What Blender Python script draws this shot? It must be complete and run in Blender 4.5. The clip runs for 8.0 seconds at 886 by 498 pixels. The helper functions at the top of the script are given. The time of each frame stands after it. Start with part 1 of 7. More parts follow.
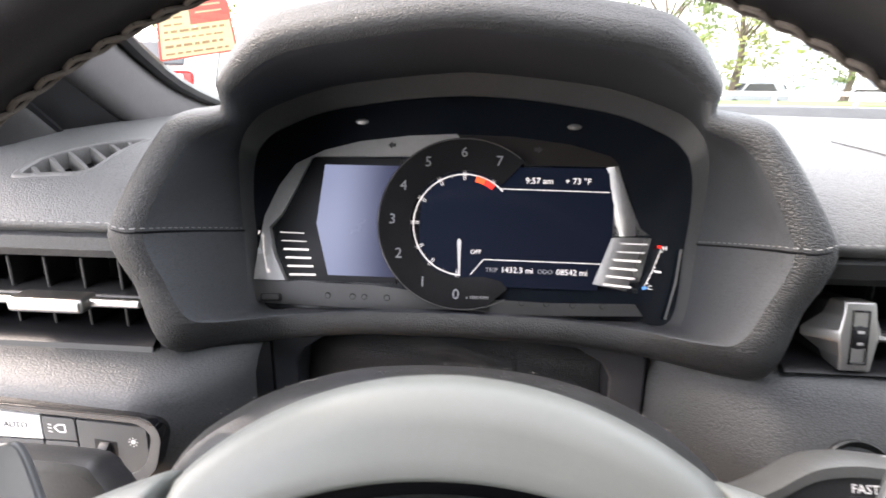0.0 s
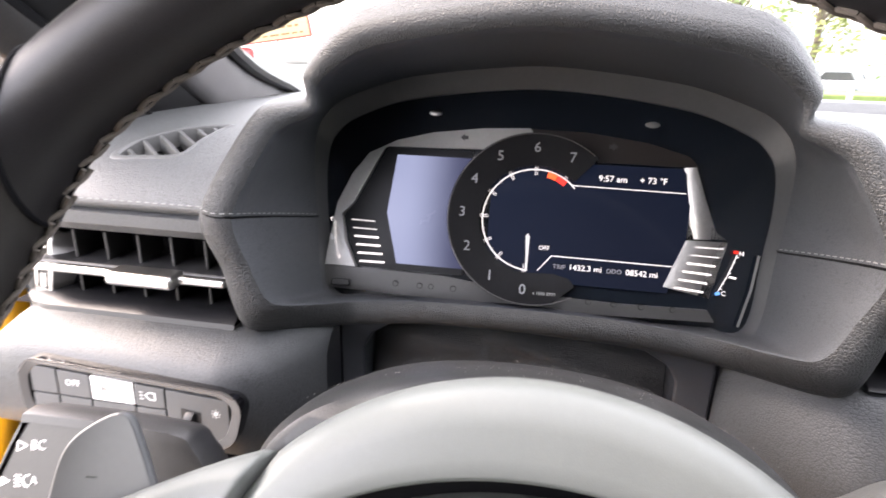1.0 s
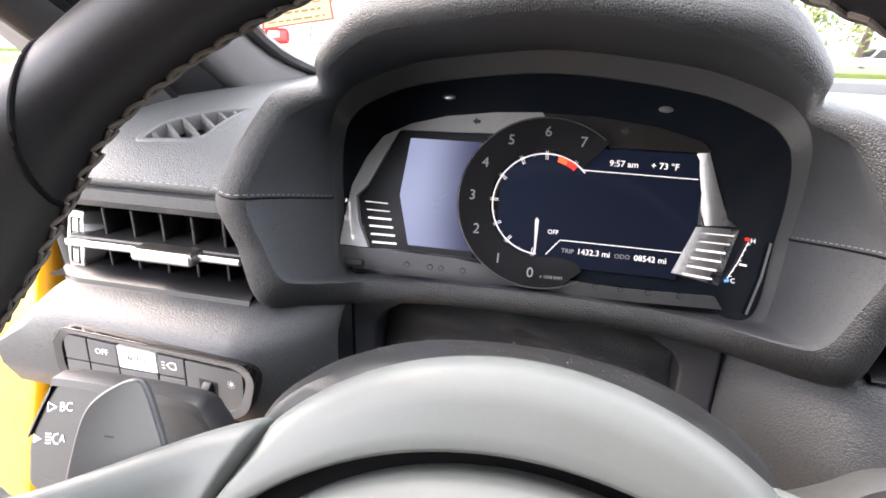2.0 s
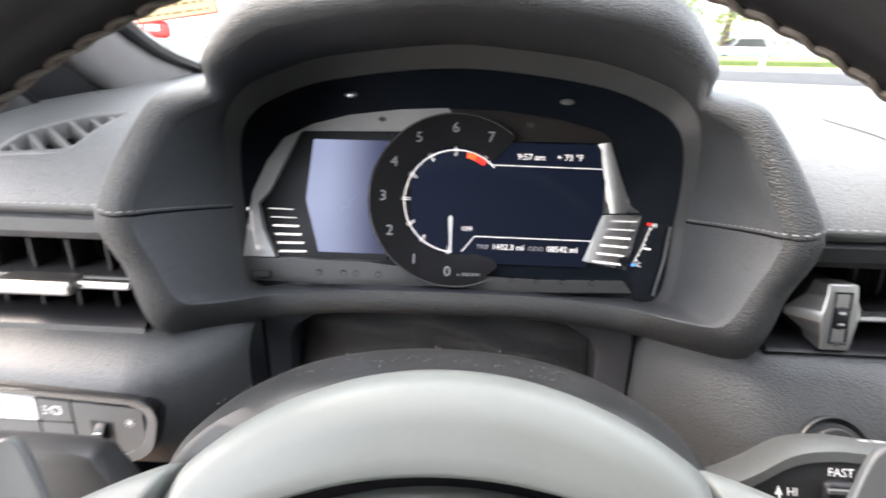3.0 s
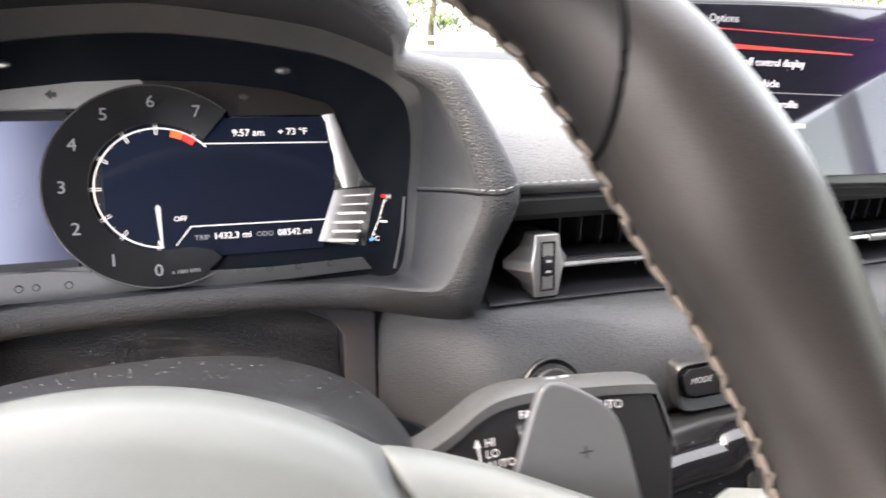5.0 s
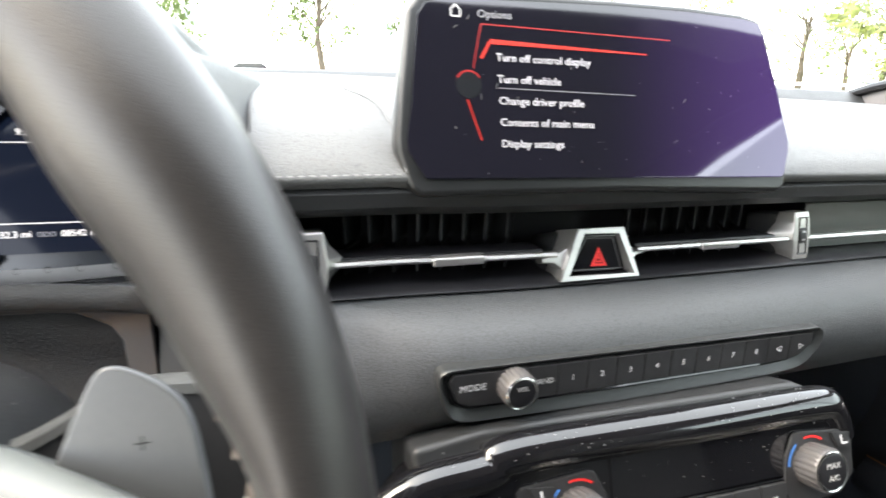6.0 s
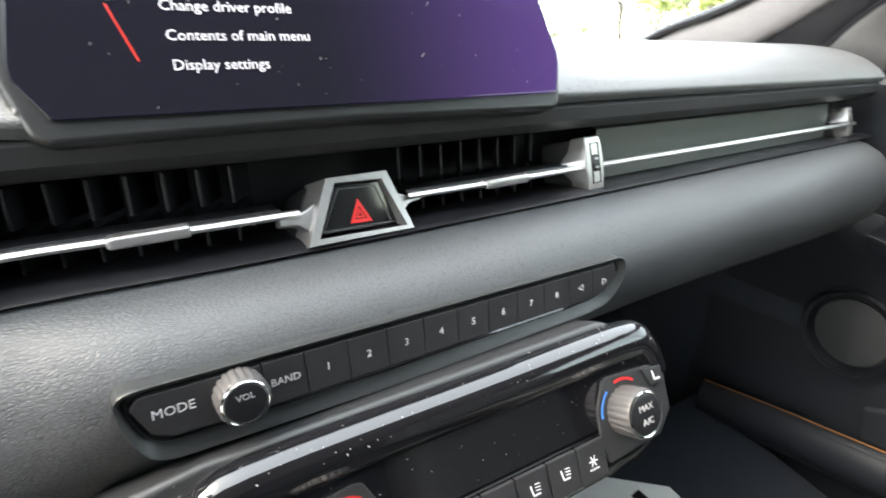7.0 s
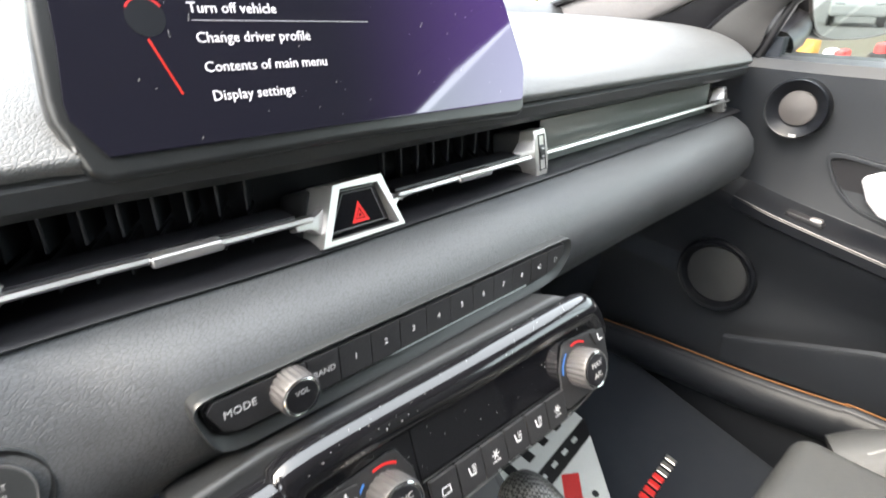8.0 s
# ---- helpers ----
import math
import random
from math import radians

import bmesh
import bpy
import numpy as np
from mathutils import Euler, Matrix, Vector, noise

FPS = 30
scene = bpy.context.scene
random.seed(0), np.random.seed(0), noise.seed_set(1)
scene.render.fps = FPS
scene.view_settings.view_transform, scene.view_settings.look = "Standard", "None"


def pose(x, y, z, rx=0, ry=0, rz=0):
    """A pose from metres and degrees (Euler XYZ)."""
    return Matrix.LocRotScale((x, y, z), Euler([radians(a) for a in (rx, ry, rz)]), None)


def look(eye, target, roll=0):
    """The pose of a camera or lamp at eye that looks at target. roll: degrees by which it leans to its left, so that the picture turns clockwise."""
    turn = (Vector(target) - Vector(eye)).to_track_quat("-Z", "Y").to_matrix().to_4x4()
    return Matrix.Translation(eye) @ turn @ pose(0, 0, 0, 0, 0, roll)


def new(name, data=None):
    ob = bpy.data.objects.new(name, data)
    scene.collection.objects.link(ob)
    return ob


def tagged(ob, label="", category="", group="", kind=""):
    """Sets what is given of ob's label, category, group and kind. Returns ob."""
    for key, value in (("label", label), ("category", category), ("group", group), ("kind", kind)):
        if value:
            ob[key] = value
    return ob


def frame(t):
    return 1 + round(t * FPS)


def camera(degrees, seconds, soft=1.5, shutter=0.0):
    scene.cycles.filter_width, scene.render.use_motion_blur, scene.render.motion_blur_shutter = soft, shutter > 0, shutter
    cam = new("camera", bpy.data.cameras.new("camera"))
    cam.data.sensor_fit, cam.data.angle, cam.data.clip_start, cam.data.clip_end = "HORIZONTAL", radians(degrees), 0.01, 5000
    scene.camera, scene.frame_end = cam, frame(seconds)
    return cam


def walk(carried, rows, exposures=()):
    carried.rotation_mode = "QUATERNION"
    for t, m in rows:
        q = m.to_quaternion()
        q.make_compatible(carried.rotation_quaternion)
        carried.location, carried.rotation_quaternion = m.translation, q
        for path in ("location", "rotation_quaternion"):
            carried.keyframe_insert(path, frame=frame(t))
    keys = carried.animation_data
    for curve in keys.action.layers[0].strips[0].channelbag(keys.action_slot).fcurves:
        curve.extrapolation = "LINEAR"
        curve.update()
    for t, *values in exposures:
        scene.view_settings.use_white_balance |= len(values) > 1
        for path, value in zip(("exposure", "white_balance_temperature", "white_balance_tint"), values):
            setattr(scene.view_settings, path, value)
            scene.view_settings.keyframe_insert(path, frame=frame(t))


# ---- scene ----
EXPOSURE = 3.92
cam = camera(77.9, 8.0, soft=1.7, shutter=0.5)
PATH = [
    (0, (0.0182, 0.0705, 0.9725), (-0.1526, 1.9855, 0.4214), 0.45),
    (0.5, (-0.0014, 0.0809, 0.9785), (-0.1907, 1.9791, 0.3778), 1.40),
    (1, (0.0030, 0.0674, 0.9799), (-0.3279, 1.9414, 0.3644), 1.72),
    (1.2, (0.0166, 0.0639, 0.9856), (-0.3755, 1.9151, 0.3381), 1.55),
    (2.3, (0.0192, 0.0637, 0.9826), (-0.4195, 1.8895, 0.2941), 1.46),
    (2.5, (0.0172, 0.0648, 0.9834), (-0.3629, 1.9009, 0.2876), 1.40),
    (3, (0.0145, 0.0745, 0.9848), (-0.1015, 1.9452, 0.2868), 0.90),
    (3.5, (0.0162, 0.0913, 0.9841), (0.2382, 1.9439, 0.2638), 0.28),
    (4, (0.0312, 0.0992, 0.9750), (0.4733, 1.9019, 0.2301), -0.29),
    (4.2, (0.0352, 0.1014, 0.9710), (0.5346, 1.8907, 0.2301), -0.25),
    (5.3, (0.0970, 0.0726, 0.9705), (0.6386, 1.8713, 0.2838), 1.90),
    (5.5, (0.1254, 0.0588, 0.9594), (0.6466, 1.8769, 0.3093), 1.67),
    (6, (0.1940, 0.0591, 0.9543), (0.7242, 1.8898, 0.3480), 1.67),
    (6.5, (0.2371, 0.0724, 0.9267), (0.9522, 1.8526, 0.3616), -0.60),
    (7, (0.2830, 0.0928, 0.9139), (1.2220, 1.7435, 0.2867), -2.69),
    (7.5, (0.2601, 0.1037, 0.9539), (1.3639, 1.5981, 0.2132), -2.19),
    (8, (0.2224, 0.1031, 0.9582), (1.4377, 1.4501, 0.1163), 0.46),
]
walk(cam, [(t, look(eye, target, roll)) for t, eye, target, roll in PATH], exposures=[(t, EXPOSURE + e, k, q) for t, e, k, q in (
    (0.0, -0.18, 7450, 17), (0.5, 0.0, 7450, 19), (1.0, 0.12, 7500, 20), (2.5, -0.01, 7350, 16), (3.0, 0.03, 7350, 14), (3.5, 0.12, 7600, 20), (4.0, 0.20, 7600, 20),
    (5.5, 0.20, 7550, 14), (6.0, 0.10, 7400, 10), (6.5, 0.05, 7150, 8), (7.0, 0.31, 7150, 8), (7.5, 0.48, 7250, 10), (8.0, 0.40, 7250, 10))])

# ---- light ----
world = bpy.data.worlds.new("sky")
scene.world = world
world.use_nodes = True
wn = world.node_tree.nodes
sky = wn.new("ShaderNodeTexSky")
sky.sky_type = "NISHITA"
sky.sun_disc = False
sky.sun_elevation, sky.sun_rotation = radians(50), radians(-85)
sky.air_density, sky.dust_density, sky.ozone_density = 1.0, 2.0, 0.8
wn["Background"].inputs["Strength"].default_value = 0.15
cloud = wn.new("ShaderNodeMixRGB")
cloud.inputs["Fac"].default_value = 0.45
cloud.inputs["Color2"].default_value = (5.0, 5.1, 5.2, 1)
world.node_tree.links.new(sky.outputs[0], cloud.inputs["Color1"])
world.node_tree.links.new(cloud.outputs[0], wn["Background"].inputs["Color"])
sun_data = bpy.data.lights.new("sun", "SUN")
sun_data.energy, sun_data.angle, sun_data.color = 0.30, radians(30), (1.0, 0.985, 0.965)
sun = new("sun", sun_data)
sun.matrix_world = look((-5, 0.45, 6), (0, 0, 0))

# ---- helpers of the scene ----
def nodes_of(name):
    m = bpy.data.materials.new(name)
    m.use_nodes = True
    nt = m.node_tree
    return m, nt, nt.nodes["Principled BSDF"]


def plain(name, color, rough=0.5, metal=0.0, var=0.12, scale=40.0, bump=0.0, bump_scale=900.0, coat=0.0, spec=0.5):
    """Painted, moulded or metal surface: colour varied at two scales, smudged gloss and a fine grain."""
    m, nt, b = nodes_of(name)
    L = nt.links.new
    tc = nt.nodes.new("ShaderNodeTexCoord")
    n1 = nt.nodes.new("ShaderNodeTexNoise"); n1.inputs["Scale"].default_value = scale; n1.inputs["Detail"].default_value = 6
    n2 = nt.nodes.new("ShaderNodeTexNoise"); n2.inputs["Scale"].default_value = scale * 9; n2.inputs["Detail"].default_value = 3
    L(tc.outputs["Object"], n1.inputs["Vector"]); L(tc.outputs["Object"], n2.inputs["Vector"])
    add = nt.nodes.new("ShaderNodeMath"); add.operation = "ADD"
    L(n1.outputs["Fac"], add.inputs[0]); L(n2.outputs["Fac"], add.inputs[1])
    mr = nt.nodes.new("ShaderNodeMapRange"); mr.inputs["From Min"].default_value = 0.6; mr.inputs["From Max"].default_value = 1.4
    mr.inputs["To Min"].default_value = 1 - var; mr.inputs["To Max"].default_value = 1 + var
    L(add.outputs[0], mr.inputs["Value"])
    mul = nt.nodes.new("ShaderNodeVectorMath"); mul.operation = "SCALE"; mul.inputs[0].default_value = color
    L(mr.outputs[0], mul.inputs["Scale"]); L(mul.outputs[0], b.inputs["Base Color"])
    r = nt.nodes.new("ShaderNodeMapRange"); r.inputs["To Min"].default_value = max(rough - 0.08, 0.02); r.inputs["To Max"].default_value = rough + 0.08
    L(n1.outputs["Fac"], r.inputs["Value"]); L(r.outputs[0], b.inputs["Roughness"])
    b.inputs["Metallic"].default_value = metal
    b.inputs["Coat Weight"].default_value = coat
    b.inputs["Coat Roughness"].default_value = 0.06
    b.inputs["Specular IOR Level"].default_value = spec
    if bump:
        n3 = nt.nodes.new("ShaderNodeTexNoise"); n3.inputs["Scale"].default_value = bump_scale; n3.inputs["Detail"].default_value = 4
        L(tc.outputs["Object"], n3.inputs["Vector"])
        bp = nt.nodes.new("ShaderNodeBump"); bp.inputs["Strength"].default_value = bump; bp.inputs["Distance"].default_value = 0.0006
        L(n3.outputs["Fac"], bp.inputs["Height"]); L(bp.outputs[0], b.inputs["Normal"])
    return m


def leather(name, color, rough=0.5, grain=420.0, strength=0.5, stretch=(1, 1, 1), spec=0.5):
    """Grained leather or leather-like skin: pebbles between creases, shade painted into the creases, finer pores, sheen
    uneven with wear.
    """
    m, nt, b = nodes_of(name)
    L = nt.links.new
    tc = nt.nodes.new("ShaderNodeTexCoord")
    mp = nt.nodes.new("ShaderNodeMapping"); mp.inputs["Scale"].default_value = stretch
    L(tc.outputs["Object"], mp.inputs["Vector"])
    warp = nt.nodes.new("ShaderNodeTexNoise"); warp.inputs["Scale"].default_value = grain * 0.4; warp.inputs["Detail"].default_value = 2
    L(mp.outputs[0], warp.inputs["Vector"])
    mix = nt.nodes.new("ShaderNodeMixRGB"); mix.blend_type = "ADD"; mix.inputs["Fac"].default_value = 0.0006
    L(mp.outputs[0], mix.inputs["Color1"]); L(warp.outputs["Color"], mix.inputs["Color2"])
    v = nt.nodes.new("ShaderNodeTexVoronoi"); v.feature = "DISTANCE_TO_EDGE"; v.inputs["Scale"].default_value = grain
    L(mix.outputs[0], v.inputs["Vector"])
    cr = nt.nodes.new("ShaderNodeMapRange"); cr.inputs["From Max"].default_value = 0.20
    L(v.outputs["Distance"], cr.inputs["Value"])
    n = nt.nodes.new("ShaderNodeTexNoise"); n.inputs["Scale"].default_value = grain * 3; n.inputs["Detail"].default_value = 3
    L(mp.outputs[0], n.inputs["Vector"])
    ad = nt.nodes.new("ShaderNodeMath"); ad.operation = "MULTIPLY_ADD"; ad.inputs[1].default_value = 0.22
    L(n.outputs["Fac"], ad.inputs[0]); L(cr.outputs[0], ad.inputs[2])
    b.inputs["Specular IOR Level"].default_value = spec
    bp = nt.nodes.new("ShaderNodeBump"); bp.inputs["Strength"].default_value = strength; bp.inputs["Distance"].default_value = 0.0011
    L(ad.outputs[0], bp.inputs["Height"]); L(bp.outputs[0], b.inputs["Normal"])
    big = nt.nodes.new("ShaderNodeTexNoise"); big.inputs["Scale"].default_value = 14; big.inputs["Detail"].default_value = 5
    L(tc.outputs["Object"], big.inputs["Vector"])
    mr = nt.nodes.new("ShaderNodeMapRange"); mr.inputs["To Min"].default_value = 0.82; mr.inputs["To Max"].default_value = 1.18
    L(big.outputs["Fac"], mr.inputs["Value"])
    # shade in the creases is painted as a darker base colour
    crease_shade = nt.nodes.new("ShaderNodeMapRange"); crease_shade.inputs["From Max"].default_value = 0.6; crease_shade.inputs["To Min"].default_value = 0.62; crease_shade.inputs["To Max"].default_value = 1.06
    L(cr.outputs[0], crease_shade.inputs["Value"])
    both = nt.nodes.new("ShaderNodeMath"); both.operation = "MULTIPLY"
    L(mr.outputs[0], both.inputs[0]); L(crease_shade.outputs[0], both.inputs[1])
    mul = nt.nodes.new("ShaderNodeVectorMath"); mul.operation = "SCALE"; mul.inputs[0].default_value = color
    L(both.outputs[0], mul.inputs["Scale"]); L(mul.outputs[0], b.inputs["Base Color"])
    r = nt.nodes.new("ShaderNodeMapRange"); r.inputs["To Min"].default_value = rough - 0.07; r.inputs["To Max"].default_value = rough + 0.07
    L(big.outputs["Fac"], r.inputs["Value"]); L(r.outputs[0], b.inputs["Roughness"])
    return m


def glow(name, color, strength, rough=0.3):
    m, nt, b = nodes_of(name)
    b.inputs["Base Color"].default_value = (*[0.4 * c for c in color], 1)
    b.inputs["Emission Color"].default_value = (*color, 1)
    b.inputs["Emission Strength"].default_value = strength
    b.inputs["Roughness"].default_value = rough
    return m


def lcd(name, a, bcol, strength, axis, lo, hi, rough=0.06):
    """A glowing display panel under smooth glass; the glow changes colour from one side to the other."""
    m, nt, b = nodes_of(name)
    L = nt.links.new
    tc = nt.nodes.new("ShaderNodeTexCoord"); sp = nt.nodes.new("ShaderNodeSeparateXYZ")
    L(tc.outputs["Object"], sp.inputs[0])
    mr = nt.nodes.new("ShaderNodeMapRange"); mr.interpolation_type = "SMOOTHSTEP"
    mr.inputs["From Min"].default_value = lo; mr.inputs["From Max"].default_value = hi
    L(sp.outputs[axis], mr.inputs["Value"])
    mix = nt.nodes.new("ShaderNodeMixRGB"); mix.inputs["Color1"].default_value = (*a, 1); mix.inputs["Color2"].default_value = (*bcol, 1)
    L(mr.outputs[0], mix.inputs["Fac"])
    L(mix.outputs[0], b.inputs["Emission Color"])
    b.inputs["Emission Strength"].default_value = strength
    b.inputs["Base Color"].default_value = (0.006, 0.006, 0.008, 1)
    sm = nt.nodes.new("ShaderNodeTexNoise"); sm.inputs["Scale"].default_value = 30; sm.inputs["Detail"].default_value = 5
    L(tc.outputs["Object"], sm.inputs["Vector"])
    r = nt.nodes.new("ShaderNodeMapRange"); r.inputs["To Min"].default_value = rough * 0.6; r.inputs["To Max"].default_value = rough * 1.6
    L(sm.outputs["Fac"], r.inputs["Value"]); L(r.outputs[0], b.inputs["Roughness"])
    return m


def glass(name, tint=(1, 1, 1), mix=0.92):
    """Thin clear pane: mostly see-through, with a mirror-like sheen."""
    m, nt, b = nodes_of(name)
    nt.nodes.remove(b)
    t = nt.nodes.new("ShaderNodeBsdfTransparent"); t.inputs[0].default_value = (*tint, 1)
    g = nt.nodes.new("ShaderNodeBsdfGlossy"); g.inputs["Roughness"].default_value = 0.02
    mx = nt.nodes.new("ShaderNodeMixShader"); mx.inputs[0].default_value = 1 - mix
    nt.links.new(t.outputs[0], mx.inputs[1]); nt.links.new(g.outputs[0], mx.inputs[2])
    nt.links.new(mx.outputs[0], nt.nodes["Material Output"].inputs[0])
    return m


def thing(name, label, category, group="", kind="", at=(0, 0, 0)):
    e = new(name)
    e.location = at
    e.empty_display_size = 0.02
    return tagged(e, label, category, group, kind)


def finish(ob, sharp=35.0):
    me = ob.data
    for p in me.polygons:
        p.use_smooth = True
    me.set_sharp_from_angle(angle=radians(sharp))
    if len(me.polygons) < 3000:
        wn_mod = ob.modifiers.new("even_normals", "WEIGHTED_NORMAL")
        wn_mod.keep_sharp = True
    return ob


def solid(name, bm, mat, sharp=35.0):
    bmesh.ops.recalc_face_normals(bm, faces=bm.faces)
    me = bpy.data.meshes.new(name)
    bm.to_mesh(me)
    bm.free()
    me.materials.append(mat)
    return finish(new(name, me), sharp)


def part(name, bm, mat, parent, label="", sharp=35.0):
    ob = solid(name, bm, mat, sharp)
    ob.parent = parent
    if parent is not None:
        ob.matrix_parent_inverse = whole(parent).inverted()
    if label:
        ob["label"] = label
    return ob


def whole(ob):
    m = Matrix.LocRotScale(ob.location, ob.rotation_euler, ob.scale)
    return whole(ob.parent) @ ob.matrix_parent_inverse @ m if ob.parent else m


def piece(name, mat, label, category, kind="", group="", bm=None, sharp=35.0):
    return tagged(solid(name, bm, mat, sharp), label, category, group, kind)


def bevel(bm, w, seg=2, angle=30.0):
    if w > 0:
        es = [e for e in bm.edges if len(e.link_faces) == 2 and e.calc_face_angle(0) > radians(angle)]
        bmesh.ops.bevel(bm, geom=es, offset=w, segments=seg, affect="EDGES", profile=0.5)
    return bm


def box(size, m=Matrix(), w=0.0, seg=2):
    bm = bmesh.new()
    bmesh.ops.create_cube(bm, size=1.0, matrix=Matrix.Diagonal((*size, 1)))
    bevel(bm, w, seg)
    bm.transform(m)
    return bm


def at(x, y, z, rx=0, ry=0, rz=0):
    return pose(x, y, z, rx, ry, rz)


def prism(poly, d0, d1, frame_m, w=0.0, seg=2):
    """A flat outline (u, v) given depth from d0 to d1 along the third axis of frame_m."""
    bm = bmesh.new()
    a = [bm.verts.new((u, v, d0)) for u, v in poly]
    b = [bm.verts.new((u, v, d1)) for u, v in poly]
    bm.faces.new(a[::-1]); bm.faces.new(b)
    n = len(poly)
    for i in range(n):
        bm.faces.new((a[i], a[(i + 1) % n], b[(i + 1) % n], b[i]))
    bmesh.ops.recalc_face_normals(bm, faces=bm.faces)
    bevel(bm, w, seg)
    bm.transform(frame_m)
    return bm


def ring(outer, inner, d0, d1, frame_m, w=0.0, inner_d1=None):
    """A frame between two outlines of as many points."""
    bm = bmesh.new()
    i1 = d1 if inner_d1 is None else inner_d1
    loops = [[bm.verts.new((u, v, d)) for u, v in p] for p, d in ((outer, d0), (outer, d1), (inner, i1), (inner, d0))]
    n = len(outer)
    for k in range(4):
        a, b = loops[k], loops[(k + 1) % 4]
        for i in range(n):
            bm.faces.new((a[i], a[(i + 1) % n], b[(i + 1) % n], b[i]))
    bmesh.ops.recalc_face_normals(bm, faces=bm.faces)
    bevel(bm, w, 2)
    bm.transform(frame_m)
    return bm


def smooth_loop(pts, k=6, closed=True, ease=1.0):
    """A cardinal spline through the points; ease below 1 keeps corners tighter."""
    n, out = len(pts), []
    P = [Vector(p) for p in pts]
    for i in range(n if closed else n - 1):
        if closed:
            a, b, c, d = P[i - 1], P[i], P[(i + 1) % n], P[(i + 2) % n]
        else:
            a, b, c, d = P[max(i - 1, 0)], P[i], P[i + 1], P[min(i + 2, n - 1)]
        for j in range(k):
            t = j / k
            h = (2 * t ** 3 - 3 * t ** 2 + 1, t ** 3 - 2 * t ** 2 + t, 3 * t ** 2 - 2 * t ** 3, t ** 3 - t ** 2)
            out.append(h[0] * b + h[1] * (c - a) * 0.5 * ease + h[2] * c + h[3] * (d - b) * 0.5 * ease)
    if not closed:
        out.append(P[-1])
    return out


def sheet(rows, closed=False, cap=False):
    """Quads between rows of points."""
    bm = bmesh.new()
    V = [[bm.verts.new(p) for p in r] for r in rows]
    n = len(rows[0])
    for a, b in zip(V, V[1:]):
        for i in range(n if closed else n - 1):
            bm.faces.new((a[i], a[(i + 1) % n], b[(i + 1) % n], b[i]))
    if cap:
        bm.faces.new(V[0]); bm.faces.new(V[-1][::-1])
    return bm


def tube(pts, r, seg=10, closed=False):
    P = [Vector(p) for p in pts]
    rows = []
    up = Vector((0, 0, 1))
    for i, p in enumerate(P):
        a = P[i - 1] if (i or closed) else p
        b = P[(i + 1) % len(P)] if (i < len(P) - 1 or closed) else p
        t = (b - a).normalized()
        s = t.cross(up)
        s = s.normalized() if s.length > 1e-4 else Vector((1, 0, 0))
        q = s.cross(t)
        rr = r[i] if isinstance(r, (list, tuple)) else r
        rows.append([p + rr * (math.cos(2 * math.pi * k / seg) * s + math.sin(2 * math.pi * k / seg) * q) for k in range(seg)])
    if closed:
        rows.append(rows[0])
        bm = sheet(rows, True)
        bmesh.ops.remove_doubles(bm, verts=bm.verts, dist=1e-6)
        return bm
    return sheet(rows, True, True)


def lathe(profile, m=Matrix(), seg=40):
    """(radius, height) turned round the z axis of m."""
    rows = [[(r * math.cos(2 * math.pi * k / seg), r * math.sin(2 * math.pi * k / seg), h) for k in range(seg)] for r, h in profile]
    bm = sheet(rows, True, True)
    bm.transform(m)
    return bm


def add(bm, other):
    """Joins two bmeshes."""
    me = bpy.data.meshes.new("joined")
    other.to_mesh(me); other.free()
    bm.from_mesh(me)
    bpy.data.meshes.remove(me)
    return bm


def rounded(loop, cut, k=4):
    """The loop with each corner turned into a short arc."""
    out = []
    n = len(loop)
    for i in range(n):
        p, a, c = (Vector((*loop[j % n], 0)) for j in (i, i - 1, i + 1))
        d0, d1 = (a - p), (c - p)
        s = p + d0.normalized() * min(cut, 0.45 * d0.length)
        e = p + d1.normalized() * min(cut, 0.45 * d1.length)
        for q in range(k + 1):
            t = q / k
            v = s * (1 - t) ** 2 + p * 2 * t * (1 - t) + e * t * t
            out.append((v.x, v.y))
    return out


def letters(txt, size, m, depth=0.0001, align="CENTER"):
    c = bpy.data.curves.new("text", "FONT")
    c.body, c.size, c.extrude, c.align_x, c.align_y, c.resolution_u = txt, size, depth, align, "CENTER", 2
    ob = bpy.data.objects.new("text", c)
    me = bpy.data.meshes.new_from_object(ob)
    bm = bmesh.new()
    bm.from_mesh(me)
    bpy.data.objects.remove(ob); bpy.data.curves.remove(c); bpy.data.meshes.remove(me)
    bm.transform(m)
    return bm


def line(pts, w, d, m):
    """A flat printed line through (u, v) points."""
    bm = bmesh.new()
    for (a, b), (c, e) in zip(pts, pts[1:]):
        v = Vector((c - a, e - b)); n = Vector((-v.y, v.x)).normalized() * w / 2
        q = [bm.verts.new((x, y, d)) for x, y in ((a + n.x, b + n.y), (c + n.x, e + n.y), (c - n.x, e - n.y), (a - n.x, b - n.y))]
        bm.faces.new(q)
    bm.transform(m)
    return bm


def basis(o, u, v, w):
    return Matrix(((u[0], v[0], w[0], o[0]), (u[1], v[1], w[1], o[1]), (u[2], v[2], w[2], o[2]), (0, 0, 0, 1)))


def facing(o, lean=0.0, turn=0.0):
    """Axes of a plate that faces the driver's side: u to the right, v up, w towards the viewer; lean tips its top away."""
    return Matrix.Translation(o) @ Euler((radians(90 - lean), 0, radians(turn))).to_matrix().to_4x4()


def smooth01(x, a, b):
    t = min(max((x - a) / (b - a), 0), 1)
    return t * t * (3 - 2 * t)


def lerp(a, b, t):
    return a + (b - a) * t


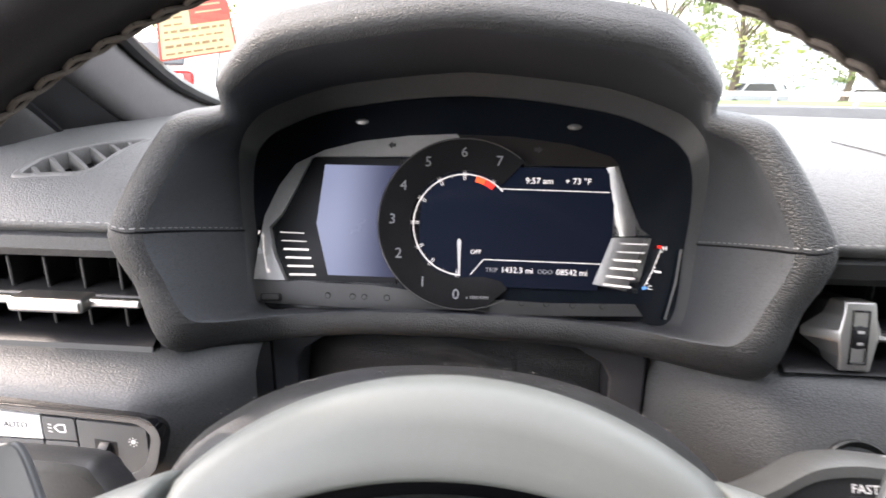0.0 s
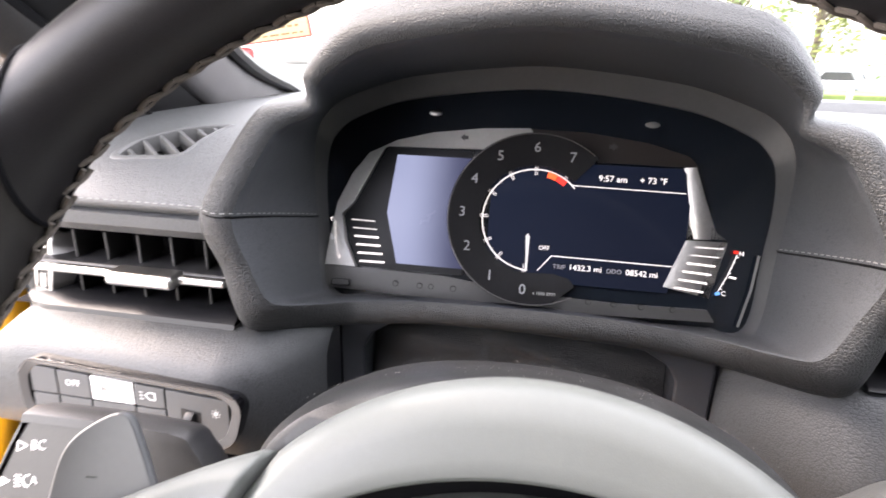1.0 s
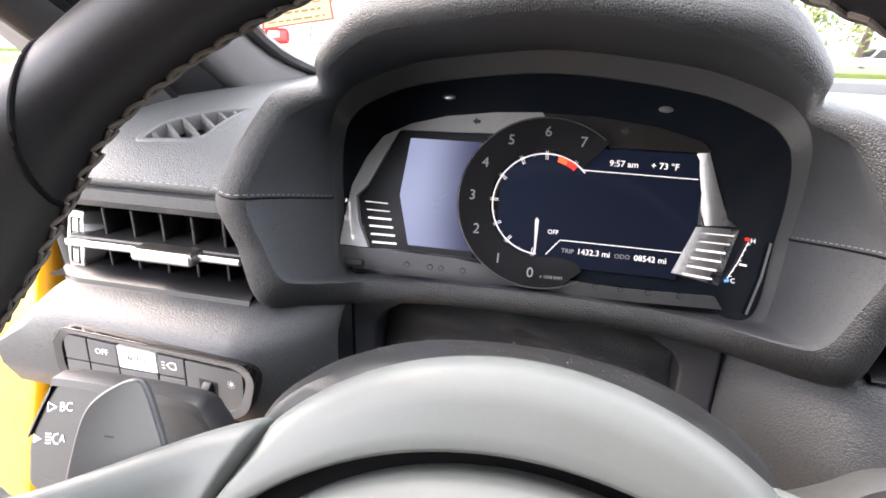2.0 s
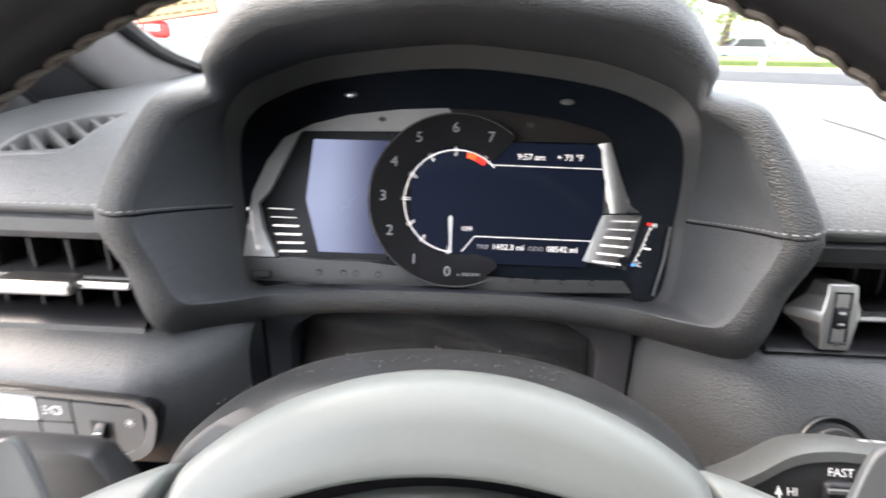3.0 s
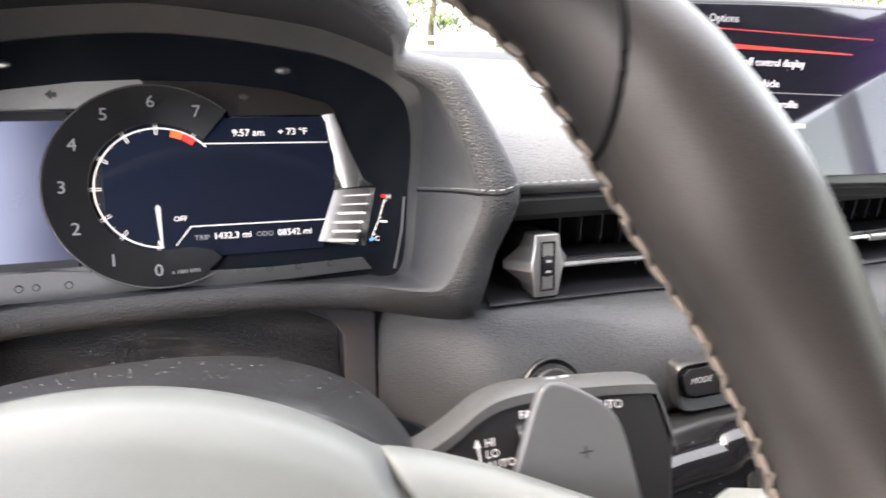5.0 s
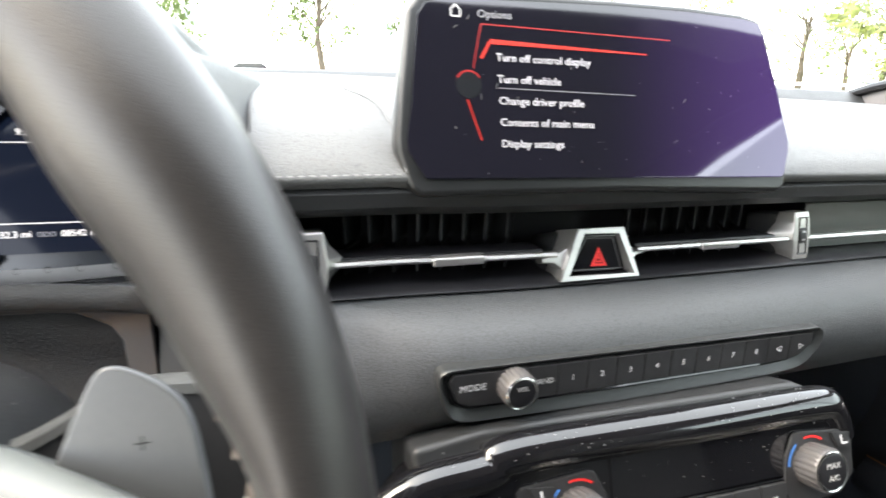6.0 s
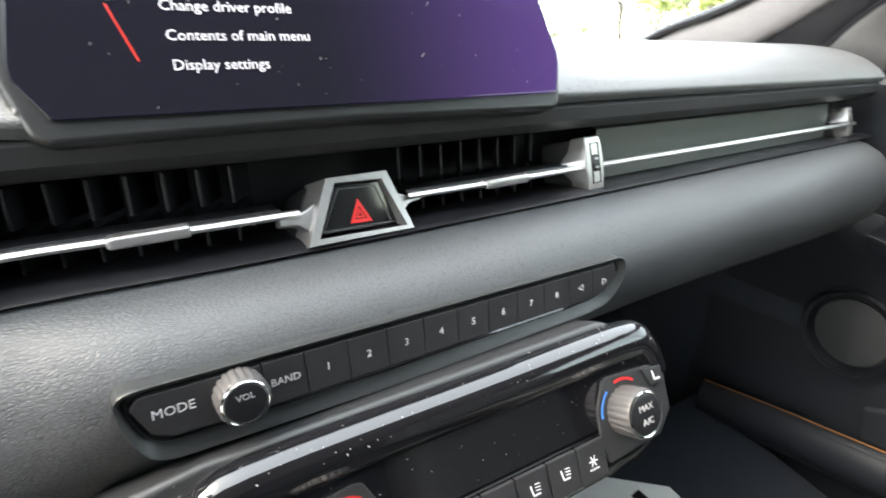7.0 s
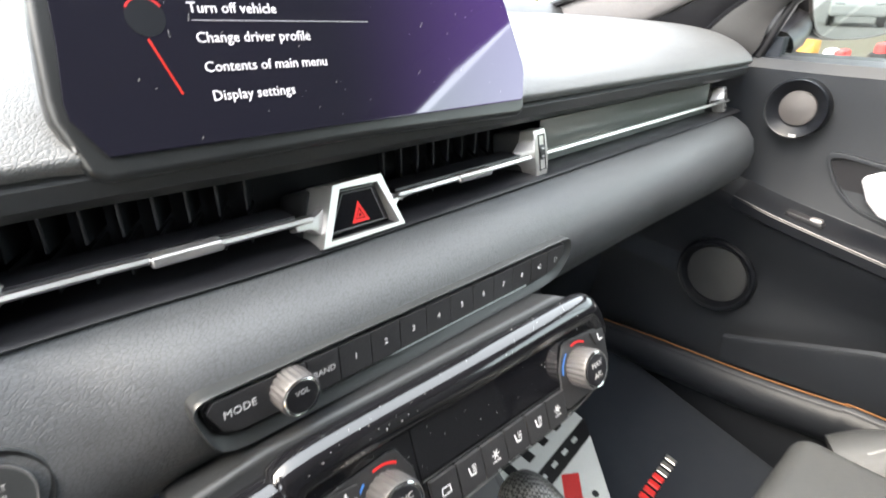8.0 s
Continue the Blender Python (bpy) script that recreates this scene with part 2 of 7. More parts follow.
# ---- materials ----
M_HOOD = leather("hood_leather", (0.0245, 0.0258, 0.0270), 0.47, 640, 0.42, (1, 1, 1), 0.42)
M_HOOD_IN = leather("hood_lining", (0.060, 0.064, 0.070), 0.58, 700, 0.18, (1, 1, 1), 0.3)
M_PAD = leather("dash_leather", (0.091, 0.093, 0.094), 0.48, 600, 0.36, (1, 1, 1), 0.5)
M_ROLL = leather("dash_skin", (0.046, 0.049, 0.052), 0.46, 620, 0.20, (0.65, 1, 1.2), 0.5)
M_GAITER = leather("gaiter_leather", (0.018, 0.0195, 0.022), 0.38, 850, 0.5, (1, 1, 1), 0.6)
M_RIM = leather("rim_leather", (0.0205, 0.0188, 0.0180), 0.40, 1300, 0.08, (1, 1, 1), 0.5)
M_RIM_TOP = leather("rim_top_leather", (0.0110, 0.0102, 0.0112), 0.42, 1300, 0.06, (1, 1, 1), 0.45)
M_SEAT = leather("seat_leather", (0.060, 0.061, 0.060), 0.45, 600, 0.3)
M_SOFT = plain("soft_plastic", (0.017, 0.018, 0.019), 0.45, bump=0.25)
M_BLACK = plain("black_plastic", (0.009, 0.009, 0.0105), 0.38, bump=0.15, spec=0.35)
M_VENT = plain("vent_plastic", (0.0062, 0.0072, 0.0092), 0.42, bump=0.1, spec=0.28)
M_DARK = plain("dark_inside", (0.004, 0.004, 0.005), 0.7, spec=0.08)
M_GLOSS = plain("gloss_black", (0.006, 0.006, 0.007), 0.09, coat=0.6, var=0.05)
M_HUB = plain("hub_cover", (0.135, 0.145, 0.138), 0.45, var=0.04, bump=0.07, bump_scale=1800)
M_SHROUD = plain("column_plastic", (0.018, 0.019, 0.020), 0.40, bump=0.3)
M_PADDLE = plain("paddle_plastic", (0.072, 0.075, 0.078), 0.36, var=0.05)
M_STALK = plain("stalk_plastic", (0.020, 0.020, 0.021), 0.4, bump=0.2)
M_ARM = plain("stalk_arm", (0.016, 0.016, 0.017), 0.42, bump=0.15)
M_STALK_TOP = plain("stalk_cover", (0.056, 0.058, 0.057), 0.42, bump=0.2)
M_SILVER = plain("satin_silver", (0.56, 0.55, 0.53), 0.32, 1.0, var=0.06)
M_CHROME = plain("chrome", (0.72, 0.72, 0.70), 0.14, 1.0, var=0.04)
M_BRUSHED = plain("cluster_silver", (0.40, 0.39, 0.375), 0.42, 0.85, var=0.1)
# paler copy of the cluster silver, for the brighter light on the fuel side
M_FRAME_LIT = plain("frame_silver_lit", (0.58, 0.57, 0.555), 0.36, 0.65, var=0.06)
M_BAR = plain("smoked_bar", (0.085, 0.084, 0.083), 0.34, 0.5, var=0.06)
M_SMOKE = plain("smoked_brown", (0.020, 0.0165, 0.0160), 0.34, var=0.06)
M_FACE = plain("cluster_face", (0.005, 0.0075, 0.0115), 0.20, var=0.05)
M_RING = plain("tach_ring", (0.011, 0.011, 0.012), 0.20, var=0.08, spec=0.3)
M_BEZEL = plain("cluster_bezel", (0.052, 0.053, 0.055), 0.45)
M_SAIL = plain("sail_plastic", (0.022, 0.0215, 0.022), 0.5, bump=0.3)
M_FABRIC = plain("pillar_fabric", (0.082, 0.077, 0.079), 0.8, bump=0.9, bump_scale=1600)
M_HEADLINER = plain("headliner", (0.05, 0.05, 0.055), 0.9, bump=0.8, bump_scale=900)
M_CARPET = plain("carpet", (0.0078, 0.0112, 0.0170), 0.95, bump=1.0, bump_scale=1400)
M_DOOR = plain("door_skin", (0.0092, 0.0108, 0.0136), 0.46, bump=0.35, spec=0.42)
M_CONE = plain("speaker_ring", (0.0045, 0.0052, 0.0068), 0.35, spec=0.25)
M_HANDLE = plain("handle_silver", (0.58, 0.58, 0.60), 0.35, 0.2, var=0.05)
M_PANEL = plain("dash_panel", (0.06, 0.07, 0.062), 0.32, var=0.05)
M_YELLOW = plain("yellow_paint", (0.80, 0.36, 0.012), 0.25, var=0.04, coat=0.8)
M_KNOB = plain("knob_silver", (0.40, 0.385, 0.38), 0.50, 0.75, var=0.06)
M_DIAL = plain("dial_silver", (0.125, 0.119, 0.118), 0.46, 0.65, var=0.06)
M_SURROUND = plain("column_trim", (0.031, 0.034, 0.040), 0.40, bump=0.25)
M_STITCH = plain("stitch_thread", (0.24, 0.24, 0.24), 0.8)
M_DUST = plain("dust", (0.17, 0.165, 0.16), 0.9)
M_PLATE = plain("bright_silver", (0.46, 0.45, 0.44), 0.34, 0.85, var=0.05)
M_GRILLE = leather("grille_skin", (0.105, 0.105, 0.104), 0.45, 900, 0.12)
M_RIM_STITCH = plain("rim_thread", (0.100, 0.083, 0.071), 0.8, bump=0.6, bump_scale=2500)
M_ORANGE = plain("orange_thread", (0.15, 0.055, 0.010), 0.7)
M_PRINT = plain("white_print", (0.75, 0.75, 0.75), 0.6, var=0.02)
M_GREY_PRINT = plain("grey_print", (0.30, 0.30, 0.30), 0.6, var=0.02)
M_KEY_PRINT = plain("key_print", (0.45, 0.45, 0.45), 0.6, var=0.02)
M_TACH_PRINT = plain("tach_print", (0.26, 0.26, 0.27), 0.5, var=0.02)
M_RED = plain("red_print", (0.60, 0.02, 0.02), 0.4, var=0.05)
M_BLUE = plain("blue_print", (0.05, 0.20, 0.55), 0.5, var=0.02)
M_PAPER = plain("white_paper", (0.62, 0.64, 0.62), 0.7, var=0.06)
M_TEXT = glow("display_text", (0.95, 0.95, 1.0), 0.095)
M_MENU = glow("menu_text", (0.93, 0.92, 1.0), 0.028)
M_MENU_RED = glow("menu_red", (1.0, 0.05, 0.03), 0.0045)
M_LINE = glow("display_line", (0.80, 0.82, 0.86), 0.08)
M_DIMLINE = glow("needle_light", (0.80, 0.82, 0.86), 0.05)
M_DIM = glow("display_dim_text", (0.5, 0.5, 0.55), 0.024)
M_REDLINE = glow("display_red", (1.0, 0.03, 0.02), 0.10)
M_ORANGELINE = glow("display_orange", (1.0, 0.10, 0.02), 0.13)
M_REDDIM = glow("display_dim_red", (0.7, 0.03, 0.03), 0.009)
M_BLUEGLOW = glow("display_blue", (0.1, 0.35, 0.9), 0.10)
M_LCD = lcd("cluster_lcd", (0.010, 0.018, 0.042), (0.005, 0.010, 0.026), 0.06, 0, -0.05, 0.10)
M_LCD.node_tree.nodes["Principled BSDF"].inputs["Specular IOR Level"].default_value = 0.12
# blank panel: this glow stands in for daylight reflected on its glass
M_LCD_GLARE = lcd("glare_lcd", (0.40, 0.50, 0.82), (0.06, 0.075, 0.17), 0.055, 0, -0.090, -0.046, 0.22)
M_LCD_GLARE.node_tree.nodes["Principled BSDF"].inputs["Specular IOR Level"].default_value = 0.2
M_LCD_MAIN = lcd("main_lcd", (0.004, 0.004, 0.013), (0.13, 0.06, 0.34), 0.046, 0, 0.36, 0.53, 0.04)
M_LCD_MAIN.node_tree.nodes["Principled BSDF"].inputs["Specular IOR Level"].default_value = 0.8
M_DISPLAY_FRAME = plain("display_frame", (0.010, 0.011, 0.0115), 0.36, var=0.06, bump=0.12)
M_SCOOP = plain("scoop_plastic", (0.021, 0.0225, 0.023), 0.38, var=0.06, bump=0.15)
M_GLASS = glass("window_glass", (0.93, 0.96, 0.94))
M_TINTED = glass("tinted_glass", (0.52, 0.56, 0.53))


def weave(name, pitch=0.0022):
    """Woven strands, light and dark in turn, under clear lacquer."""
    m, nt, b = nodes_of(name)
    L = nt.links.new
    tc = nt.nodes.new("ShaderNodeTexCoord")
    mp = nt.nodes.new("ShaderNodeMapping"); mp.inputs["Rotation"].default_value = (0.5, 0.35, 0.785)
    L(tc.outputs["Object"], mp.inputs["Vector"])
    ck = nt.nodes.new("ShaderNodeTexChecker"); ck.inputs["Scale"].default_value = 1 / pitch
    ck.inputs["Color1"].default_value, ck.inputs["Color2"].default_value = (0.006, 0.006, 0.006, 1), (0.11, 0.11, 0.105, 1)
    L(mp.outputs[0], ck.inputs["Vector"]); L(ck.outputs["Color"], b.inputs["Base Color"])
    bp = nt.nodes.new("ShaderNodeBump"); bp.inputs["Strength"].default_value = 0.4; bp.inputs["Distance"].default_value = 0.0006
    L(ck.outputs["Fac"], bp.inputs["Height"]); L(bp.outputs[0], b.inputs["Normal"])
    b.inputs["Roughness"].default_value = 0.4
    return m


M_CARBON = weave("carbon_weave")



# ---- the dash: lines that all its parts follow ----
def front(x):
    """How far ahead the dash's front edge lies at x."""
    t = max(0.0, x - 0.30)
    return 0.337 + 0.0875 * t * t / (t + 0.06)


def droop(x):
    return -0.020 * max(0.0, (x - 0.25) / 0.78)


def dash(x, dy, z):
    return Vector((x, front(x) + dy, z + droop(x)))


X_LEFT, X_RIGHT = -0.335, 1.035
COL_L, COL_R = -0.119, 0.115


def span(a, b, n):
    return [a + (b - a) * i / n for i in range(n + 1)]


# upper pad, from the stitched seam to the windscreen
def pad_profile(x):
    k = 1 - smooth01(abs(x), 0.166, 0.176)
    pts = [(0.004, 0.897), (0.000, 0.901), (0.001, 0.905), (0.010, 0.914), (0.030, 0.926), (0.065, 0.937), (0.12, 0.944), (0.22, 0.949), (0.36, 0.951), (0.46, 0.950)]
    dip = 0.007 * smooth01(x, 0.248, 0.262) * (1 - smooth01(x, 0.500, 0.520))
    keys = [dash(x, lerp(dy, 0.205 + 0.5 * dy, k), lerp(z, max(z, 0.940), k) - dip * (1 - smooth01(dy, 0.03, 0.08)) * smooth01(dy, 0.0, 0.012)) for dy, z in pts]
    return smooth_loop(keys, 8, False)


def pad_z(x, y):
    row = pad_profile(x)[8:]
    for p, q in zip(row, row[1:]):
        if p.y <= y <= q.y:
            return lerp(p.z, q.z, (y - p.y) / (q.y - p.y))
    return row[-1].z


def inside(x, y, loop):
    odd = False
    for (ax, ay), (bx, by) in zip(loop, loop[1:] + loop[:1]):
        if (ay > y) != (by > y) and x < ax + (y - ay) * (bx - ax) / (by - ay):
            odd = not odd
    return odd


# outline of the demister opening in the dash corner
GRILLE = [(p.x, p.y) for p in smooth_loop([(-0.2585, 0.3622, 0), (-0.2570, 0.3800, 0), (-0.2432, 0.3995, 0), (-0.2325, 0.4120, 0), (-0.2095, 0.4235, 0), (-0.2098, 0.4122, 0), (-0.2112, 0.3915, 0), (-0.2125, 0.3715, 0), (-0.2190, 0.3652, 0), (-0.2378, 0.3632, 0)], 5, True, 0.8)]
G_C = (-0.2290, 0.3890)


def grille_loop(k, dz):
    out = []
    for x, y in GRILLE:
        px, py = lerp(G_C[0], x, k), lerp(G_C[1], y, k)
        out.append(Vector((px, py, pad_z(px, py) + dz)))
    return out


pad_xs = span(X_LEFT, -0.264, 6) + span(-0.262, -0.204, 32) + span(-0.201, -0.18, 4) + span(-0.177, -0.165, 6) + span(-0.15, 0.15, 12) + span(0.165, 0.177, 6) + span(0.18, X_RIGHT, 40)
bm = sheet([pad_profile(x) for x in pad_xs])
hole = [(p.x, p.y) for p in grille_loop(0.93, 0)]
cut = []
for f in bm.faces:
    c = f.calc_center_median()
    if -0.27 < c.x < -0.20 and 0.35 < c.y < 0.43 and inside(c.x, c.y, hole):
        cut.append(f)
bmesh.ops.delete(bm, geom=cut, context="FACES")
piece("dash_top", M_PAD, "dark grey leather-wrapped dash top with pale stitched seam", "dashboard", "structure", bm=bm)


def seam_stitches(x0, x1, name, dy=-0.0012, z=0.9045, pitch=0.0052):
    th = thing(name, "row of pale stitches along the leather seam of the dash", "stitching", kind="structure")
    n = int(abs(x1 - x0) / pitch)
    me = None
    for i in range(n):
        x = lerp(x0, x1, (i + 0.5) / n)
        p = dash(x, dy, z)
        if me is None:
            ob = part("stitch", box((0.0029, 0.0006, 0.0005), Matrix(), 0.0001, 1), M_STITCH, th)
            me = ob.data
        else:
            ob = new("stitch", me)
            ob.parent = th
        ob.location = p
    return th


seam_stitches(-0.33, -0.176, "dash_seam_left")
seam_stitches(0.176, 0.252, "dash_seam_right")

side_seam = thing("dash_seam_side", "short raised leather seam on the dash top beside the display", "stitching", kind="structure")
way = smooth_loop([dash(0.2535, -0.001, 0.9052), dash(0.2530, 0.010, 0.9148), dash(0.2515, 0.030, 0.9266), dash(0.2470, 0.065, 0.9376), dash(0.2330, 0.110, 0.9440)], 6, False)
part("seam", tube(way, 0.0005, 6), M_PAD, side_seam)

# ---- instrument cluster: its plane leans back ----
LEAN_C = math.atan(0.387)
C_M = basis((0, 0.418, 0.842), (1, 0, 0), (0, math.sin(LEAN_C), math.cos(LEAN_C)), (0, -math.cos(LEAN_C), math.sin(LEAN_C)))


def mirrored(half):
    """A closed loop from its right half, bottom middle to top middle."""
    return half + [(-p[0], *p[1:]) for p in half[-2:0:-1]]


HOOD_BACK = [(0, 0.410, 0.822), (0.06, 0.410, 0.822), (0.112, 0.410, 0.820), (0.158, 0.365, 0.834), (0.172, 0.375, 0.87), (0.178, 0.372, 0.900), (0.180, 0.46, 0.945), (0.168, 0.52, 0.95), (0.150, 0.55, 0.955), (0.104, 0.58, 0.972), (0, 0.60, 0.978)]
HOOD_OUT = [(0, 0.376, 0.829), (0.06, 0.376, 0.828), (0.112, 0.373, 0.823), (0.156, 0.334, 0.834), (0.169, 0.334, 0.872), (0.178, 0.332, 0.905), (0.158, 0.372, 0.957), (0.138, 0.405, 0.965), (0.1350, 0.400, 0.981), (0.103, 0.400, 1.0105), (0, 0.398, 1.0225)]
HOOD_RIM = [(0, 0.370, 0.838), (0.06, 0.370, 0.837), (0.108, 0.366, 0.832), (0.150, 0.325, 0.841), (0.163, 0.323, 0.874), (0.171, 0.322, 0.905), (0.150, 0.345, 0.955), (0.129, 0.362, 0.9635), (0.1295, 0.364, 0.978), (0.098, 0.362, 1.0050), (0, 0.360, 1.0172)]
HOOD_IN = [(0, 0.374, 0.845), (0.06, 0.374, 0.844), (0.104, 0.370, 0.841), (0.138, 0.329, 0.853), (0.150, 0.326, 0.876), (0.157, 0.325, 0.904), (0.141, 0.346, 0.945), (0.123, 0.360, 0.956), (0.1205, 0.361, 0.972), (0.089, 0.359, 0.9915), (0, 0.357, 1.0025)]
APERTURE = [(0, -0.0165), (0.06, -0.0162), (0.11, -0.0158), (0.1395, -0.014), (0.1488, 0.0325), (0.1545, 0.065), (0.1570, 0.090), (0.1530, 0.107), (0.138, 0.1222), (0.09, 0.1392), (0, 0.1490)]


def on_cluster(u, v, d):
    return C_M @ Vector((u, v, d))


hood_end = [tuple(on_cluster(u, v, 0.012)) for u, v in APERTURE]
hood_mid = [tuple(Vector(a).lerp(Vector(b), 0.30)) for a, b in zip(HOOD_IN, hood_end)]
hood_keys = [smooth_loop(mirrored(h), 8, True, 0.72) for h in (HOOD_BACK, HOOD_OUT, HOOD_RIM, HOOD_IN, hood_mid, hood_end)]
hood_rows = [[] for _ in range(5 * 4 + 1)]
for col in zip(*hood_keys):
    for row, p in zip(hood_rows, smooth_loop(col, 4, False)):
        row.append(p)
hood = thing("instrument_hood", "dark grained leather hood arching over the instrument cluster", "hood", at=(0, 0.4, 0.83))
part("shell", sheet(hood_rows[:13], True), M_HOOD, hood, sharp=80)
part("inner_lining", sheet(hood_rows[12:], True), M_HOOD_IN, hood, "finely grained dark lining", sharp=80)


from mathutils.bvhtree import BVHTree
hood_tree = BVHTree.FromPolygons([tuple(p) for r in hood_rows for p in r],
                                 [(i * len(hood_rows[0]) + k, i * len(hood_rows[0]) + (k + 1) % len(hood_rows[0]), (i + 1) * len(hood_rows[0]) + (k + 1) % len(hood_rows[0]), (i + 1) * len(hood_rows[0]) + k) for i in range(len(hood_rows) - 1) for k in range(len(hood_rows[0]))])


def cheek_stitch(side):
    """Seam and stitches that follow the skin across the cheek."""
    skin = []
    way = [Vector((side * 0.1745, 0.328, 0.9050)), Vector((side * 0.1650, 0.318, 0.9050)), Vector((side * 0.1570, 0.325, 0.9040)), Vector((side * 0.1540, 0.365, 0.8950)), Vector((side * 0.1500, 0.432, 0.8780))]
    for p in smooth_loop(way, 40, False):
        hit, normal, _, _ = hood_tree.find_nearest(p)
        skin.append(hit)
    part("seam", tube([p + Vector((0, 0.0002, -0.0012)) for p in skin[::8]], 0.0007, 6), M_DARK, hood, "dark seam crossing the hood cheek")
    way = [skin[0]]
    for p in skin[1:]:
        if (p - way[-1]).length > 0.0048:
            way.append(p)
    skin = way
    me = None
    for p, q in zip(skin, skin[1:]):
        d = q - p
        k = max(1, round(d.length / 0.0052))
        for j in range(k):
            c = p.lerp(q, (j + 0.5) / k) + Vector((-side * 0.0003, -0.0003, 0.0010))
            m = Matrix.Translation(c) @ d.to_track_quat("X", "Z").to_matrix().to_4x4()
            if me is None:
                ob = part("stitch", box((0.0028, 0.0005, 0.0005), Matrix(), 0.0001, 1), M_STITCH, hood)
                me = ob.data
            else:
                ob = new("stitch", me)
                ob.parent = hood
                ob.matrix_parent_inverse = whole(hood).inverted()
            ob.matrix_basis = m


cheek_stitch(1)
cheek_stitch(-1)

cluster = thing("instrument_cluster", "black digital instrument cluster with round tachometer and silver trim", "gauge cluster", at=(0, 0.43, 0.84))


def loop2(half, k=8):
    return [(p[0], p[1]) for p in smooth_loop([(u, v, 0) for u, v in mirrored(half)], k)]


ap_outer = loop2(APERTURE)
ap_inner = loop2([(0, -0.0150), (0.06, -0.0148), (0.11, -0.0144), (0.1365, -0.0125), (0.1450, 0.0325), (0.1498, 0.062), (0.1505, 0.086), (0.1455, 0.1000), (0.130, 0.1128), (0.088, 0.1275), (0, 0.1370)])
part("bezel", ring(ap_outer, ap_inner, -0.002, 0.012, C_M, inner_d1=0.0015), M_BEZEL, cluster, "grey rounded trim round the cluster glass")
part("face", prism([(u * 1.02, v) for u, v in ap_outer], -0.010, 0.0, C_M), M_FACE, cluster, "smoked black face")

# silver frame on the fuel side, black on the other
trim = [(-0.1424, 0.0040), (-0.1423, 0.010), (-0.1385, 0.048), (-0.1300, 0.070), (-0.1195, 0.0860), (-0.1000, 0.0965), (-0.0745, 0.1035), (-0.040, 0.1080), (-0.007, 0.1095),
        (0.000, 0.100), (-0.030, 0.0935), (-0.065, 0.0925), (-0.1065, 0.0920), (-0.1085, 0.0905), (-0.1265, 0.0495), (-0.1345, 0.0405), (-0.1300, 0.022), (-0.1205, 0.0040)]
lower_bar = [(-0.1398, -0.0118), (-0.1424, 0.0034), (-0.1205, 0.0034), (-0.060, 0.0030), (-0.03, 0.000), (0.010, -0.0035), (0.060, -0.0045), (0.112, -0.0030), (0.117, -0.0105), (0.05, -0.0130), (-0.05, -0.0132)]


def domed(poly, d1, shape, step=0.006, mat=C_M):
    """A plate whose front is sliced finely and shaped by shape(u, v)."""
    bm = prism(poly, 0.0, d1, Matrix())
    for ax in (0, 1):
        lo, hi = min(p[ax] for p in poly), max(p[ax] for p in poly)
        for k in range(1, int((hi - lo) / step)):
            co = Vector((0, 0, 0)); co[ax] = lo + k * step + 0.00013
            no = Vector((0, 0, 0)); no[ax] = 1
            bmesh.ops.bisect_plane(bm, geom=bm.verts[:] + bm.edges[:] + bm.faces[:], plane_co=co, plane_no=no)
    for v in bm.verts:
        if v.co.z > d1 * 0.5:
            v.co.z = d1 + shape(v.co.x, v.co.y)
    bm.transform(mat)
    return bm


part("silver_frame", domed(trim, 0.0035, lambda u, v: 0.0022 + 0.25 * (u + 0.075) ** 2 - 0.45 * max(v, 0) ** 2), M_FRAME_LIT, cluster, "satin silver frame curving round the fuel side, coloured lighter where lit", sharp=40)
upper_bar = [(-0.010, 0.1092), (0.030, 0.1085), (0.070, 0.1035), (0.098, 0.0955), (0.1035, 0.0892), (0.0940, 0.0885), (0.030, 0.0885), (0.020, 0.0935), (-0.004, 0.1005)]
part("upper_bar", prism(upper_bar, 0.0, 0.0012, C_M, 0.0004), M_SMOKE, cluster, "smoked brown bar above the display")
part("lower_bar", domed(lower_bar, 0.0030, lambda u, v: 0.0016 + 0.20 * (u + 0.03) ** 2 - 9.0 * (v + 0.004) ** 2), M_BAR, cluster, "smoked grey bar with unlit warning lamps", sharp=40)
for u, r in ((-0.0905, 0.0022), (-0.0735, 0.0022), (-0.0655, 0.0020), (-0.0500, 0.0022), (0.040, 0.0020), (0.056, 0.0020), (0.073, 0.0022), (0.092, 0.0020)):
    part("lamp_mark", lathe([(r * 0.72, 0.0), (r * 0.86, 0.0003), (r, 0.0)], C_M @ Matrix.Translation((u, -0.0052, 0.0053 + 0.20 * (u + 0.03) ** 2 - 0.0009)), 14), M_RING, cluster)
bez = [(-0.1065, 0.0910), (-0.1265, 0.0490), (-0.1338, 0.0400), (-0.1200, 0.0045), (-0.045, 0.0045), (-0.045, 0.0910)]
part("left_bezel", prism(bez, 0.0, 0.0026, C_M), M_CONE, cluster)
scr = [(-0.0985, 0.0858), (-0.1022, 0.0442), (-0.0920, 0.0088), (-0.045, 0.0088), (-0.045, 0.0858)]
part("left_display", prism(scr, 0.0026, 0.0030, C_M), M_LCD_GLARE, cluster, "blank display panel, its pale bluish glare painted in as glow")
main = [(-0.030, 0.0862), (0.1010, 0.0868), (0.0985, 0.040), (0.0890, 0.0050), (-0.030, 0.0050)]
part("main_display", prism(main, 0.0, 0.0022, C_M), M_LCD, cluster, "dark blue lit display panel")
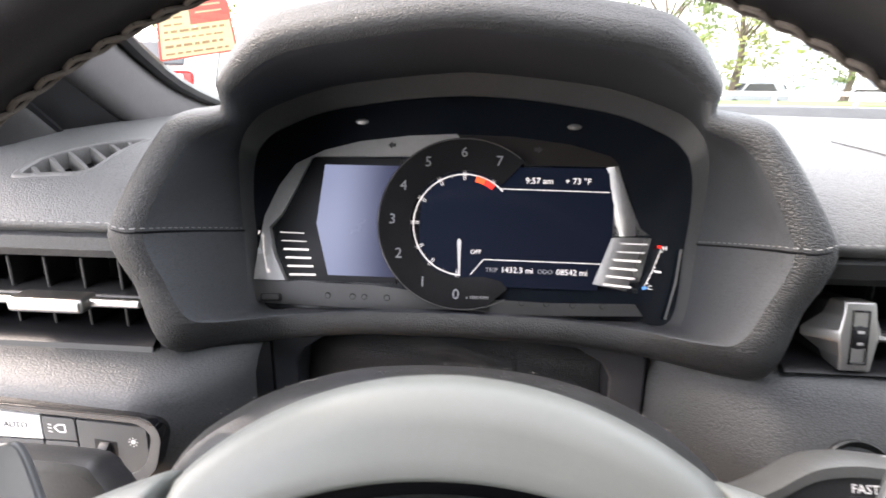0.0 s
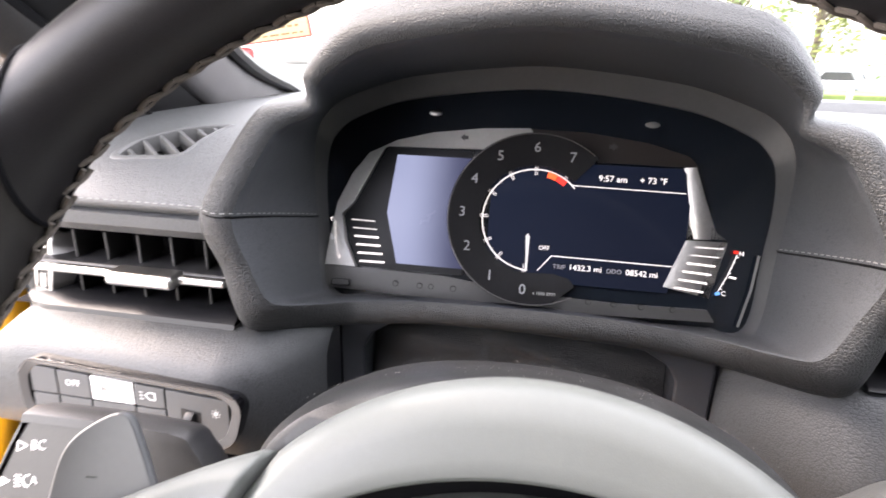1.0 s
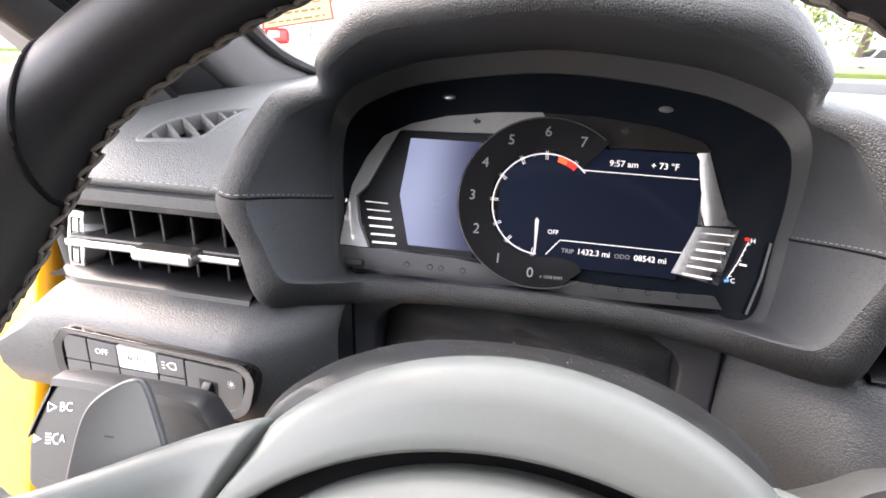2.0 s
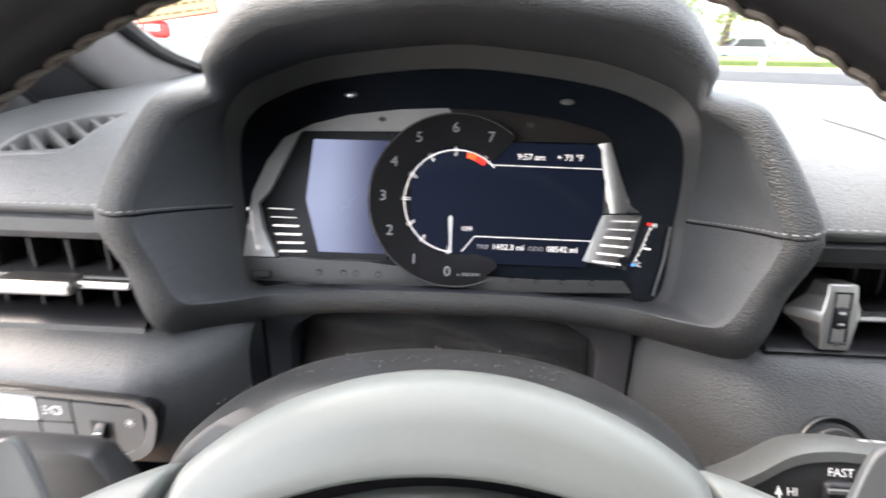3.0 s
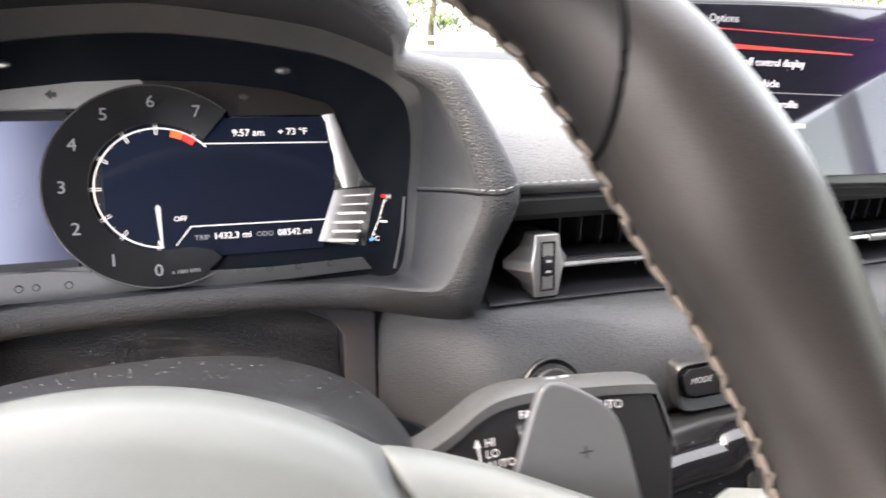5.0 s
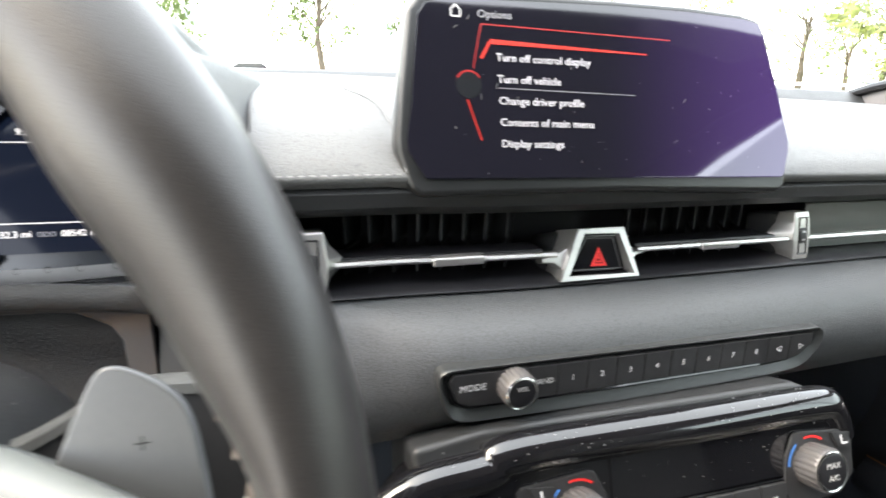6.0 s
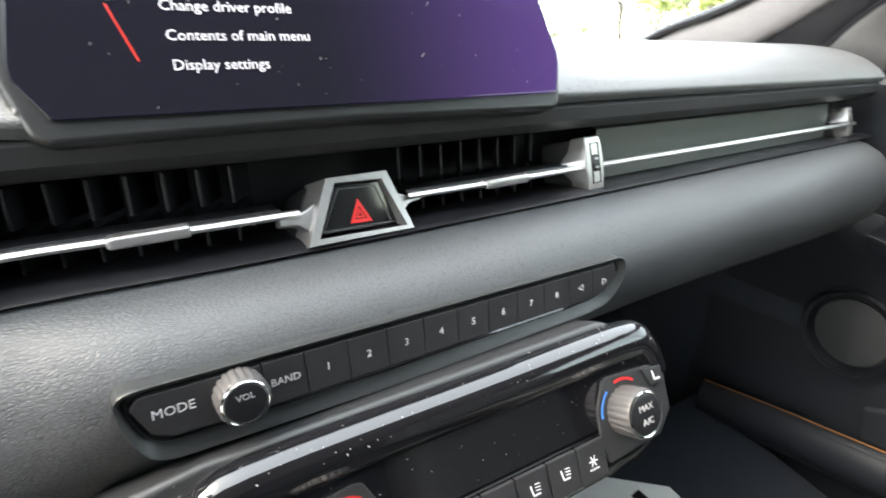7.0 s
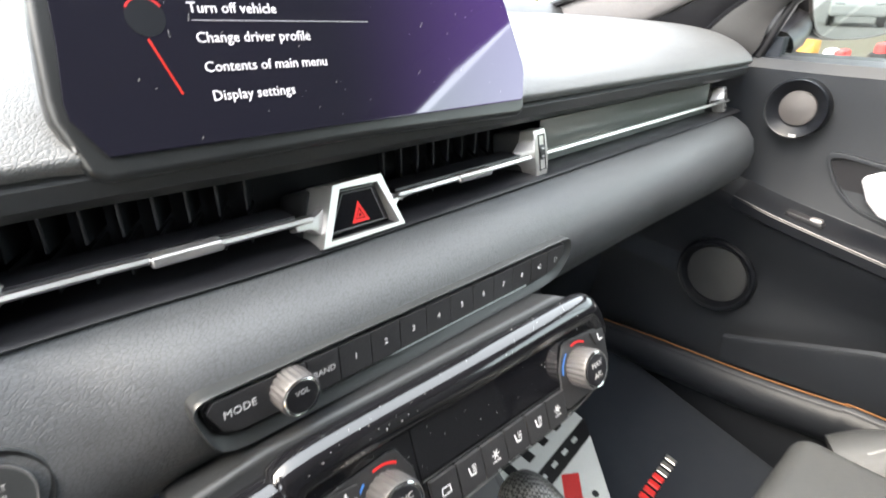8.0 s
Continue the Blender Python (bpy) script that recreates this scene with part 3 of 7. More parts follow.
strip = [(0.0927, 0.0853), (0.0950, 0.0876), (0.1017, 0.0880), (0.1088, 0.0674), (0.1172, 0.0473), (0.1232, 0.0428), (0.0985, 0.0412), (0.0962, 0.0579)]
part("right_strip", domed(strip, 0.0040, lambda u, v: -55.0 * (u - 0.1000 - 0.20 * (0.088 - v)) ** 2 - 0.0022 * smooth01(-v, -0.056, -0.043)), M_BRUSHED, cluster, "satin silver strip beside the display", sharp=40)
fins = [(0.0983, 0.0402), (0.1245, 0.0410), (0.1153, 0.0040), (0.0862, 0.0092)]
part("right_fin_block", domed(fins, 0.0050, lambda u, v: -22.0 * (u - 0.092 - 0.33 * v) ** 2), M_BRUSHED, cluster, "satin silver block with pale bars", sharp=40)
edge = line([(0.1325, -0.012), (0.139, 0.012), (0.1425, 0.034)], 0.0016, 0.003, C_M)
part("edge_strip", edge, M_SILVER, cluster, "thin silver edge strip")
for i in range(6):
    t = i / 5
    part("bar", line([(lerp(-0.1277, -0.1190, t), lerp(0.0373, 0.0082, t)), (lerp(-0.1103, -0.1005, t), lerp(0.0370, 0.0086, t))], 0.0013 if i > 1 else 0.0007, 0.0031, C_M), M_TEXT if i > 1 else M_LINE, cluster)
    part("bar", line([(lerp(0.1035, 0.0925, t), lerp(0.0362, 0.0092, t)), (lerp(0.1205, 0.1102, t), lerp(0.0362, 0.0078, t))], 0.0012 if i > 1 else 0.0007, 0.0054, C_M), M_TEXT if i > 1 else M_LINE, cluster)

# tachometer ring, open towards the right between seven and zero
RC = (0.0, 0.0464)


def polar(r, a):
    return RC[0] + r * math.cos(radians(a)), RC[1] + r * math.sin(radians(a))


arc_out = [polar(0.0580, a) for a in span(47, 285, 60)]
arc_in = [polar(0.0362, a) for a in span(278, 47, 56)]
outl = arc_out + [(0.0215, -0.0040), (0.0300, 0.0035), (0.0260, 0.0085), (0.0150, 0.0110)] + arc_in
part("tachometer_ring", domed(outl, 0.0105, lambda u, v: -0.15 * (0.058 - math.hypot(u - RC[0], v - RC[1]))), M_RING, cluster, "dark grey tachometer ring with rev numbers")
part("ring_edge", tube([on_cluster(*polar(0.0574, a), 0.0104) for a in span(50, 300, 60)], 0.0004, 6), M_DIAL, cluster, "thin bright rim")
part("tach_arc", line([polar(0.0345, a) for a in span(42, 268, 50)], 0.0007, 0.0028, C_M), M_TEXT, cluster, "white tachometer scale arc")
angles = [264, 231, 208, 179, 150, 120, 91, 57]
for i, a in enumerate(angles):
    for off in (-1.1, 1.1):
        part("tick", line([polar(0.0305, a + off), polar(0.0385, a + off)], 0.00034, 0.0030, C_M), M_TEXT, cluster)
    r = 0.0478
    u, v = polar(r, [266, 237.5, 207, 178.5, 149.5, 121.5, 91, 61.5][i])
    part("number", letters(str(i), 0.0098, C_M @ Matrix.Translation((u, v, 0.0101)) @ Matrix.Shear("XY", 4, (0.10, 0))), M_TACH_PRINT, cluster)
for a, b in zip(angles, angles[1:]):
    m2 = (a + b) / 2
    part("minor_tick", line([polar(0.0330, m2), polar(0.0352, m2)], 0.0005, 0.0030, C_M), M_DIM, cluster)
part("red_zone", line([polar(0.0322, a) for a in span(77, 65.5, 6)], 0.0042, 0.0031, C_M), M_ORANGELINE, cluster, "orange start of the red zone")
part("red_zone", line([polar(0.0322, a) for a in span(64.5, 53, 6)], 0.0042, 0.0031, C_M), M_REDLINE, cluster, "red zone of the tachometer")
part("needle", prism([(-0.0040, 0.0350), (-0.0028, 0.0368), (-0.0014, 0.0350), (-0.0015, 0.0115), (-0.0024, 0.0115)], 0.0028, 0.0034, C_M), M_DIMLINE, cluster, "white rev needle resting at zero")
part("upper_line", line([(0.0200, 0.0745), (0.0240, 0.0714), (0.0965, 0.0706)], 0.0005, 0.0028, C_M), M_TEXT, cluster)
part("lower_line", line([(0.0055, 0.0125), (0.0140, 0.0230), (0.0920, 0.0225)], 0.0005, 0.0028, C_M), M_TEXT, cluster)
for txt, u, v, s, mt in (("9:57 am", 0.0500, 0.0772, 0.0058, M_TEXT), ("+ 73 °F", 0.0758, 0.0774, 0.0058, M_TEXT), ("OFF", 0.0088, 0.0278, 0.0042, M_TEXT), ("TRIP", 0.0196, 0.0160, 0.0042, M_DIM),
                         ("1432.3 mi", 0.0365, 0.0163, 0.0054, M_TEXT), ("ODO", 0.0550, 0.0159, 0.0042, M_DIM), ("08542 mi", 0.0725, 0.0160, 0.0054, M_TEXT)):
    part("reading", letters(txt, s, C_M @ Matrix.Translation((u, v, 0.0029))), mt, cluster)
part("unit_mark", letters("x 1000 RPM", 0.0030, C_M @ Matrix.Translation((0.0108, -0.0028, 0.0106))), M_GREY_PRINT, cluster)
# fuel and temperature scales
part("fuel_scale", line([(-0.1383, 0.0355), (-0.1366, 0.0225), (-0.1332, 0.0095)], 0.0004, 0.0070, C_M), M_LINE, cluster)
for k in range(7):
    u, v = lerp(-0.1380, -0.1338, k / 6) - 0.0004 * math.sin(math.pi * k / 6), lerp(0.0335, 0.0110, k / 6)
    part("scale_tick", line([(u - (0.0012 if k % 3 == 0 else 0.0007), v), (u + 0.0004, v)], 0.0004, 0.0071, C_M), M_LINE, cluster)
for txt, u, v in (("F", -0.1408, 0.0360), ("E", -0.1322, 0.0098)):
    part("scale_letter", letters(txt, 0.0038, C_M @ Matrix.Translation((u, v, 0.0071))), M_TEXT, cluster)
part("fuel_mark", prism([(-0.1410, 0.0215), (-0.1410, 0.0255), (-0.1385, 0.0255), (-0.1385, 0.0240), (-0.1375, 0.0235), (-0.1375, 0.0215)], 0.0060, 0.0071, C_M), M_PRINT, cluster, "white fuel pump mark")
part("heat_scale", line([(0.1297, 0.0335), (0.1248, 0.0200), (0.1195, 0.0092)], 0.0005, 0.0030, C_M), M_TEXT, cluster)
for k in range(7):
    u, v = lerp(0.1290, 0.1202, k / 6) + 0.0003 * math.sin(math.pi * k / 6), lerp(0.0318, 0.0108, k / 6)
    part("scale_tick", line([(u - 0.0002, v), (u + (0.0018 if k % 3 == 0 else 0.0010), v)], 0.0005, 0.0031, C_M), M_TEXT, cluster)
part("heat_mark", line([(0.1255, 0.0190), (0.1300, 0.0185)], 0.0012, 0.0030, C_M), M_TEXT, cluster)
part("scale_letter", letters("H", 0.0042, C_M @ Matrix.Translation((0.1322, 0.0342, 0.0030))), M_TEXT, cluster)
part("scale_letter", letters("C", 0.0042, C_M @ Matrix.Translation((0.1228, 0.0080, 0.0030))), M_TEXT, cluster)
part("hot_mark", line([(0.1275, 0.0352), (0.1302, 0.0350)], 0.0018, 0.0030, C_M), M_REDLINE, cluster)
part("cold_mark", line([(0.1180, 0.0075), (0.1208, 0.0082)], 0.0018, 0.0030, C_M), M_BLUEGLOW, cluster)
for u, v, s in ((-0.0518, 0.1008, -1), (0.0488, 0.0995, 1)):
    part("turn_arrow", prism([(u + s * 0.003, v), (u, v + 0.0026), (u, v + 0.0012), (u - s * 0.0025, v + 0.0012), (u - s * 0.0025, v - 0.0012), (u, v - 0.0012), (u, v - 0.0026)], 0.0, 0.0020 if s < 0 else 0.0016, C_M), M_BEZEL, cluster, "unlit turn arrow")
for u, v in ((-0.0744, 0.1175), (0.0730, 0.1157)):
    part("screw_cap", lathe([(0.0, -0.001), (0.0048, 0.0), (0.0038, 0.0011), (0.0, 0.0017)], C_M @ Matrix.Translation((u, v, 0.0005)) @ Matrix.Diagonal((1, 0.46, 1, 1)), 20), M_PLATE, cluster, "small bright dome")
part("trip_button", prism(rounded([(-0.1365, -0.0108), (-0.1365, -0.0050), (-0.1225, -0.0048), (-0.1218, -0.0102)], 0.0016, 3), 0.0, 0.0086, C_M, 0.0009), M_BLACK, cluster, "small dark trip button")
part("button_face", prism(rounded([(-0.1353, -0.0098), (-0.1353, -0.0060), (-0.1238, -0.0058), (-0.1232, -0.0094)], 0.0012, 3), 0.0080, 0.0090, C_M, 0.0003), M_BAR, cluster)

# ---- centre display ----
DSP = facing((0.3790, 0.3475, 0.9450), 16.0)
disp = thing("control_display", "wide glossy control display standing on the dash, menu lit", "screen", at=(0.38, 0.35, 0.885))
glass_out = [(-0.1155, -0.0447), (-0.1245, -0.0300), (-0.1248, -0.0240), (-0.1215, -0.0050), (-0.1165, 0.0400), (-0.1120, 0.0465), (-0.1000, 0.0492), (-0.050, 0.0505), (0.0, 0.0512), (0.050, 0.0507), (0.090, 0.0485), (0.1010, 0.0462), (0.1050, 0.0400), (0.1155, 0.0020), (0.1225, -0.0270), (0.1222, -0.0330), (0.1185, -0.0470), (0.1165, -0.0485), (0.0, -0.0468)]
housing_out = [(-0.1180, -0.0540), (-0.1240, -0.0500), (-0.1300, -0.0300), (-0.1300, -0.0220), (-0.1275, 0.0000), (-0.1215, 0.0440), (-0.1150, 0.0515), (-0.1000, 0.0535), (-0.050, 0.0550), (0.0, 0.0555), (0.050, 0.0550), (0.090, 0.0525), (0.1045, 0.0495), (0.1085, 0.0420), (0.1185, 0.0020), (0.1258, -0.0260), (0.1258, -0.0330), (0.1210, -0.0545), (0.1165, -0.0580), (0.0, -0.0540)]
part("housing", prism(housing_out, -0.016, -0.0005, DSP, 0.0035, 3), M_DISPLAY_FRAME, disp, "dark plastic housing")
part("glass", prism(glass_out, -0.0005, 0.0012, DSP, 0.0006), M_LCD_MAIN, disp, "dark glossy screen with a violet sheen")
for i, txt in enumerate(("Turn off control display", "Turn off vehicle", "Change driver profile", "Contents of main menu", "Display settings")):
    part("menu_line", letters(txt, 0.00595, DSP @ Matrix.Translation((-0.0738 + 0.0003 * i, 0.0192 - 0.01155 * i, 0.0014)) @ Matrix.Rotation(radians(-1.2), 4, "Z"), align="LEFT"), M_MENU, disp)
part("heading", letters("Options", 0.0060, DSP @ Matrix.Translation((-0.0835, 0.0418, 0.0014)), align="LEFT"), M_DIM, disp)
part("home_mark", line([(-0.0980, 0.0400), (-0.0980, 0.0436), (-0.0955, 0.0462), (-0.0930, 0.0436), (-0.0930, 0.0400), (-0.0980, 0.0400)], 0.0006, 0.0014, DSP), M_LINE, disp)
part("red_bar", prism([(-0.0770, 0.0288), (-0.0760, 0.0262), (0.020, 0.0238), (0.020, 0.0244)], 0.0012, 0.0015, DSP), M_MENU_RED, disp, "red highlight bar tapering away")
part("red_frame", line([(-0.0870, 0.0130), (-0.0816, 0.0366), (0.036, 0.0330)], 0.0006, 0.0014, DSP), M_REDDIM, disp)
part("red_pointer", line([(-0.0823, 0.0184), (-0.0770, 0.0275)], 0.0016, 0.0014, DSP), M_MENU_RED, disp)
part("red_tail", line([(-0.0910, -0.0035), (-0.0838, -0.0250)], 0.0007, 0.0014, DSP), M_MENU_RED, disp)
part("dial_mark", lathe([(0.0, 0.0), (0.0072, 0.0), (0.0072, 0.0002), (0.0, 0.0002)], DSP @ Matrix.Translation((-0.0898, 0.0045, 0.0012)), 28), M_CONE, disp, "dim round knob drawn on the screen")
part("dial_glow", line([(-0.0898 + 0.0072 * math.cos(radians(a)), 0.0045 + 0.0072 * math.sin(radians(a))) for a in span(30, 150, 12)], 0.0009, 0.0015, DSP), M_REDDIM, disp)
part("rule", line([(-0.0730, 0.0030), (0.0115, 0.0004)], 0.0003, 0.0014, DSP), M_DIM, disp)
rng = random.Random(4)
bm = bmesh.new()
for i in range(46):
    u, v, a, l = rng.uniform(-0.10, 0.11), rng.uniform(-0.045, 0.045), rng.uniform(0.4, 1.6), rng.choice((0.0004, 0.0006, 0.0012, 0.003))
    if abs(u) < 0.112 - abs(v) * 0.3:
        add(bm, line([(u, v), (u + l * math.cos(a), v + l * math.sin(a))], 0.00025, 0.00145, DSP))
tagged(part("dust", bm, M_DUST, disp), "pale dust specks and hairline scratches", kind="stuff")

# ---- vent band below the seam ----
band_xs = span(0.170, X_RIGHT, 50)


def strip_sheet(xs, prof):
    return sheet([[dash(x, dy, z) for dy, z in prof] for x in xs])


piece("dash_trim_upper", M_SOFT, "dark soft-touch trim strip below the dash seam", "dash trim", "structure",
      bm=strip_sheet(band_xs, [(0.03, 0.896), (0.006, 0.897), (0.002, 0.894), (0.004, 0.886), (0.010, 0.881), (0.014, 0.8795), (0.045, 0.879)]))
piece("vent_channel", M_VENT, "black channel behind the dash vents", "vent channel", "structure",
      bm=strip_sheet(band_xs, [(0.030, 0.879), (0.055, 0.876), (0.058, 0.858), (0.055, 0.838), (0.004, 0.836)]))
piece("dash_trim_lower", M_BLACK, "gloss-edged black lip below the vents", "dash trim", "structure",
      bm=strip_sheet(band_xs, [(0.050, 0.8385), (0.012, 0.8395), (0.003, 0.8385), (0.000, 0.8365), (0.004, 0.834)]))
piece("dash_panel", M_PANEL, "grey-green satin panel on the passenger side of the dash", "dash panel", "structure",
      bm=strip_sheet(span(0.575, 0.955, 24), [(0.034, 0.879), (0.022, 0.876), (0.022, 0.8405), (0.034, 0.8385)]))


def vanes(x0, x1, n, name, label):
    th = thing(name, label, "air vent", group="dash air vents", at=tuple(dash((x0 + x1) / 2, 0.03, 0.84)))
    for i in range(n):
        x = lerp(x0, x1, (i + 0.5) / n)
        for z0, z1 in ((0.8585, 0.8765), (0.8395, 0.8555)):
            p = dash(x, 0.040, (z0 + z1) / 2)
            part("vane", box((0.0016, 0.024, z1 - z0), Matrix.Translation(p) @ at(0, 0, 0, 0, 0, -30), 0.0005, 1), M_VENT, th)
    bar = [dash(x, 0.0120, 0.8540) for x in span(x0 - 0.004, x1 + 0.004, 8)]
    part("blade", sheet([[p + Vector((0, 0.02, 0.001)), p + Vector((0, 0, 0.0022)), p + Vector((0, -0.001, 0)), p + Vector((0, 0, -0.0022)), p + Vector((0, 0.02, -0.001))] for p in bar]), M_BLACK, th)
    return th


v1 = vanes(0.222, 0.338, 8, "air_vent", "black slatted air vent with slim silver bar")
v2 = vanes(0.415, 0.532, 8, "air_vent", "black slatted air vent with slim silver bar")
v3 = vanes(0.962, 0.996, 3, "air_vent", "small black air vent at the dash end")


def silver_rod(x0, x1, parent, slide=None):
    pts = [dash(x, 0.0085, 0.8536) for x in span(x0, x1, 16)]
    rows = [[p + Vector((0, 0.003, 0.0014)), p + Vector((0, -0.0012, 0.0016)), p + Vector((0, -0.0022, 0)), p + Vector((0, -0.0010, -0.0016)), p + Vector((0, 0.003, -0.0014))] for p in pts]
    part("silver_bar", sheet(rows), M_SILVER, parent, "slim satin silver bar")
    if slide:
        p = dash(slide, 0.0080, 0.8536)
        part("slider", box((0.032, 0.008, 0.0056), Matrix.Translation(p), 0.0018, 3), M_PLATE, parent, "bright slider tab")


silver_rod(0.216, 0.350, v1, 0.286)
silver_rod(0.410, 0.545, v2, 0.4785)
silver_rod(0.562, 0.996, v3)


def vent_knob(x, name="vent_knob", tilt=0.0, big=1.0, dy=0.0085, lean=10.0):
    """Silver thumb wheel housing: an upright plate whose flanks fall away to the bar on either side."""
    p = dash(x, dy, 0.8562)
    m = facing(p, lean, tilt)
    th = thing(name, "satin silver vent wheel housing with black ribbed wheel", "vent knob", group="vent knobs", at=tuple(p))
    h = 0.0178 * big
    back = [(-0.0105, 0.55 * h), (-0.0080, 0.93 * h), (0.0080, 0.93 * h), (0.0105, 0.55 * h), (0.0105, -0.55 * h), (0.0080, -0.93 * h), (-0.0080, -0.93 * h), (-0.0105, -0.55 * h)]
    part("housing", prism(back, -0.040, -0.013, m, 0.0018, 3), M_SOFT, th, "dark housing behind")
    w = 0.0074
    rows = [[(-w, h, -0.014), (-w, h, -0.001), (w, h, -0.001), (w, h, -0.014)],
            [(-w - 0.0035, 0.55 * h, -0.014), (-w - 0.0004, 0.62 * h, 0.0), (w + 0.0004, 0.62 * h, 0.0), (w + 0.0030, 0.55 * h, -0.014)],
            [(-0.0215, 0.0022, -0.014), (-w - 0.0014, 0.0022, 0.0), (w + 0.0012, 0.0022, 0.0), (0.0185, 0.0022, -0.012)],
            [(-0.0215, -0.0022, -0.014), (-w - 0.0014, -0.0022, 0.0), (w + 0.0012, -0.0022, 0.0), (0.0185, -0.0022, -0.012)],
            [(-w - 0.0035, -0.55 * h, -0.014), (-w - 0.0004, -0.62 * h, 0.0), (w + 0.0004, -0.62 * h, 0.0), (w + 0.0030, -0.55 * h, -0.014)],
            [(-w, -h, -0.014), (-w, -h, -0.001), (w, -h, -0.001), (w, -h, -0.014)]]
    bm = sheet(rows, True, True)
    bmesh.ops.recalc_face_normals(bm, faces=bm.faces)
    bevel(bm, 0.0011, 3, 20)
    bm.transform(m)
    part("faceplate", bm, M_PLATE, th, sharp=50)
    k = 0.0043
    part("wheel_slot", ring([(-k, h * 0.78), (k, h * 0.78), (k, -h * 0.78), (-k, -h * 0.78)], [(-k * 0.78, h * 0.72), (k * 0.78, h * 0.72), (k * 0.78, -h * 0.72), (-k * 0.78, -h * 0.72)], -0.003, 0.0007, m, 0.0003), M_GLOSS, th, "black slot edge")
    part("thumb_wheel", lathe([(0.0, -0.0033), (h * 0.70, -0.0033), (h * 0.72, 0.0), (h * 0.70, 0.0033), (0.0, 0.0033)], m @ at(0, 0, -h * 0.72 + 0.0016, 0, 90, 0), 30), M_BLACK, th, "black thumb wheel")
    for q in range(4):
        a = radians(lerp(40, -40, q / 3))
        part("rib_mark", box((0.0032, 0.0015, 0.0005), m @ Matrix.Translation((0, h * 0.72 * math.sin(a), -h * 0.72 + 0.0017 + h * 0.72 * math.cos(a))) @ at(0, 0, 0, -math.degrees(a), 0, 0), 0.0002, 1), M_GREY_PRINT, th)
    return th


vent_knob(0.2030, dy=0.0020)
vent_knob(0.5575, tilt=6, dy=0.0060)
vent_knob(0.985, tilt=10, big=0.88)

# hazard switch in its silver trapezium
hz = thing("hazard_switch", "red triangle hazard switch in a satin silver trapezium frame", "switch", at=tuple(dash(0.378, 0, 0.84)))
HZ = facing((0.380, 0.3465, 0.8505), 20, 6)
h_out = [(-0.0302, -0.0150), (-0.0138, 0.0158), (0.0202, 0.0150), (0.0284, -0.0172)]
h_in = [(-0.0243, -0.0125), (-0.0100, 0.0130), (0.0163, 0.0113), (0.0248, -0.0151)]
bm = bmesh.new()
loops = [[bm.verts.new((u * k - q, v * k, d)) for u, v in p] for p, k, d, q in ((h_out, 1.10, -0.022, 0.001), (h_out, 1.0, 0.0, 0), (h_in, 1.0, 0.0, 0), (h_in, 0.98, -0.010, 0))]
for a, b in zip(loops, loops[1:]):
    for i in range(4):
        bm.faces.new((a[i], a[(i + 1) % 4], b[(i + 1) % 4], b[i]))
bevel(bm, 0.0013, 3)
bm.transform(HZ)
part("frame", bm, M_PLATE, hz, sharp=50)
part("shoulder", prism([(-0.0325, -0.0120), (-0.0185, 0.0165), (0.0190, 0.0160), (0.0300, -0.0120)], -0.050, -0.018, HZ, 0.003), M_SOFT, hz)
h_btn = [(u * 0.960, v * 0.92) for u, v in h_in]
HZB = facing((0.380, 0.3465, 0.8505), 9, 6)
part("button", prism(h_btn, -0.012, -0.0044, HZB, 0.0012, 3), M_GLOSS, hz, "gloss black push button")
part("button_rim", ring([(u * 0.80, v * 0.78 - 0.0006) for u, v in h_in], [(u * 0.765, v * 0.735 - 0.0006) for u, v in h_in], -0.005, -0.0041, HZB), M_BEZEL, hz, "thin bright edge on the button")
tri = [(0.0018, 0.0030), (-0.0040, -0.0088), (0.0084, -0.0096)]
tc2 = (0.0020, -0.0052)
part("triangle", ring(tri, [(lerp(tc2[0], u, 0.58), lerp(tc2[1], v, 0.58)) for u, v in tri], -0.0046, -0.0040, HZB), M_RED, hz, "red warning triangle outline")
part("triangle_core", ring([(lerp(tc2[0], u, 0.44), lerp(tc2[1], v, 0.44)) for u, v in tri], [(lerp(tc2[0], u, 0.18), lerp(tc2[1], v, 0.18)) for u, v in tri], -0.0046, -0.0041, HZB), M_RED, hz)
for s in (-1, 1):
    c = -0.001 if s < 0 else -0.0012
    flare = [(s * 0.0205, c + 0.0066), (s * 0.0245, c + 0.0045), (s * 0.0300, c + 0.0024), (s * 0.0400, c + 0.0016), (s * 0.0400, c - 0.0016), (s * 0.0315, c - 0.0026), (s * 0.0275, c - 0.0060), (s * 0.0255, c - 0.0095)]
    part("neck", prism(flare, -0.012, -0.004, HZ, 0.0010, 2), M_PLATE, hz)

# ---- padded roll below the vents ----
ROLL = [(0.016, 0.8350), (0.002, 0.8345), (-0.012, 0.8310), (-0.025, 0.8245), (-0.035, 0.8130), (-0.039, 0.7980), (-0.037, 0.7820), (-0.027, 0.7640), (-0.005, 0.7470), (0.045, 0.7300)]

ROLL_FLAT = [(0.016, 0.8350), (0.002, 0.8345), (-0.014, 0.8310), (-0.028, 0.8250), (-0.0360, 0.8150), (-0.0375, 0.7980), (-0.0365, 0.7820), (-0.028, 0.7640), (-0.005, 0.7470), (0.045, 0.7300)]


# beside the column the skin slopes down without a crest
ROLL_SLOPE = [(0.016, 0.8350), (0.003, 0.8346), (-0.003, 0.8325), (-0.0085, 0.8255), (-0.0165, 0.8130), (-0.0258, 0.7980), (-0.0325, 0.7820), (-0.030, 0.7640), (-0.008, 0.7470), (0.045, 0.7300)]


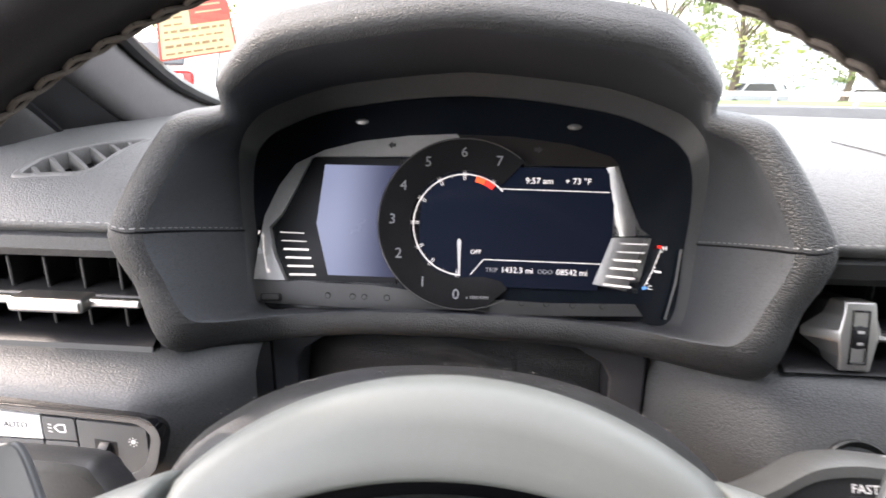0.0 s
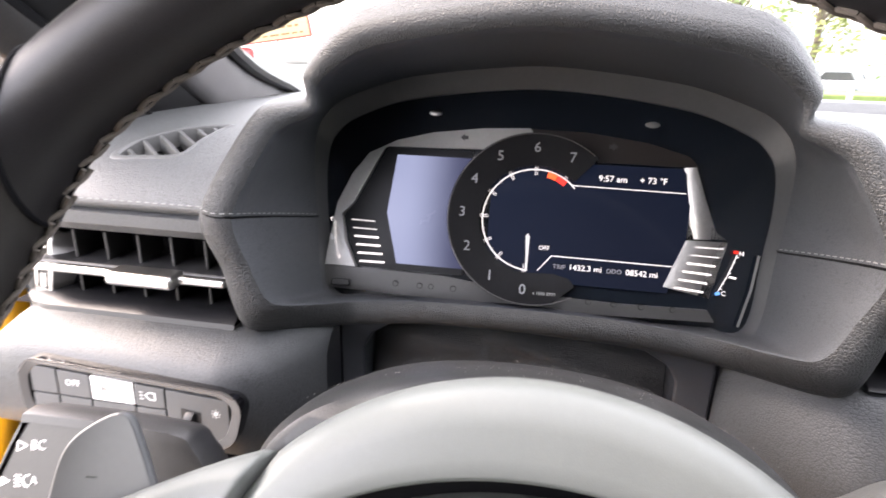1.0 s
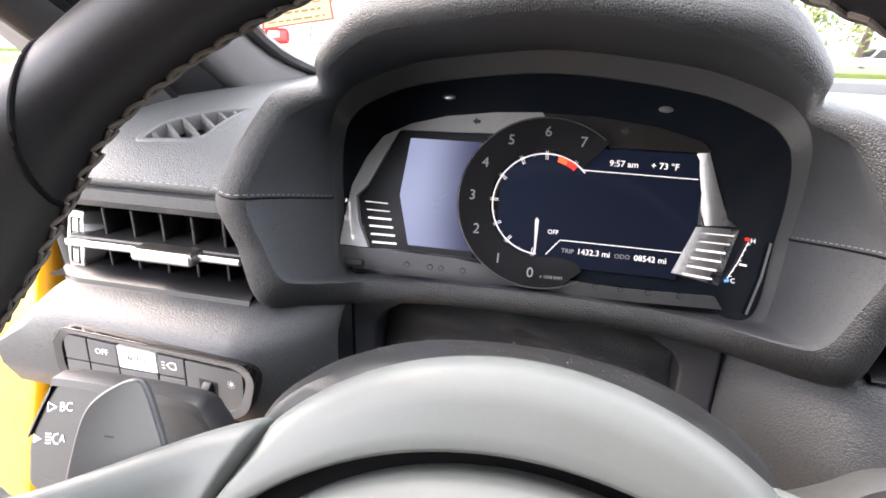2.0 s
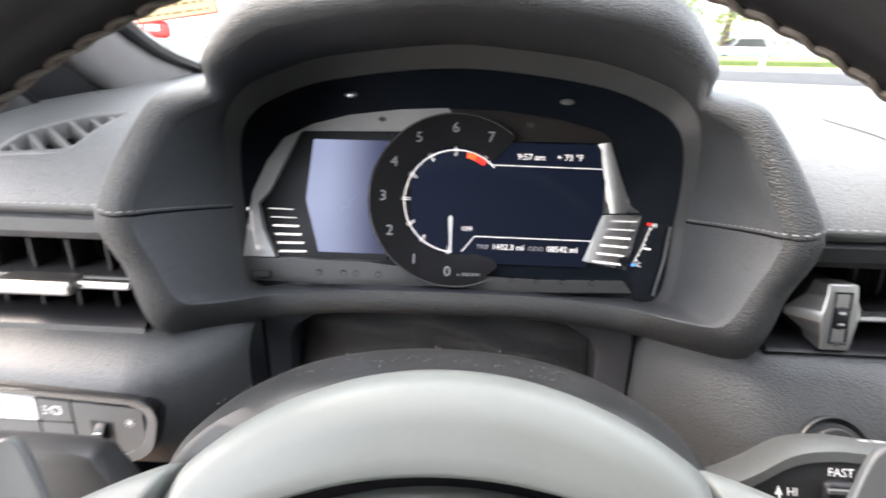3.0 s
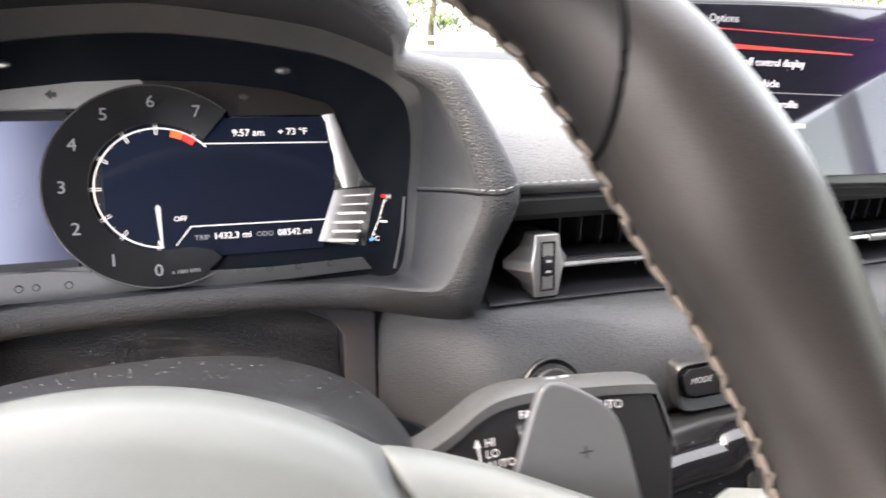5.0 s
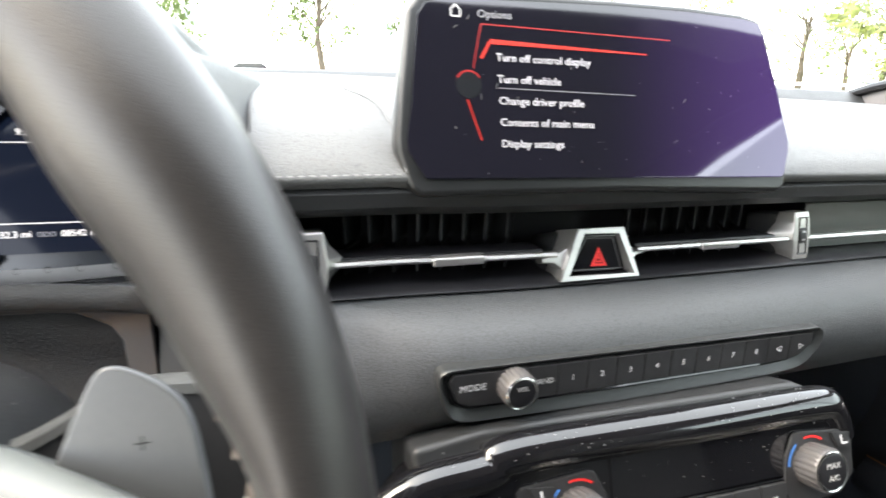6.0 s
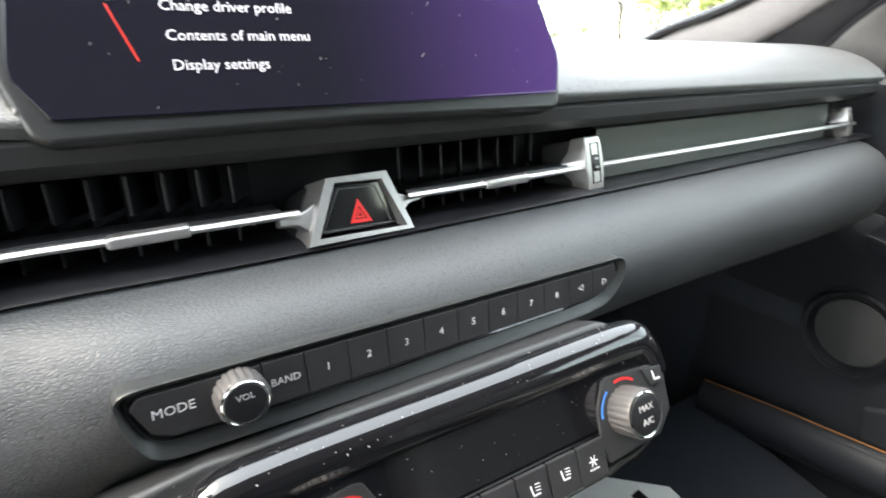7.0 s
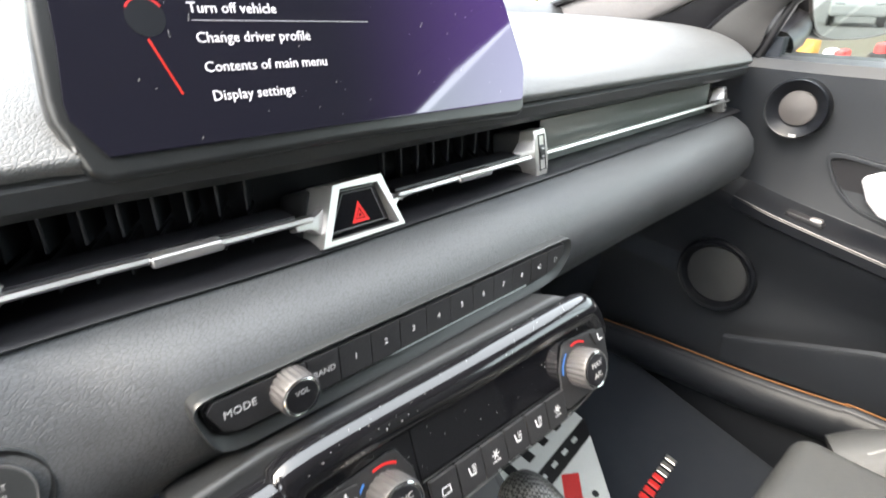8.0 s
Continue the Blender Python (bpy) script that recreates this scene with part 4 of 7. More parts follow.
def roll_profile(x):
    k = smooth01(x, 0.60, 1.02)
    back = 0.070 * (1 - smooth01(abs(x), 0.100, 0.172 if x > 0 else 0.150))
    out = []
    near = 1 - smooth01(x, 0.205, 0.272)
    for (dy, z), (sy, sz) in zip(ROLL if x > 0 else ROLL_FLAT, ROLL_SLOPE):
        if x > 0:
            dy, z = lerp(dy, sy, near), lerp(z, sz, near)
        zz = 0.835 - (0.835 - z) * lerp(1.0, 1.12, k)
        zz -= 0.024 * smooth01(-x, 0.304, 0.336) * smooth01(z, 0.785, 0.830)
        out.append(dash(x, dy + back + 0.06 * smooth01(x, 1.005, 1.04), zz - 0.10 * back))
    return out


roll_r = [roll_profile(x) for x in span(COL_R + 0.003, X_RIGHT, 44)]
edge_r = [Vector((COL_R, p.y + 0.012, p.z)) for p in roll_r[0]]
piece("dash_roll", M_ROLL, "dark padded dash roll with grained skin", "dashboard", "structure", bm=sheet([edge_r] + roll_r))
roll_l = [roll_profile(x) for x in span(X_LEFT, COL_L - 0.003, 14)]
edge_l = [Vector((COL_L, p.y + 0.012, p.z)) for p in roll_l[-1]]
left_end = [Vector((X_LEFT - 0.006, p.y + 0.02, p.z)) for p in roll_l[0]]
left_deep = [Vector((X_LEFT - 0.008, 0.55, p.z)) for p in roll_l[0]]
piece("dash_roll_left", M_ROLL, "dark padded dash panel with grained skin beside the column", "dashboard", "structure", bm=sheet([left_deep, left_end] + roll_l + [edge_l]))
# side of the dash by the door
piece("dash_end_left", M_SOFT, "dark plastic end cap of the dash", "dash trim", "structure", bm=prism([(0.352, 0.70), (0.352, 0.835), (0.345, 0.896), (0.37, 0.925), (0.60, 0.940), (0.60, 0.70)], -0.004, 0.004, basis((-0.3235, 0, 0), (0, 1, 0), (0, 0, 1), (1, 0, 0)), 0.002))

# driver's left vent
lv_xs = span(X_LEFT, -0.166, 12)
piece("dash_trim_left", M_ROLL, "dark leather strip above the side vent", "dash trim", "structure",
      bm=strip_sheet(lv_xs, [(0.03, 0.897), (0.004, 0.898), (-0.001, 0.896), (-0.001, 0.889), (0.004, 0.8835), (0.012, 0.8825)]))
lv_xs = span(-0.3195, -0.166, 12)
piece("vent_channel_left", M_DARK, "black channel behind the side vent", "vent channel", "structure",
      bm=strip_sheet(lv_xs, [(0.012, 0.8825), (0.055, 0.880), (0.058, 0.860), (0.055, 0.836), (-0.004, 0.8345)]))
LIP = [(0.050, 0.8385), (0.014, 0.8405), (0.006, 0.8400), (-0.001, 0.8385), (-0.0055, 0.8355), (-0.007, 0.8315), (-0.0055, 0.8280), (0.000, 0.8260), (0.012, 0.8255)]
piece("vent_lip_left", M_BLACK, "black ledge below the side vent", "dash trim", "structure",
      bm=sheet([[dash(x, lerp(0.018, dy, k), lerp(0.8345, z, k)) for dy, z in LIP] for x, k in zip(lv_xs, [0.45, 0.85] + [1.0] * 11)]))
lvent = thing("air_vent", "black slatted side vent with bright silver blade", "air vent", group="dash air vents", at=(-0.23, 0.36, 0.84))
for i in range(5):
    x = lerp(-0.292, -0.180, (i + 0.5) / 5)
    for z0, z1 in ((0.8625, 0.8810), (0.8400, 0.8565)):
        part("vane", box((0.0018, 0.026, z1 - z0), Matrix.Translation(dash(x, 0.022, (z0 + z1) / 2)) @ at(0, 0, 0, 0, 0, 8), 0.0005, 1), M_STALK, lvent)
part("blade", box((0.132, 0.030, 0.0056), Matrix.Translation(dash(-0.236, 0.016, 0.8600)), 0.0022, 3), M_STALK, lvent)
part("silver_bar", box((0.130, 0.006, 0.0050), Matrix.Translation(dash(-0.236, -0.001, 0.8592)), 0.0018, 3), M_SILVER, lvent, "bright silver blade edge")
part("slider", box((0.044, 0.016, 0.0085), Matrix.Translation(dash(-0.222, -0.003, 0.8592)), 0.0028, 3), M_SILVER, lvent, "silver slider tab")
vent_knob(-0.305, tilt=-10, big=1.15)

# headlight switch panel
hp = thing("light_switch_panel", "headlight switch panel with grey buttons in a gloss black frame", "switch panel", at=(-0.22, 0.31, 0.77))
HP = facing((-0.2095, 0.2985, 0.8000), 2, 0)
hp_out = [(-0.066, 0.0195), (-0.0745, 0.0110), (-0.0745, -0.014), (-0.060, -0.024), (0.046, -0.026), (0.0600, -0.018), (0.0655, 0.003), (0.062, 0.0110), (0.055, 0.0145)]
hp_in = [(-0.062, 0.0150), (-0.0690, 0.0080), (-0.0690, -0.0115), (-0.058, -0.0190), (0.044, -0.0210), (0.0545, -0.0145), (0.0590, 0.0020), (0.0565, 0.0065), (0.051, 0.0095)]
hp_out, hp_in = rounded(hp_out, 0.007), rounded(hp_in, 0.006)
part("frame", ring(hp_out, hp_in, -0.012, 0.0022, HP, 0.0005, inner_d1=0.0008), M_GLOSS, hp)
part("frame_edge", line([(-0.0735, 0.0090), (-0.066, 0.0180), (0.054, 0.0130), (0.061, 0.0098)], 0.0007, 0.0023, HP), M_DIAL, hp)
part("plate", prism(hp_in, -0.012, -0.004, HP), M_BLACK, hp)
xs = [-0.0680, -0.0500, -0.0285, -0.0005, 0.0185, 0.0570]
for i in range(5):
    a, b = xs[i] + 0.0004, xs[i + 1] - 0.0004
    ya, yb = 0.0145 - (a + 0.062) * 0.050, 0.0145 - (b + 0.062) * 0.050
    lo = -0.003 if i < 4 else -0.020
    part("button", prism([(a, ya - 0.001), (b, yb - 0.001), (b, lo), (a, lo)], -0.006, 0.0005, HP, 0.0006), M_PRINT if i == 2 else M_PADDLE, hp, "white lit button" if i == 2 else "")
    if i < 4:
        part("button", prism([(a, lo - 0.0008), (b, lo - 0.0008), (b, -0.019), (a, -0.0175)], -0.006, 0.0005, HP, 0.0006), M_PADDLE, hp)
part("mark", letters("OFF", 0.0056, HP @ Matrix.Translation((-0.0395, 0.0055, 0.0007))), M_PRINT, hp)
part("mark", letters("AUTO", 0.0048, HP @ Matrix.Translation((-0.0150, 0.0045, 0.0007))), M_STALK_TOP, hp)
part("lamp_mark", line([(0.0065, 0.0045), (0.0090, 0.0062), (0.0125, 0.0062), (0.0125, 0.0020), (0.0090, 0.0020), (0.0065, 0.0045)], 0.0008, 0.0007, HP), M_PRINT, hp)
for k in range(3):
    part("lamp_mark", line([(0.0030, 0.0062 - 0.002 * k), (0.0052, 0.0058 - 0.002 * k)], 0.0006, 0.0007, HP), M_PRINT, hp)
part("dimmer_well", prism([(0.0275, -0.0005), (0.0400, -0.0018), (0.0395, -0.0150), (0.0270, -0.0140)], -0.004, 0.0008, HP, 0.0006), M_BLACK, hp)
part("dimmer_wheel", lathe([(0.0, -0.0025), (0.0062, -0.0025), (0.0066, 0), (0.0062, 0.0025), (0.0, 0.0025)], HP @ at(0.0335, -0.0080, -0.0015, 0, 90, 0), 24), M_STALK, hp, "ribbed dimmer wheel")
for k in range(3):
    part("wheel_mark", box((0.0042, 0.0008, 0.0006), HP @ Matrix.Translation((0.0335, -0.0055 - 0.0027 * k, 0.0050)), 0.0002, 1), M_PRINT, hp)
part("sun_mark", lathe([(0.0, 0.0005), (0.0012, 0.0005), (0.0012, 0.0008), (0.0, 0.0008)], HP @ Matrix.Translation((0.0490, -0.0012, 0)), 12), M_PRINT, hp)
for k in range(8):
    a = k * math.pi / 4
    part("ray_mark", line([(0.0490 + 0.0018 * math.cos(a), -0.0012 + 0.0018 * math.sin(a)), (0.0490 + 0.0027 * math.cos(a), -0.0012 + 0.0027 * math.sin(a))], 0.0005, 0.0008, HP), M_PRINT, hp)

# small demister grille on the dash top
dg = thing("demister_grille", "dark slatted demister grille let into the dash corner", "air vent", at=(-0.22, 0.37, 0.925))
rows = [grille_loop(k, d) for k, d in ((1.03, -0.0012), (1.00, 0.0004), (0.96, 0.0010), (0.90, 0.0008), (0.86, -0.0004), (0.85, -0.0120))]
part("frame", sheet(rows, True), M_GRILLE, dg)
part("well", sheet([grille_loop(k, -0.0100) for k in (0.90, 0.5, 0.02)], True), M_DARK, dg)
for a, c in (((-0.2529, 0.3728), (-0.2448, 0.3667)), ((-0.2505, 0.3845), (-0.2292, 0.3673)), ((-0.2452, 0.3936), (-0.2150, 0.3694)), ((-0.2388, 0.4042), (-0.2122, 0.3816)), ((-0.2279, 0.4093), (-0.2112, 0.3945)), ((-0.2189, 0.4142), (-0.2110, 0.4057))):
    rows = []
    for t in span(0.0, 1.0, 4):
        x, y = lerp(a[0], c[0], t), lerp(a[1], c[1], t)
        z = pad_z(x, y)
        rows.append([Vector((x + dx, y + dx * 0.9, z + dz)) for dx, dz in ((-0.0009, -0.0002), (0.0007, -0.0002), (0.0002, -0.0105), (-0.0010, -0.0105))])
    part("slat", sheet(rows, True, True), M_GRILLE, dg)

# ---- radio bar ----
rb = thing("radio_button_bar", "radio button bar with volume knob and numbered keys", "button panel", at=(0.40, 0.305, 0.78))


RB = facing((0.396, 0.3028, 0.7985), 2, 3.4)
rb_out = [(-0.1315, 0.0122), (-0.1348, 0.0060), (-0.1285, -0.0150), (-0.1200, -0.0195), (-0.0300, -0.0240), (0.1000, -0.0262), (0.1235, -0.0245), (0.1390, -0.0100), (0.1372, 0.0024)]
rb_in = [(-0.1285, 0.0098), (-0.1312, 0.0055), (-0.1262, -0.0082), (-0.1190, -0.0122), (-0.0300, -0.0160), (0.0900, -0.0188), (0.1130, -0.0180), (0.1300, -0.0085), (0.1315, 0.0000)]
rb_out, rb_in = rounded(rb_out, 0.008), rounded(rb_in, 0.006)
bm = bmesh.new()
loops = [[bm.verts.new((lerp(-0.0, u, k), lerp(-0.006, v, k2), d)) for u, v in p] for p, k, k2, d in ((rb_out, 1.004, 1.06, -0.014), (rb_out, 1.004, 1.06, -0.0010), (rb_out, 1.0, 1.0, 0.0012), (rb_out, 0.995, 0.93, 0.0008), (rb_in, 1.003, 1.08, -0.0022), (rb_in, 1.0, 1.0, 0.0002), (rb_in, 1.0, 1.0, -0.010))]
for a, b in zip(loops, loops[1:]):
    for i in range(len(rb_out)):
        bm.faces.new((a[i], a[(i + 1) % len(rb_out)], b[(i + 1) % len(rb_out)], b[i]))
bm.transform(RB)
part("surround", bm, M_SCOOP, rb, "dark surround scooped round the keys", sharp=60)
part("plate", prism(rb_in, -0.014, -0.0016, RB), M_BLACK, rb)


def key_top(u):
    return lerp(0.0088, -0.0006, (u + 0.128) / 0.256)


def key_low(u):
    return lerp(-0.0108, -0.0176, (u + 0.128) / 0.256)


keys = [(-0.1290, -0.0828, "MODE", 0.0056), (-0.0822, -0.0650, "BAND", 0.0048)]
for k, t in enumerate("12345678"):
    keys.append((-0.0646 + 0.0193 * k, -0.0457 + 0.0193 * k, t, 0.0052))
keys += [(0.0899, 0.1084, "lt", 0.005), (0.1088, 0.1285, "gt", 0.005)]
for a, b, t, s in keys:
    outline = [(a, key_top(a)), (b, key_top(b)), (b, key_low(b)), (a, key_low(a))]
    if t == "MODE":
        outline = [(a, key_top(a) - 0.004), (a + 0.003, key_top(a)), (b, key_top(b)), (b, key_low(b)), (a + 0.012, key_low(a) + 0.0006), (a + 0.005, key_low(a) + 0.004)]
    if t == "gt":
        outline = [(a, key_top(a)), (b, key_top(b)), (b + 0.0005, key_top(b) - 0.007), (a + 0.010, key_low(a) + 0.002), (a, key_low(a))]
    kb = part("key", prism(outline, -0.006, 0.0012, RB, 0.0004), M_STALK, rb)
    c = ((a + b) / 2, (key_top((a + b) / 2) + key_low((a + b) / 2)) / 2)
    if t in ("lt", "gt"):
        s2 = -1 if t == "lt" else 1
        part("key_mark", line([(c[0] - s2 * 0.0016, c[1] + 0.0018), (c[0] + s2 * 0.0020, c[1]), (c[0] - s2 * 0.0016, c[1] - 0.0018), (c[0] - s2 * 0.0016, c[1] + 0.0018)], 0.0004, 0.0014, RB), M_PRINT, kb)
    else:
        if t == "MODE":
            c = (-0.1155, 0.0003)
        part("key_mark", letters(t, s * 0.95, RB @ Matrix.Translation((*c, 0.0013)) @ Matrix.Rotation(radians(-1.5), 4, "Z")), M_KEY_PRINT, kb)
part("key_rail", tube([RB @ Vector((u, key_low(u) - 0.0008, 0.0006)) for u in span(-0.0760, 0.0850, 8)], 0.0008, 6), M_GLOSS, rb, "thin gloss strip under the keys")


def ribbed_knob(m, r, h, n, parent, name, cap, ribs=True):
    seg = n * 4
    rows = []
    for rr, hh in ((r * 0.98, 0), (r, h * 0.15), (r, h * 0.85), (r * 0.93, h), (r * 0.78, h)):
        row = []
        for k in range(seg):
            q = rr - (0.0007 if (ribs and k % 4 == 0 and hh < h and rr > r * 0.95) else 0)
            a = 2 * math.pi * k / seg
            row.append((q * math.cos(a), q * math.sin(a), hh))
        rows.append(row)
    bm = sheet(rows, True, True)
    bm.transform(m)
    k = part(name, bm, M_DIAL, parent, "ribbed satin silver knob", sharp=50)
    part("knob_face", lathe([(0.0, h - 0.001), (r * 0.77, h - 0.001), (r * 0.77, h + 0.0003), (r * 0.70, h + 0.0007), (0.0, h + 0.0007)], m, 32), M_BLACK, k, "black knob face")
    for j, t in enumerate(cap):
        part("knob_mark", letters(t, r * 0.36, m @ Matrix.Translation((0, r * (0.28 - 0.55 * j), h + 0.0009))), M_GREY_PRINT, k)
    part("knob_ring", lathe([(r * 0.76, h), (r * 0.86, h + 0.0006), (r * 0.90, h + 0.0002)], m, 40), M_CHROME, k)
    return k


vk = RB @ Matrix.Translation((-0.0922, -0.0010, 0))
kn = ribbed_knob(vk, 0.0101, 0.0118, 20, rb, "volume_knob", ["VOL"])
part("power_mark", line([(0.0022 * math.cos(radians(a)), -0.0035 + 0.0022 * math.sin(radians(a))) for a in span(130, 410, 14)], 0.0005, 0.0114, vk), M_PRINT, kn)
part("power_mark", line([(0, -0.0030), (0, -0.0008)], 0.0005, 0.0114, vk), M_PRINT, kn)

# start button
sb = thing("start_button", "round brushed start stop button in a black ring", "button", at=(0.206, 0.31, 0.79))
SB = facing((0.1975, 0.3085, 0.7960), 26, 2) @ Matrix.Scale(0.78, 4)
part("ring", lathe([(0.0, -0.012), (0.0235, -0.012), (0.0235, -0.0004), (0.0225, 0.0006), (0.0205, -0.0012), (0.0185, -0.005), (0.0, -0.006)], SB, 48), M_DISPLAY_FRAME, sb)
part("cap", lathe([(0.0, -0.008), (0.0165, -0.008), (0.0165, 0.0020), (0.0150, 0.0034), (0.0, 0.0030)], SB, 48), M_SCOOP, sb, "satin grey cap with bright rim")
part("rim", tube([SB @ Vector((0.0158 * math.cos(q), 0.0158 * math.sin(q), 0.0030)) for q in span(0, 2 * math.pi, 48)], 0.0004, 6), M_DIAL, sb)
for j, t in enumerate(("START", "STOP", "ENGINE")):
    part("cap_mark", letters(t, 0.0040, SB @ Matrix.Translation((0, 0.0050 - 0.0048 * j, 0.0037))), M_GREY_PRINT, sb)

# ---- climate panel: leans away, its foot towards the seats ----
cl = thing("climate_panel", "gloss black climate panel with silver knobs and a row of keys", "control panel", at=(0.406, 0.26, 0.70))
CLM = basis((0.406, 0.2720, 0.7720), (1, 0, 0), Vector((0, 0.33, 0.944)).normalized(), Vector((0, -0.944, 0.33)).normalized())
cl_out = [(-0.178, -0.022), (-0.160, -0.006), (-0.120, 0.000), (-0.104, 0.007), (0.088, 0.007), (0.106, 0.001), (0.115, -0.012), (0.1115, -0.044), (0.100, -0.0565), (0.082, -0.0635), (-0.100, -0.0665), (-0.150, -0.060), (-0.178, -0.045)]
part("body", prism(cl_out, -0.040, 0.0, CLM, 0.006, 4), M_GLOSS, cl)
rail = smooth_loop([(-0.178, -0.020, -0.004), (-0.156, -0.0095, -0.002), (-0.122, -0.0052, 0.000), (-0.106, 0.0012, 0.001), (0.0, 0.0012, 0.001), (0.084, 0.0012, 0.001), (0.099, -0.0035, 0.000), (0.1075, -0.020, -0.003)], 5, False)
part("top_rail", tube([CLM @ (p + Vector((0, -0.002, -0.0055))) for p in rail], 0.0108, 24), M_GLOSS, cl, "rounded gloss black rail")
part("back_ledge", prism([(-0.160, 0.006), (-0.120, 0.011), (0.084, 0.011), (0.100, 0.004), (0.100, -0.03), (-0.160, -0.03)], -0.050, -0.012, CLM, 0.004, 3), M_SOFT, cl)
part("screen", prism([(-0.056, -0.006), (0.060, -0.006), (0.057, -0.0375), (-0.056, -0.0375)], 0.0, 0.0008, CLM), M_GLOSS, cl, "unlit dark climate screen")
part("screen_edge", line([(-0.056, -0.0390), (0.0568, -0.0392)], 0.0008, 0.0012, CLM), M_CHROME, cl)
part("foot_edge", line([(-0.098, -0.0640), (0.060, -0.0610), (0.088, -0.0560), (0.104, -0.0480)], 0.0011, 0.0010, CLM), M_CHROME, cl)
for side, ux in ((1, 0.0755), (-1, -0.0775)):
    plate = [(-0.0180, -0.028), (-0.0110, -0.0145), (-0.0070, -0.0135), (0.0300, -0.0165), (0.0330, -0.0190), (0.0325, -0.043), (0.022, -0.054), (-0.016, -0.0560), (-0.019, -0.046)]
    part("knob_plate", prism([(ux + side * u, v) for u, v in plate], 0.0, 0.0022, CLM, 0.001), M_STALK, cl)
    km = CLM @ Matrix.Translation((ux, -0.0330, 0.0022))
    ribbed_knob(km, 0.0128, 0.0140, 22, cl, "temperature_knob", ["MAX", "A/C"] if side > 0 else ["SYNC"])
    part("warm_arc", line([(ux + 0.0160 * math.cos(radians(a)), -0.0330 + 0.0160 * math.sin(radians(a))) for a in span(105, 55, 8)], 0.0013, 0.0026, CLM), M_RED, cl)
    part("cold_arc", line([(ux + 0.0160 * math.cos(radians(a)), -0.0330 + 0.0160 * math.sin(radians(a))) for a in span(178, 128, 8)], 0.0013, 0.0026, CLM), M_BLUE, cl)
    kx = ux + side * 0.0215
    k = part("seat_key", prism([(kx - 0.006, -0.0165), (kx + 0.0085, -0.0180), (kx + 0.0085, -0.0270), (kx - 0.001, -0.0265)], 0.0022, 0.0036, CLM, 0.0006), M_STALK, cl)
    part("key_mark", line([(kx + 0.001, -0.0190), (kx + 0.002, -0.0240), (kx + 0.006, -0.0240)], 0.0010, 0.0038, CLM), M_PRINT, k)
for i in range(6):
    a = 0.0482 - 0.0185 * i
    k = part("key", prism([(a - 0.0089, -0.0408), (a + 0.0089, -0.0408), (a + 0.0089, -0.0600), (a - 0.0089, -0.0605)], 0.0, 0.0024, CLM, 0.0007), M_STALK, cl)
    c = (a, -0.0500)
    if i in (0, 3):
        for q in range(3):
            t = q * math.pi / 3
            part("key_mark", line([(c[0] - 0.0028 * math.cos(t), c[1] - 0.0028 * math.sin(t)), (c[0] + 0.0028 * math.cos(t), c[1] + 0.0028 * math.sin(t))], 0.0006, 0.0026, CLM), M_PRINT, k)
        part("key_mark", line([(c[0] - 0.003, c[1] - 0.004), (c[0] + 0.003, c[1] - 0.004)], 0.0006, 0.0026, CLM), M_PRINT, k)
    elif i == 5:
        part("key_mark", line([(c[0] - 0.003, c[1] - 0.002), (c[0] - 0.0025, c[1] + 0.002), (c[0] + 0.0025, c[1] + 0.002), (c[0] + 0.003, c[1] - 0.002), (c[0] - 0.003, c[1] - 0.002)], 0.0006, 0.0026, CLM), M_PRINT, k)
    else:
        part("key_mark", line([(c[0] - 0.002, c[1] + 0.003), (c[0] - 0.001, c[1] - 0.002), (c[0] + 0.003, c[1] - 0.002)], 0.0008, 0.0026, CLM), M_PRINT, k)
        for q in range(3):
            part("key_mark", line([(c[0] + 0.0005, c[1] + 0.0030 - 0.0015 * q), (c[0] + 0.0035, c[1] + 0.0026 - 0.0015 * q)], 0.0005, 0.0026, CLM), M_PRINT, k)

rng = random.Random(21)
bm = bmesh.new()
for i in range(150):
    u = rng.uniform(-0.15, 0.095)
    v = rng.choice((rng.uniform(-0.004, 0.012), rng.uniform(-0.035, 0.0)))
    d = 0.0075 if v > -0.003 else 0.0010
    r = rng.choice((0.00010, 0.00014, 0.00020))
    add(bm, box((r * 2, r * rng.choice((2, 2, 5)), r), CLM @ Matrix.Translation((u, v, d - (90 * (v - 0.003) ** 2 if v > -0.003 else 0))) @ at(0, 0, 0, 0, 0, rng.uniform(0, 90))))
tagged(part("dust", bm, M_GREY_PRINT, cl, "pale dust specks"), kind="stuff")

# ---- centre console below ----
piece("centre_console", M_SOFT, "dark plastic centre console running down from the dash", "console", "structure",
      bm=sheet([[(x, y, z) for y, z in ((0.42, 0.735), (0.37, 0.71), (0.355, 0.66), (0.345, 0.57), (0.30, 0.53), (0.14, 0.50), (-0.40, 0.47))] for x in span(0.270, 0.500, 4)]))
for sx, nm in ((0.266, "console_side_left"), (0.504, "console_side_right")):
    piece(nm, M_SOFT, "dark side wall of the centre console", "console", "structure", bm=prism([(0.45, 0.20), (0.42, 0.735), (0.37, 0.71), (0.355, 0.66), (0.345, 0.57), (0.30, 0.53), (0.14, 0.50), (-0.40, 0.47), (-0.40, 0.20)], -0.004, 0.004, basis((sx, 0, 0), (0, 1, 0), (0, 0, 1), (1, 0, 0)), 0.002))
sl = thing("gear_selector", "black gear selector with carbon weave grip", "gear lever", at=(0.455, 0.185, 0.51))
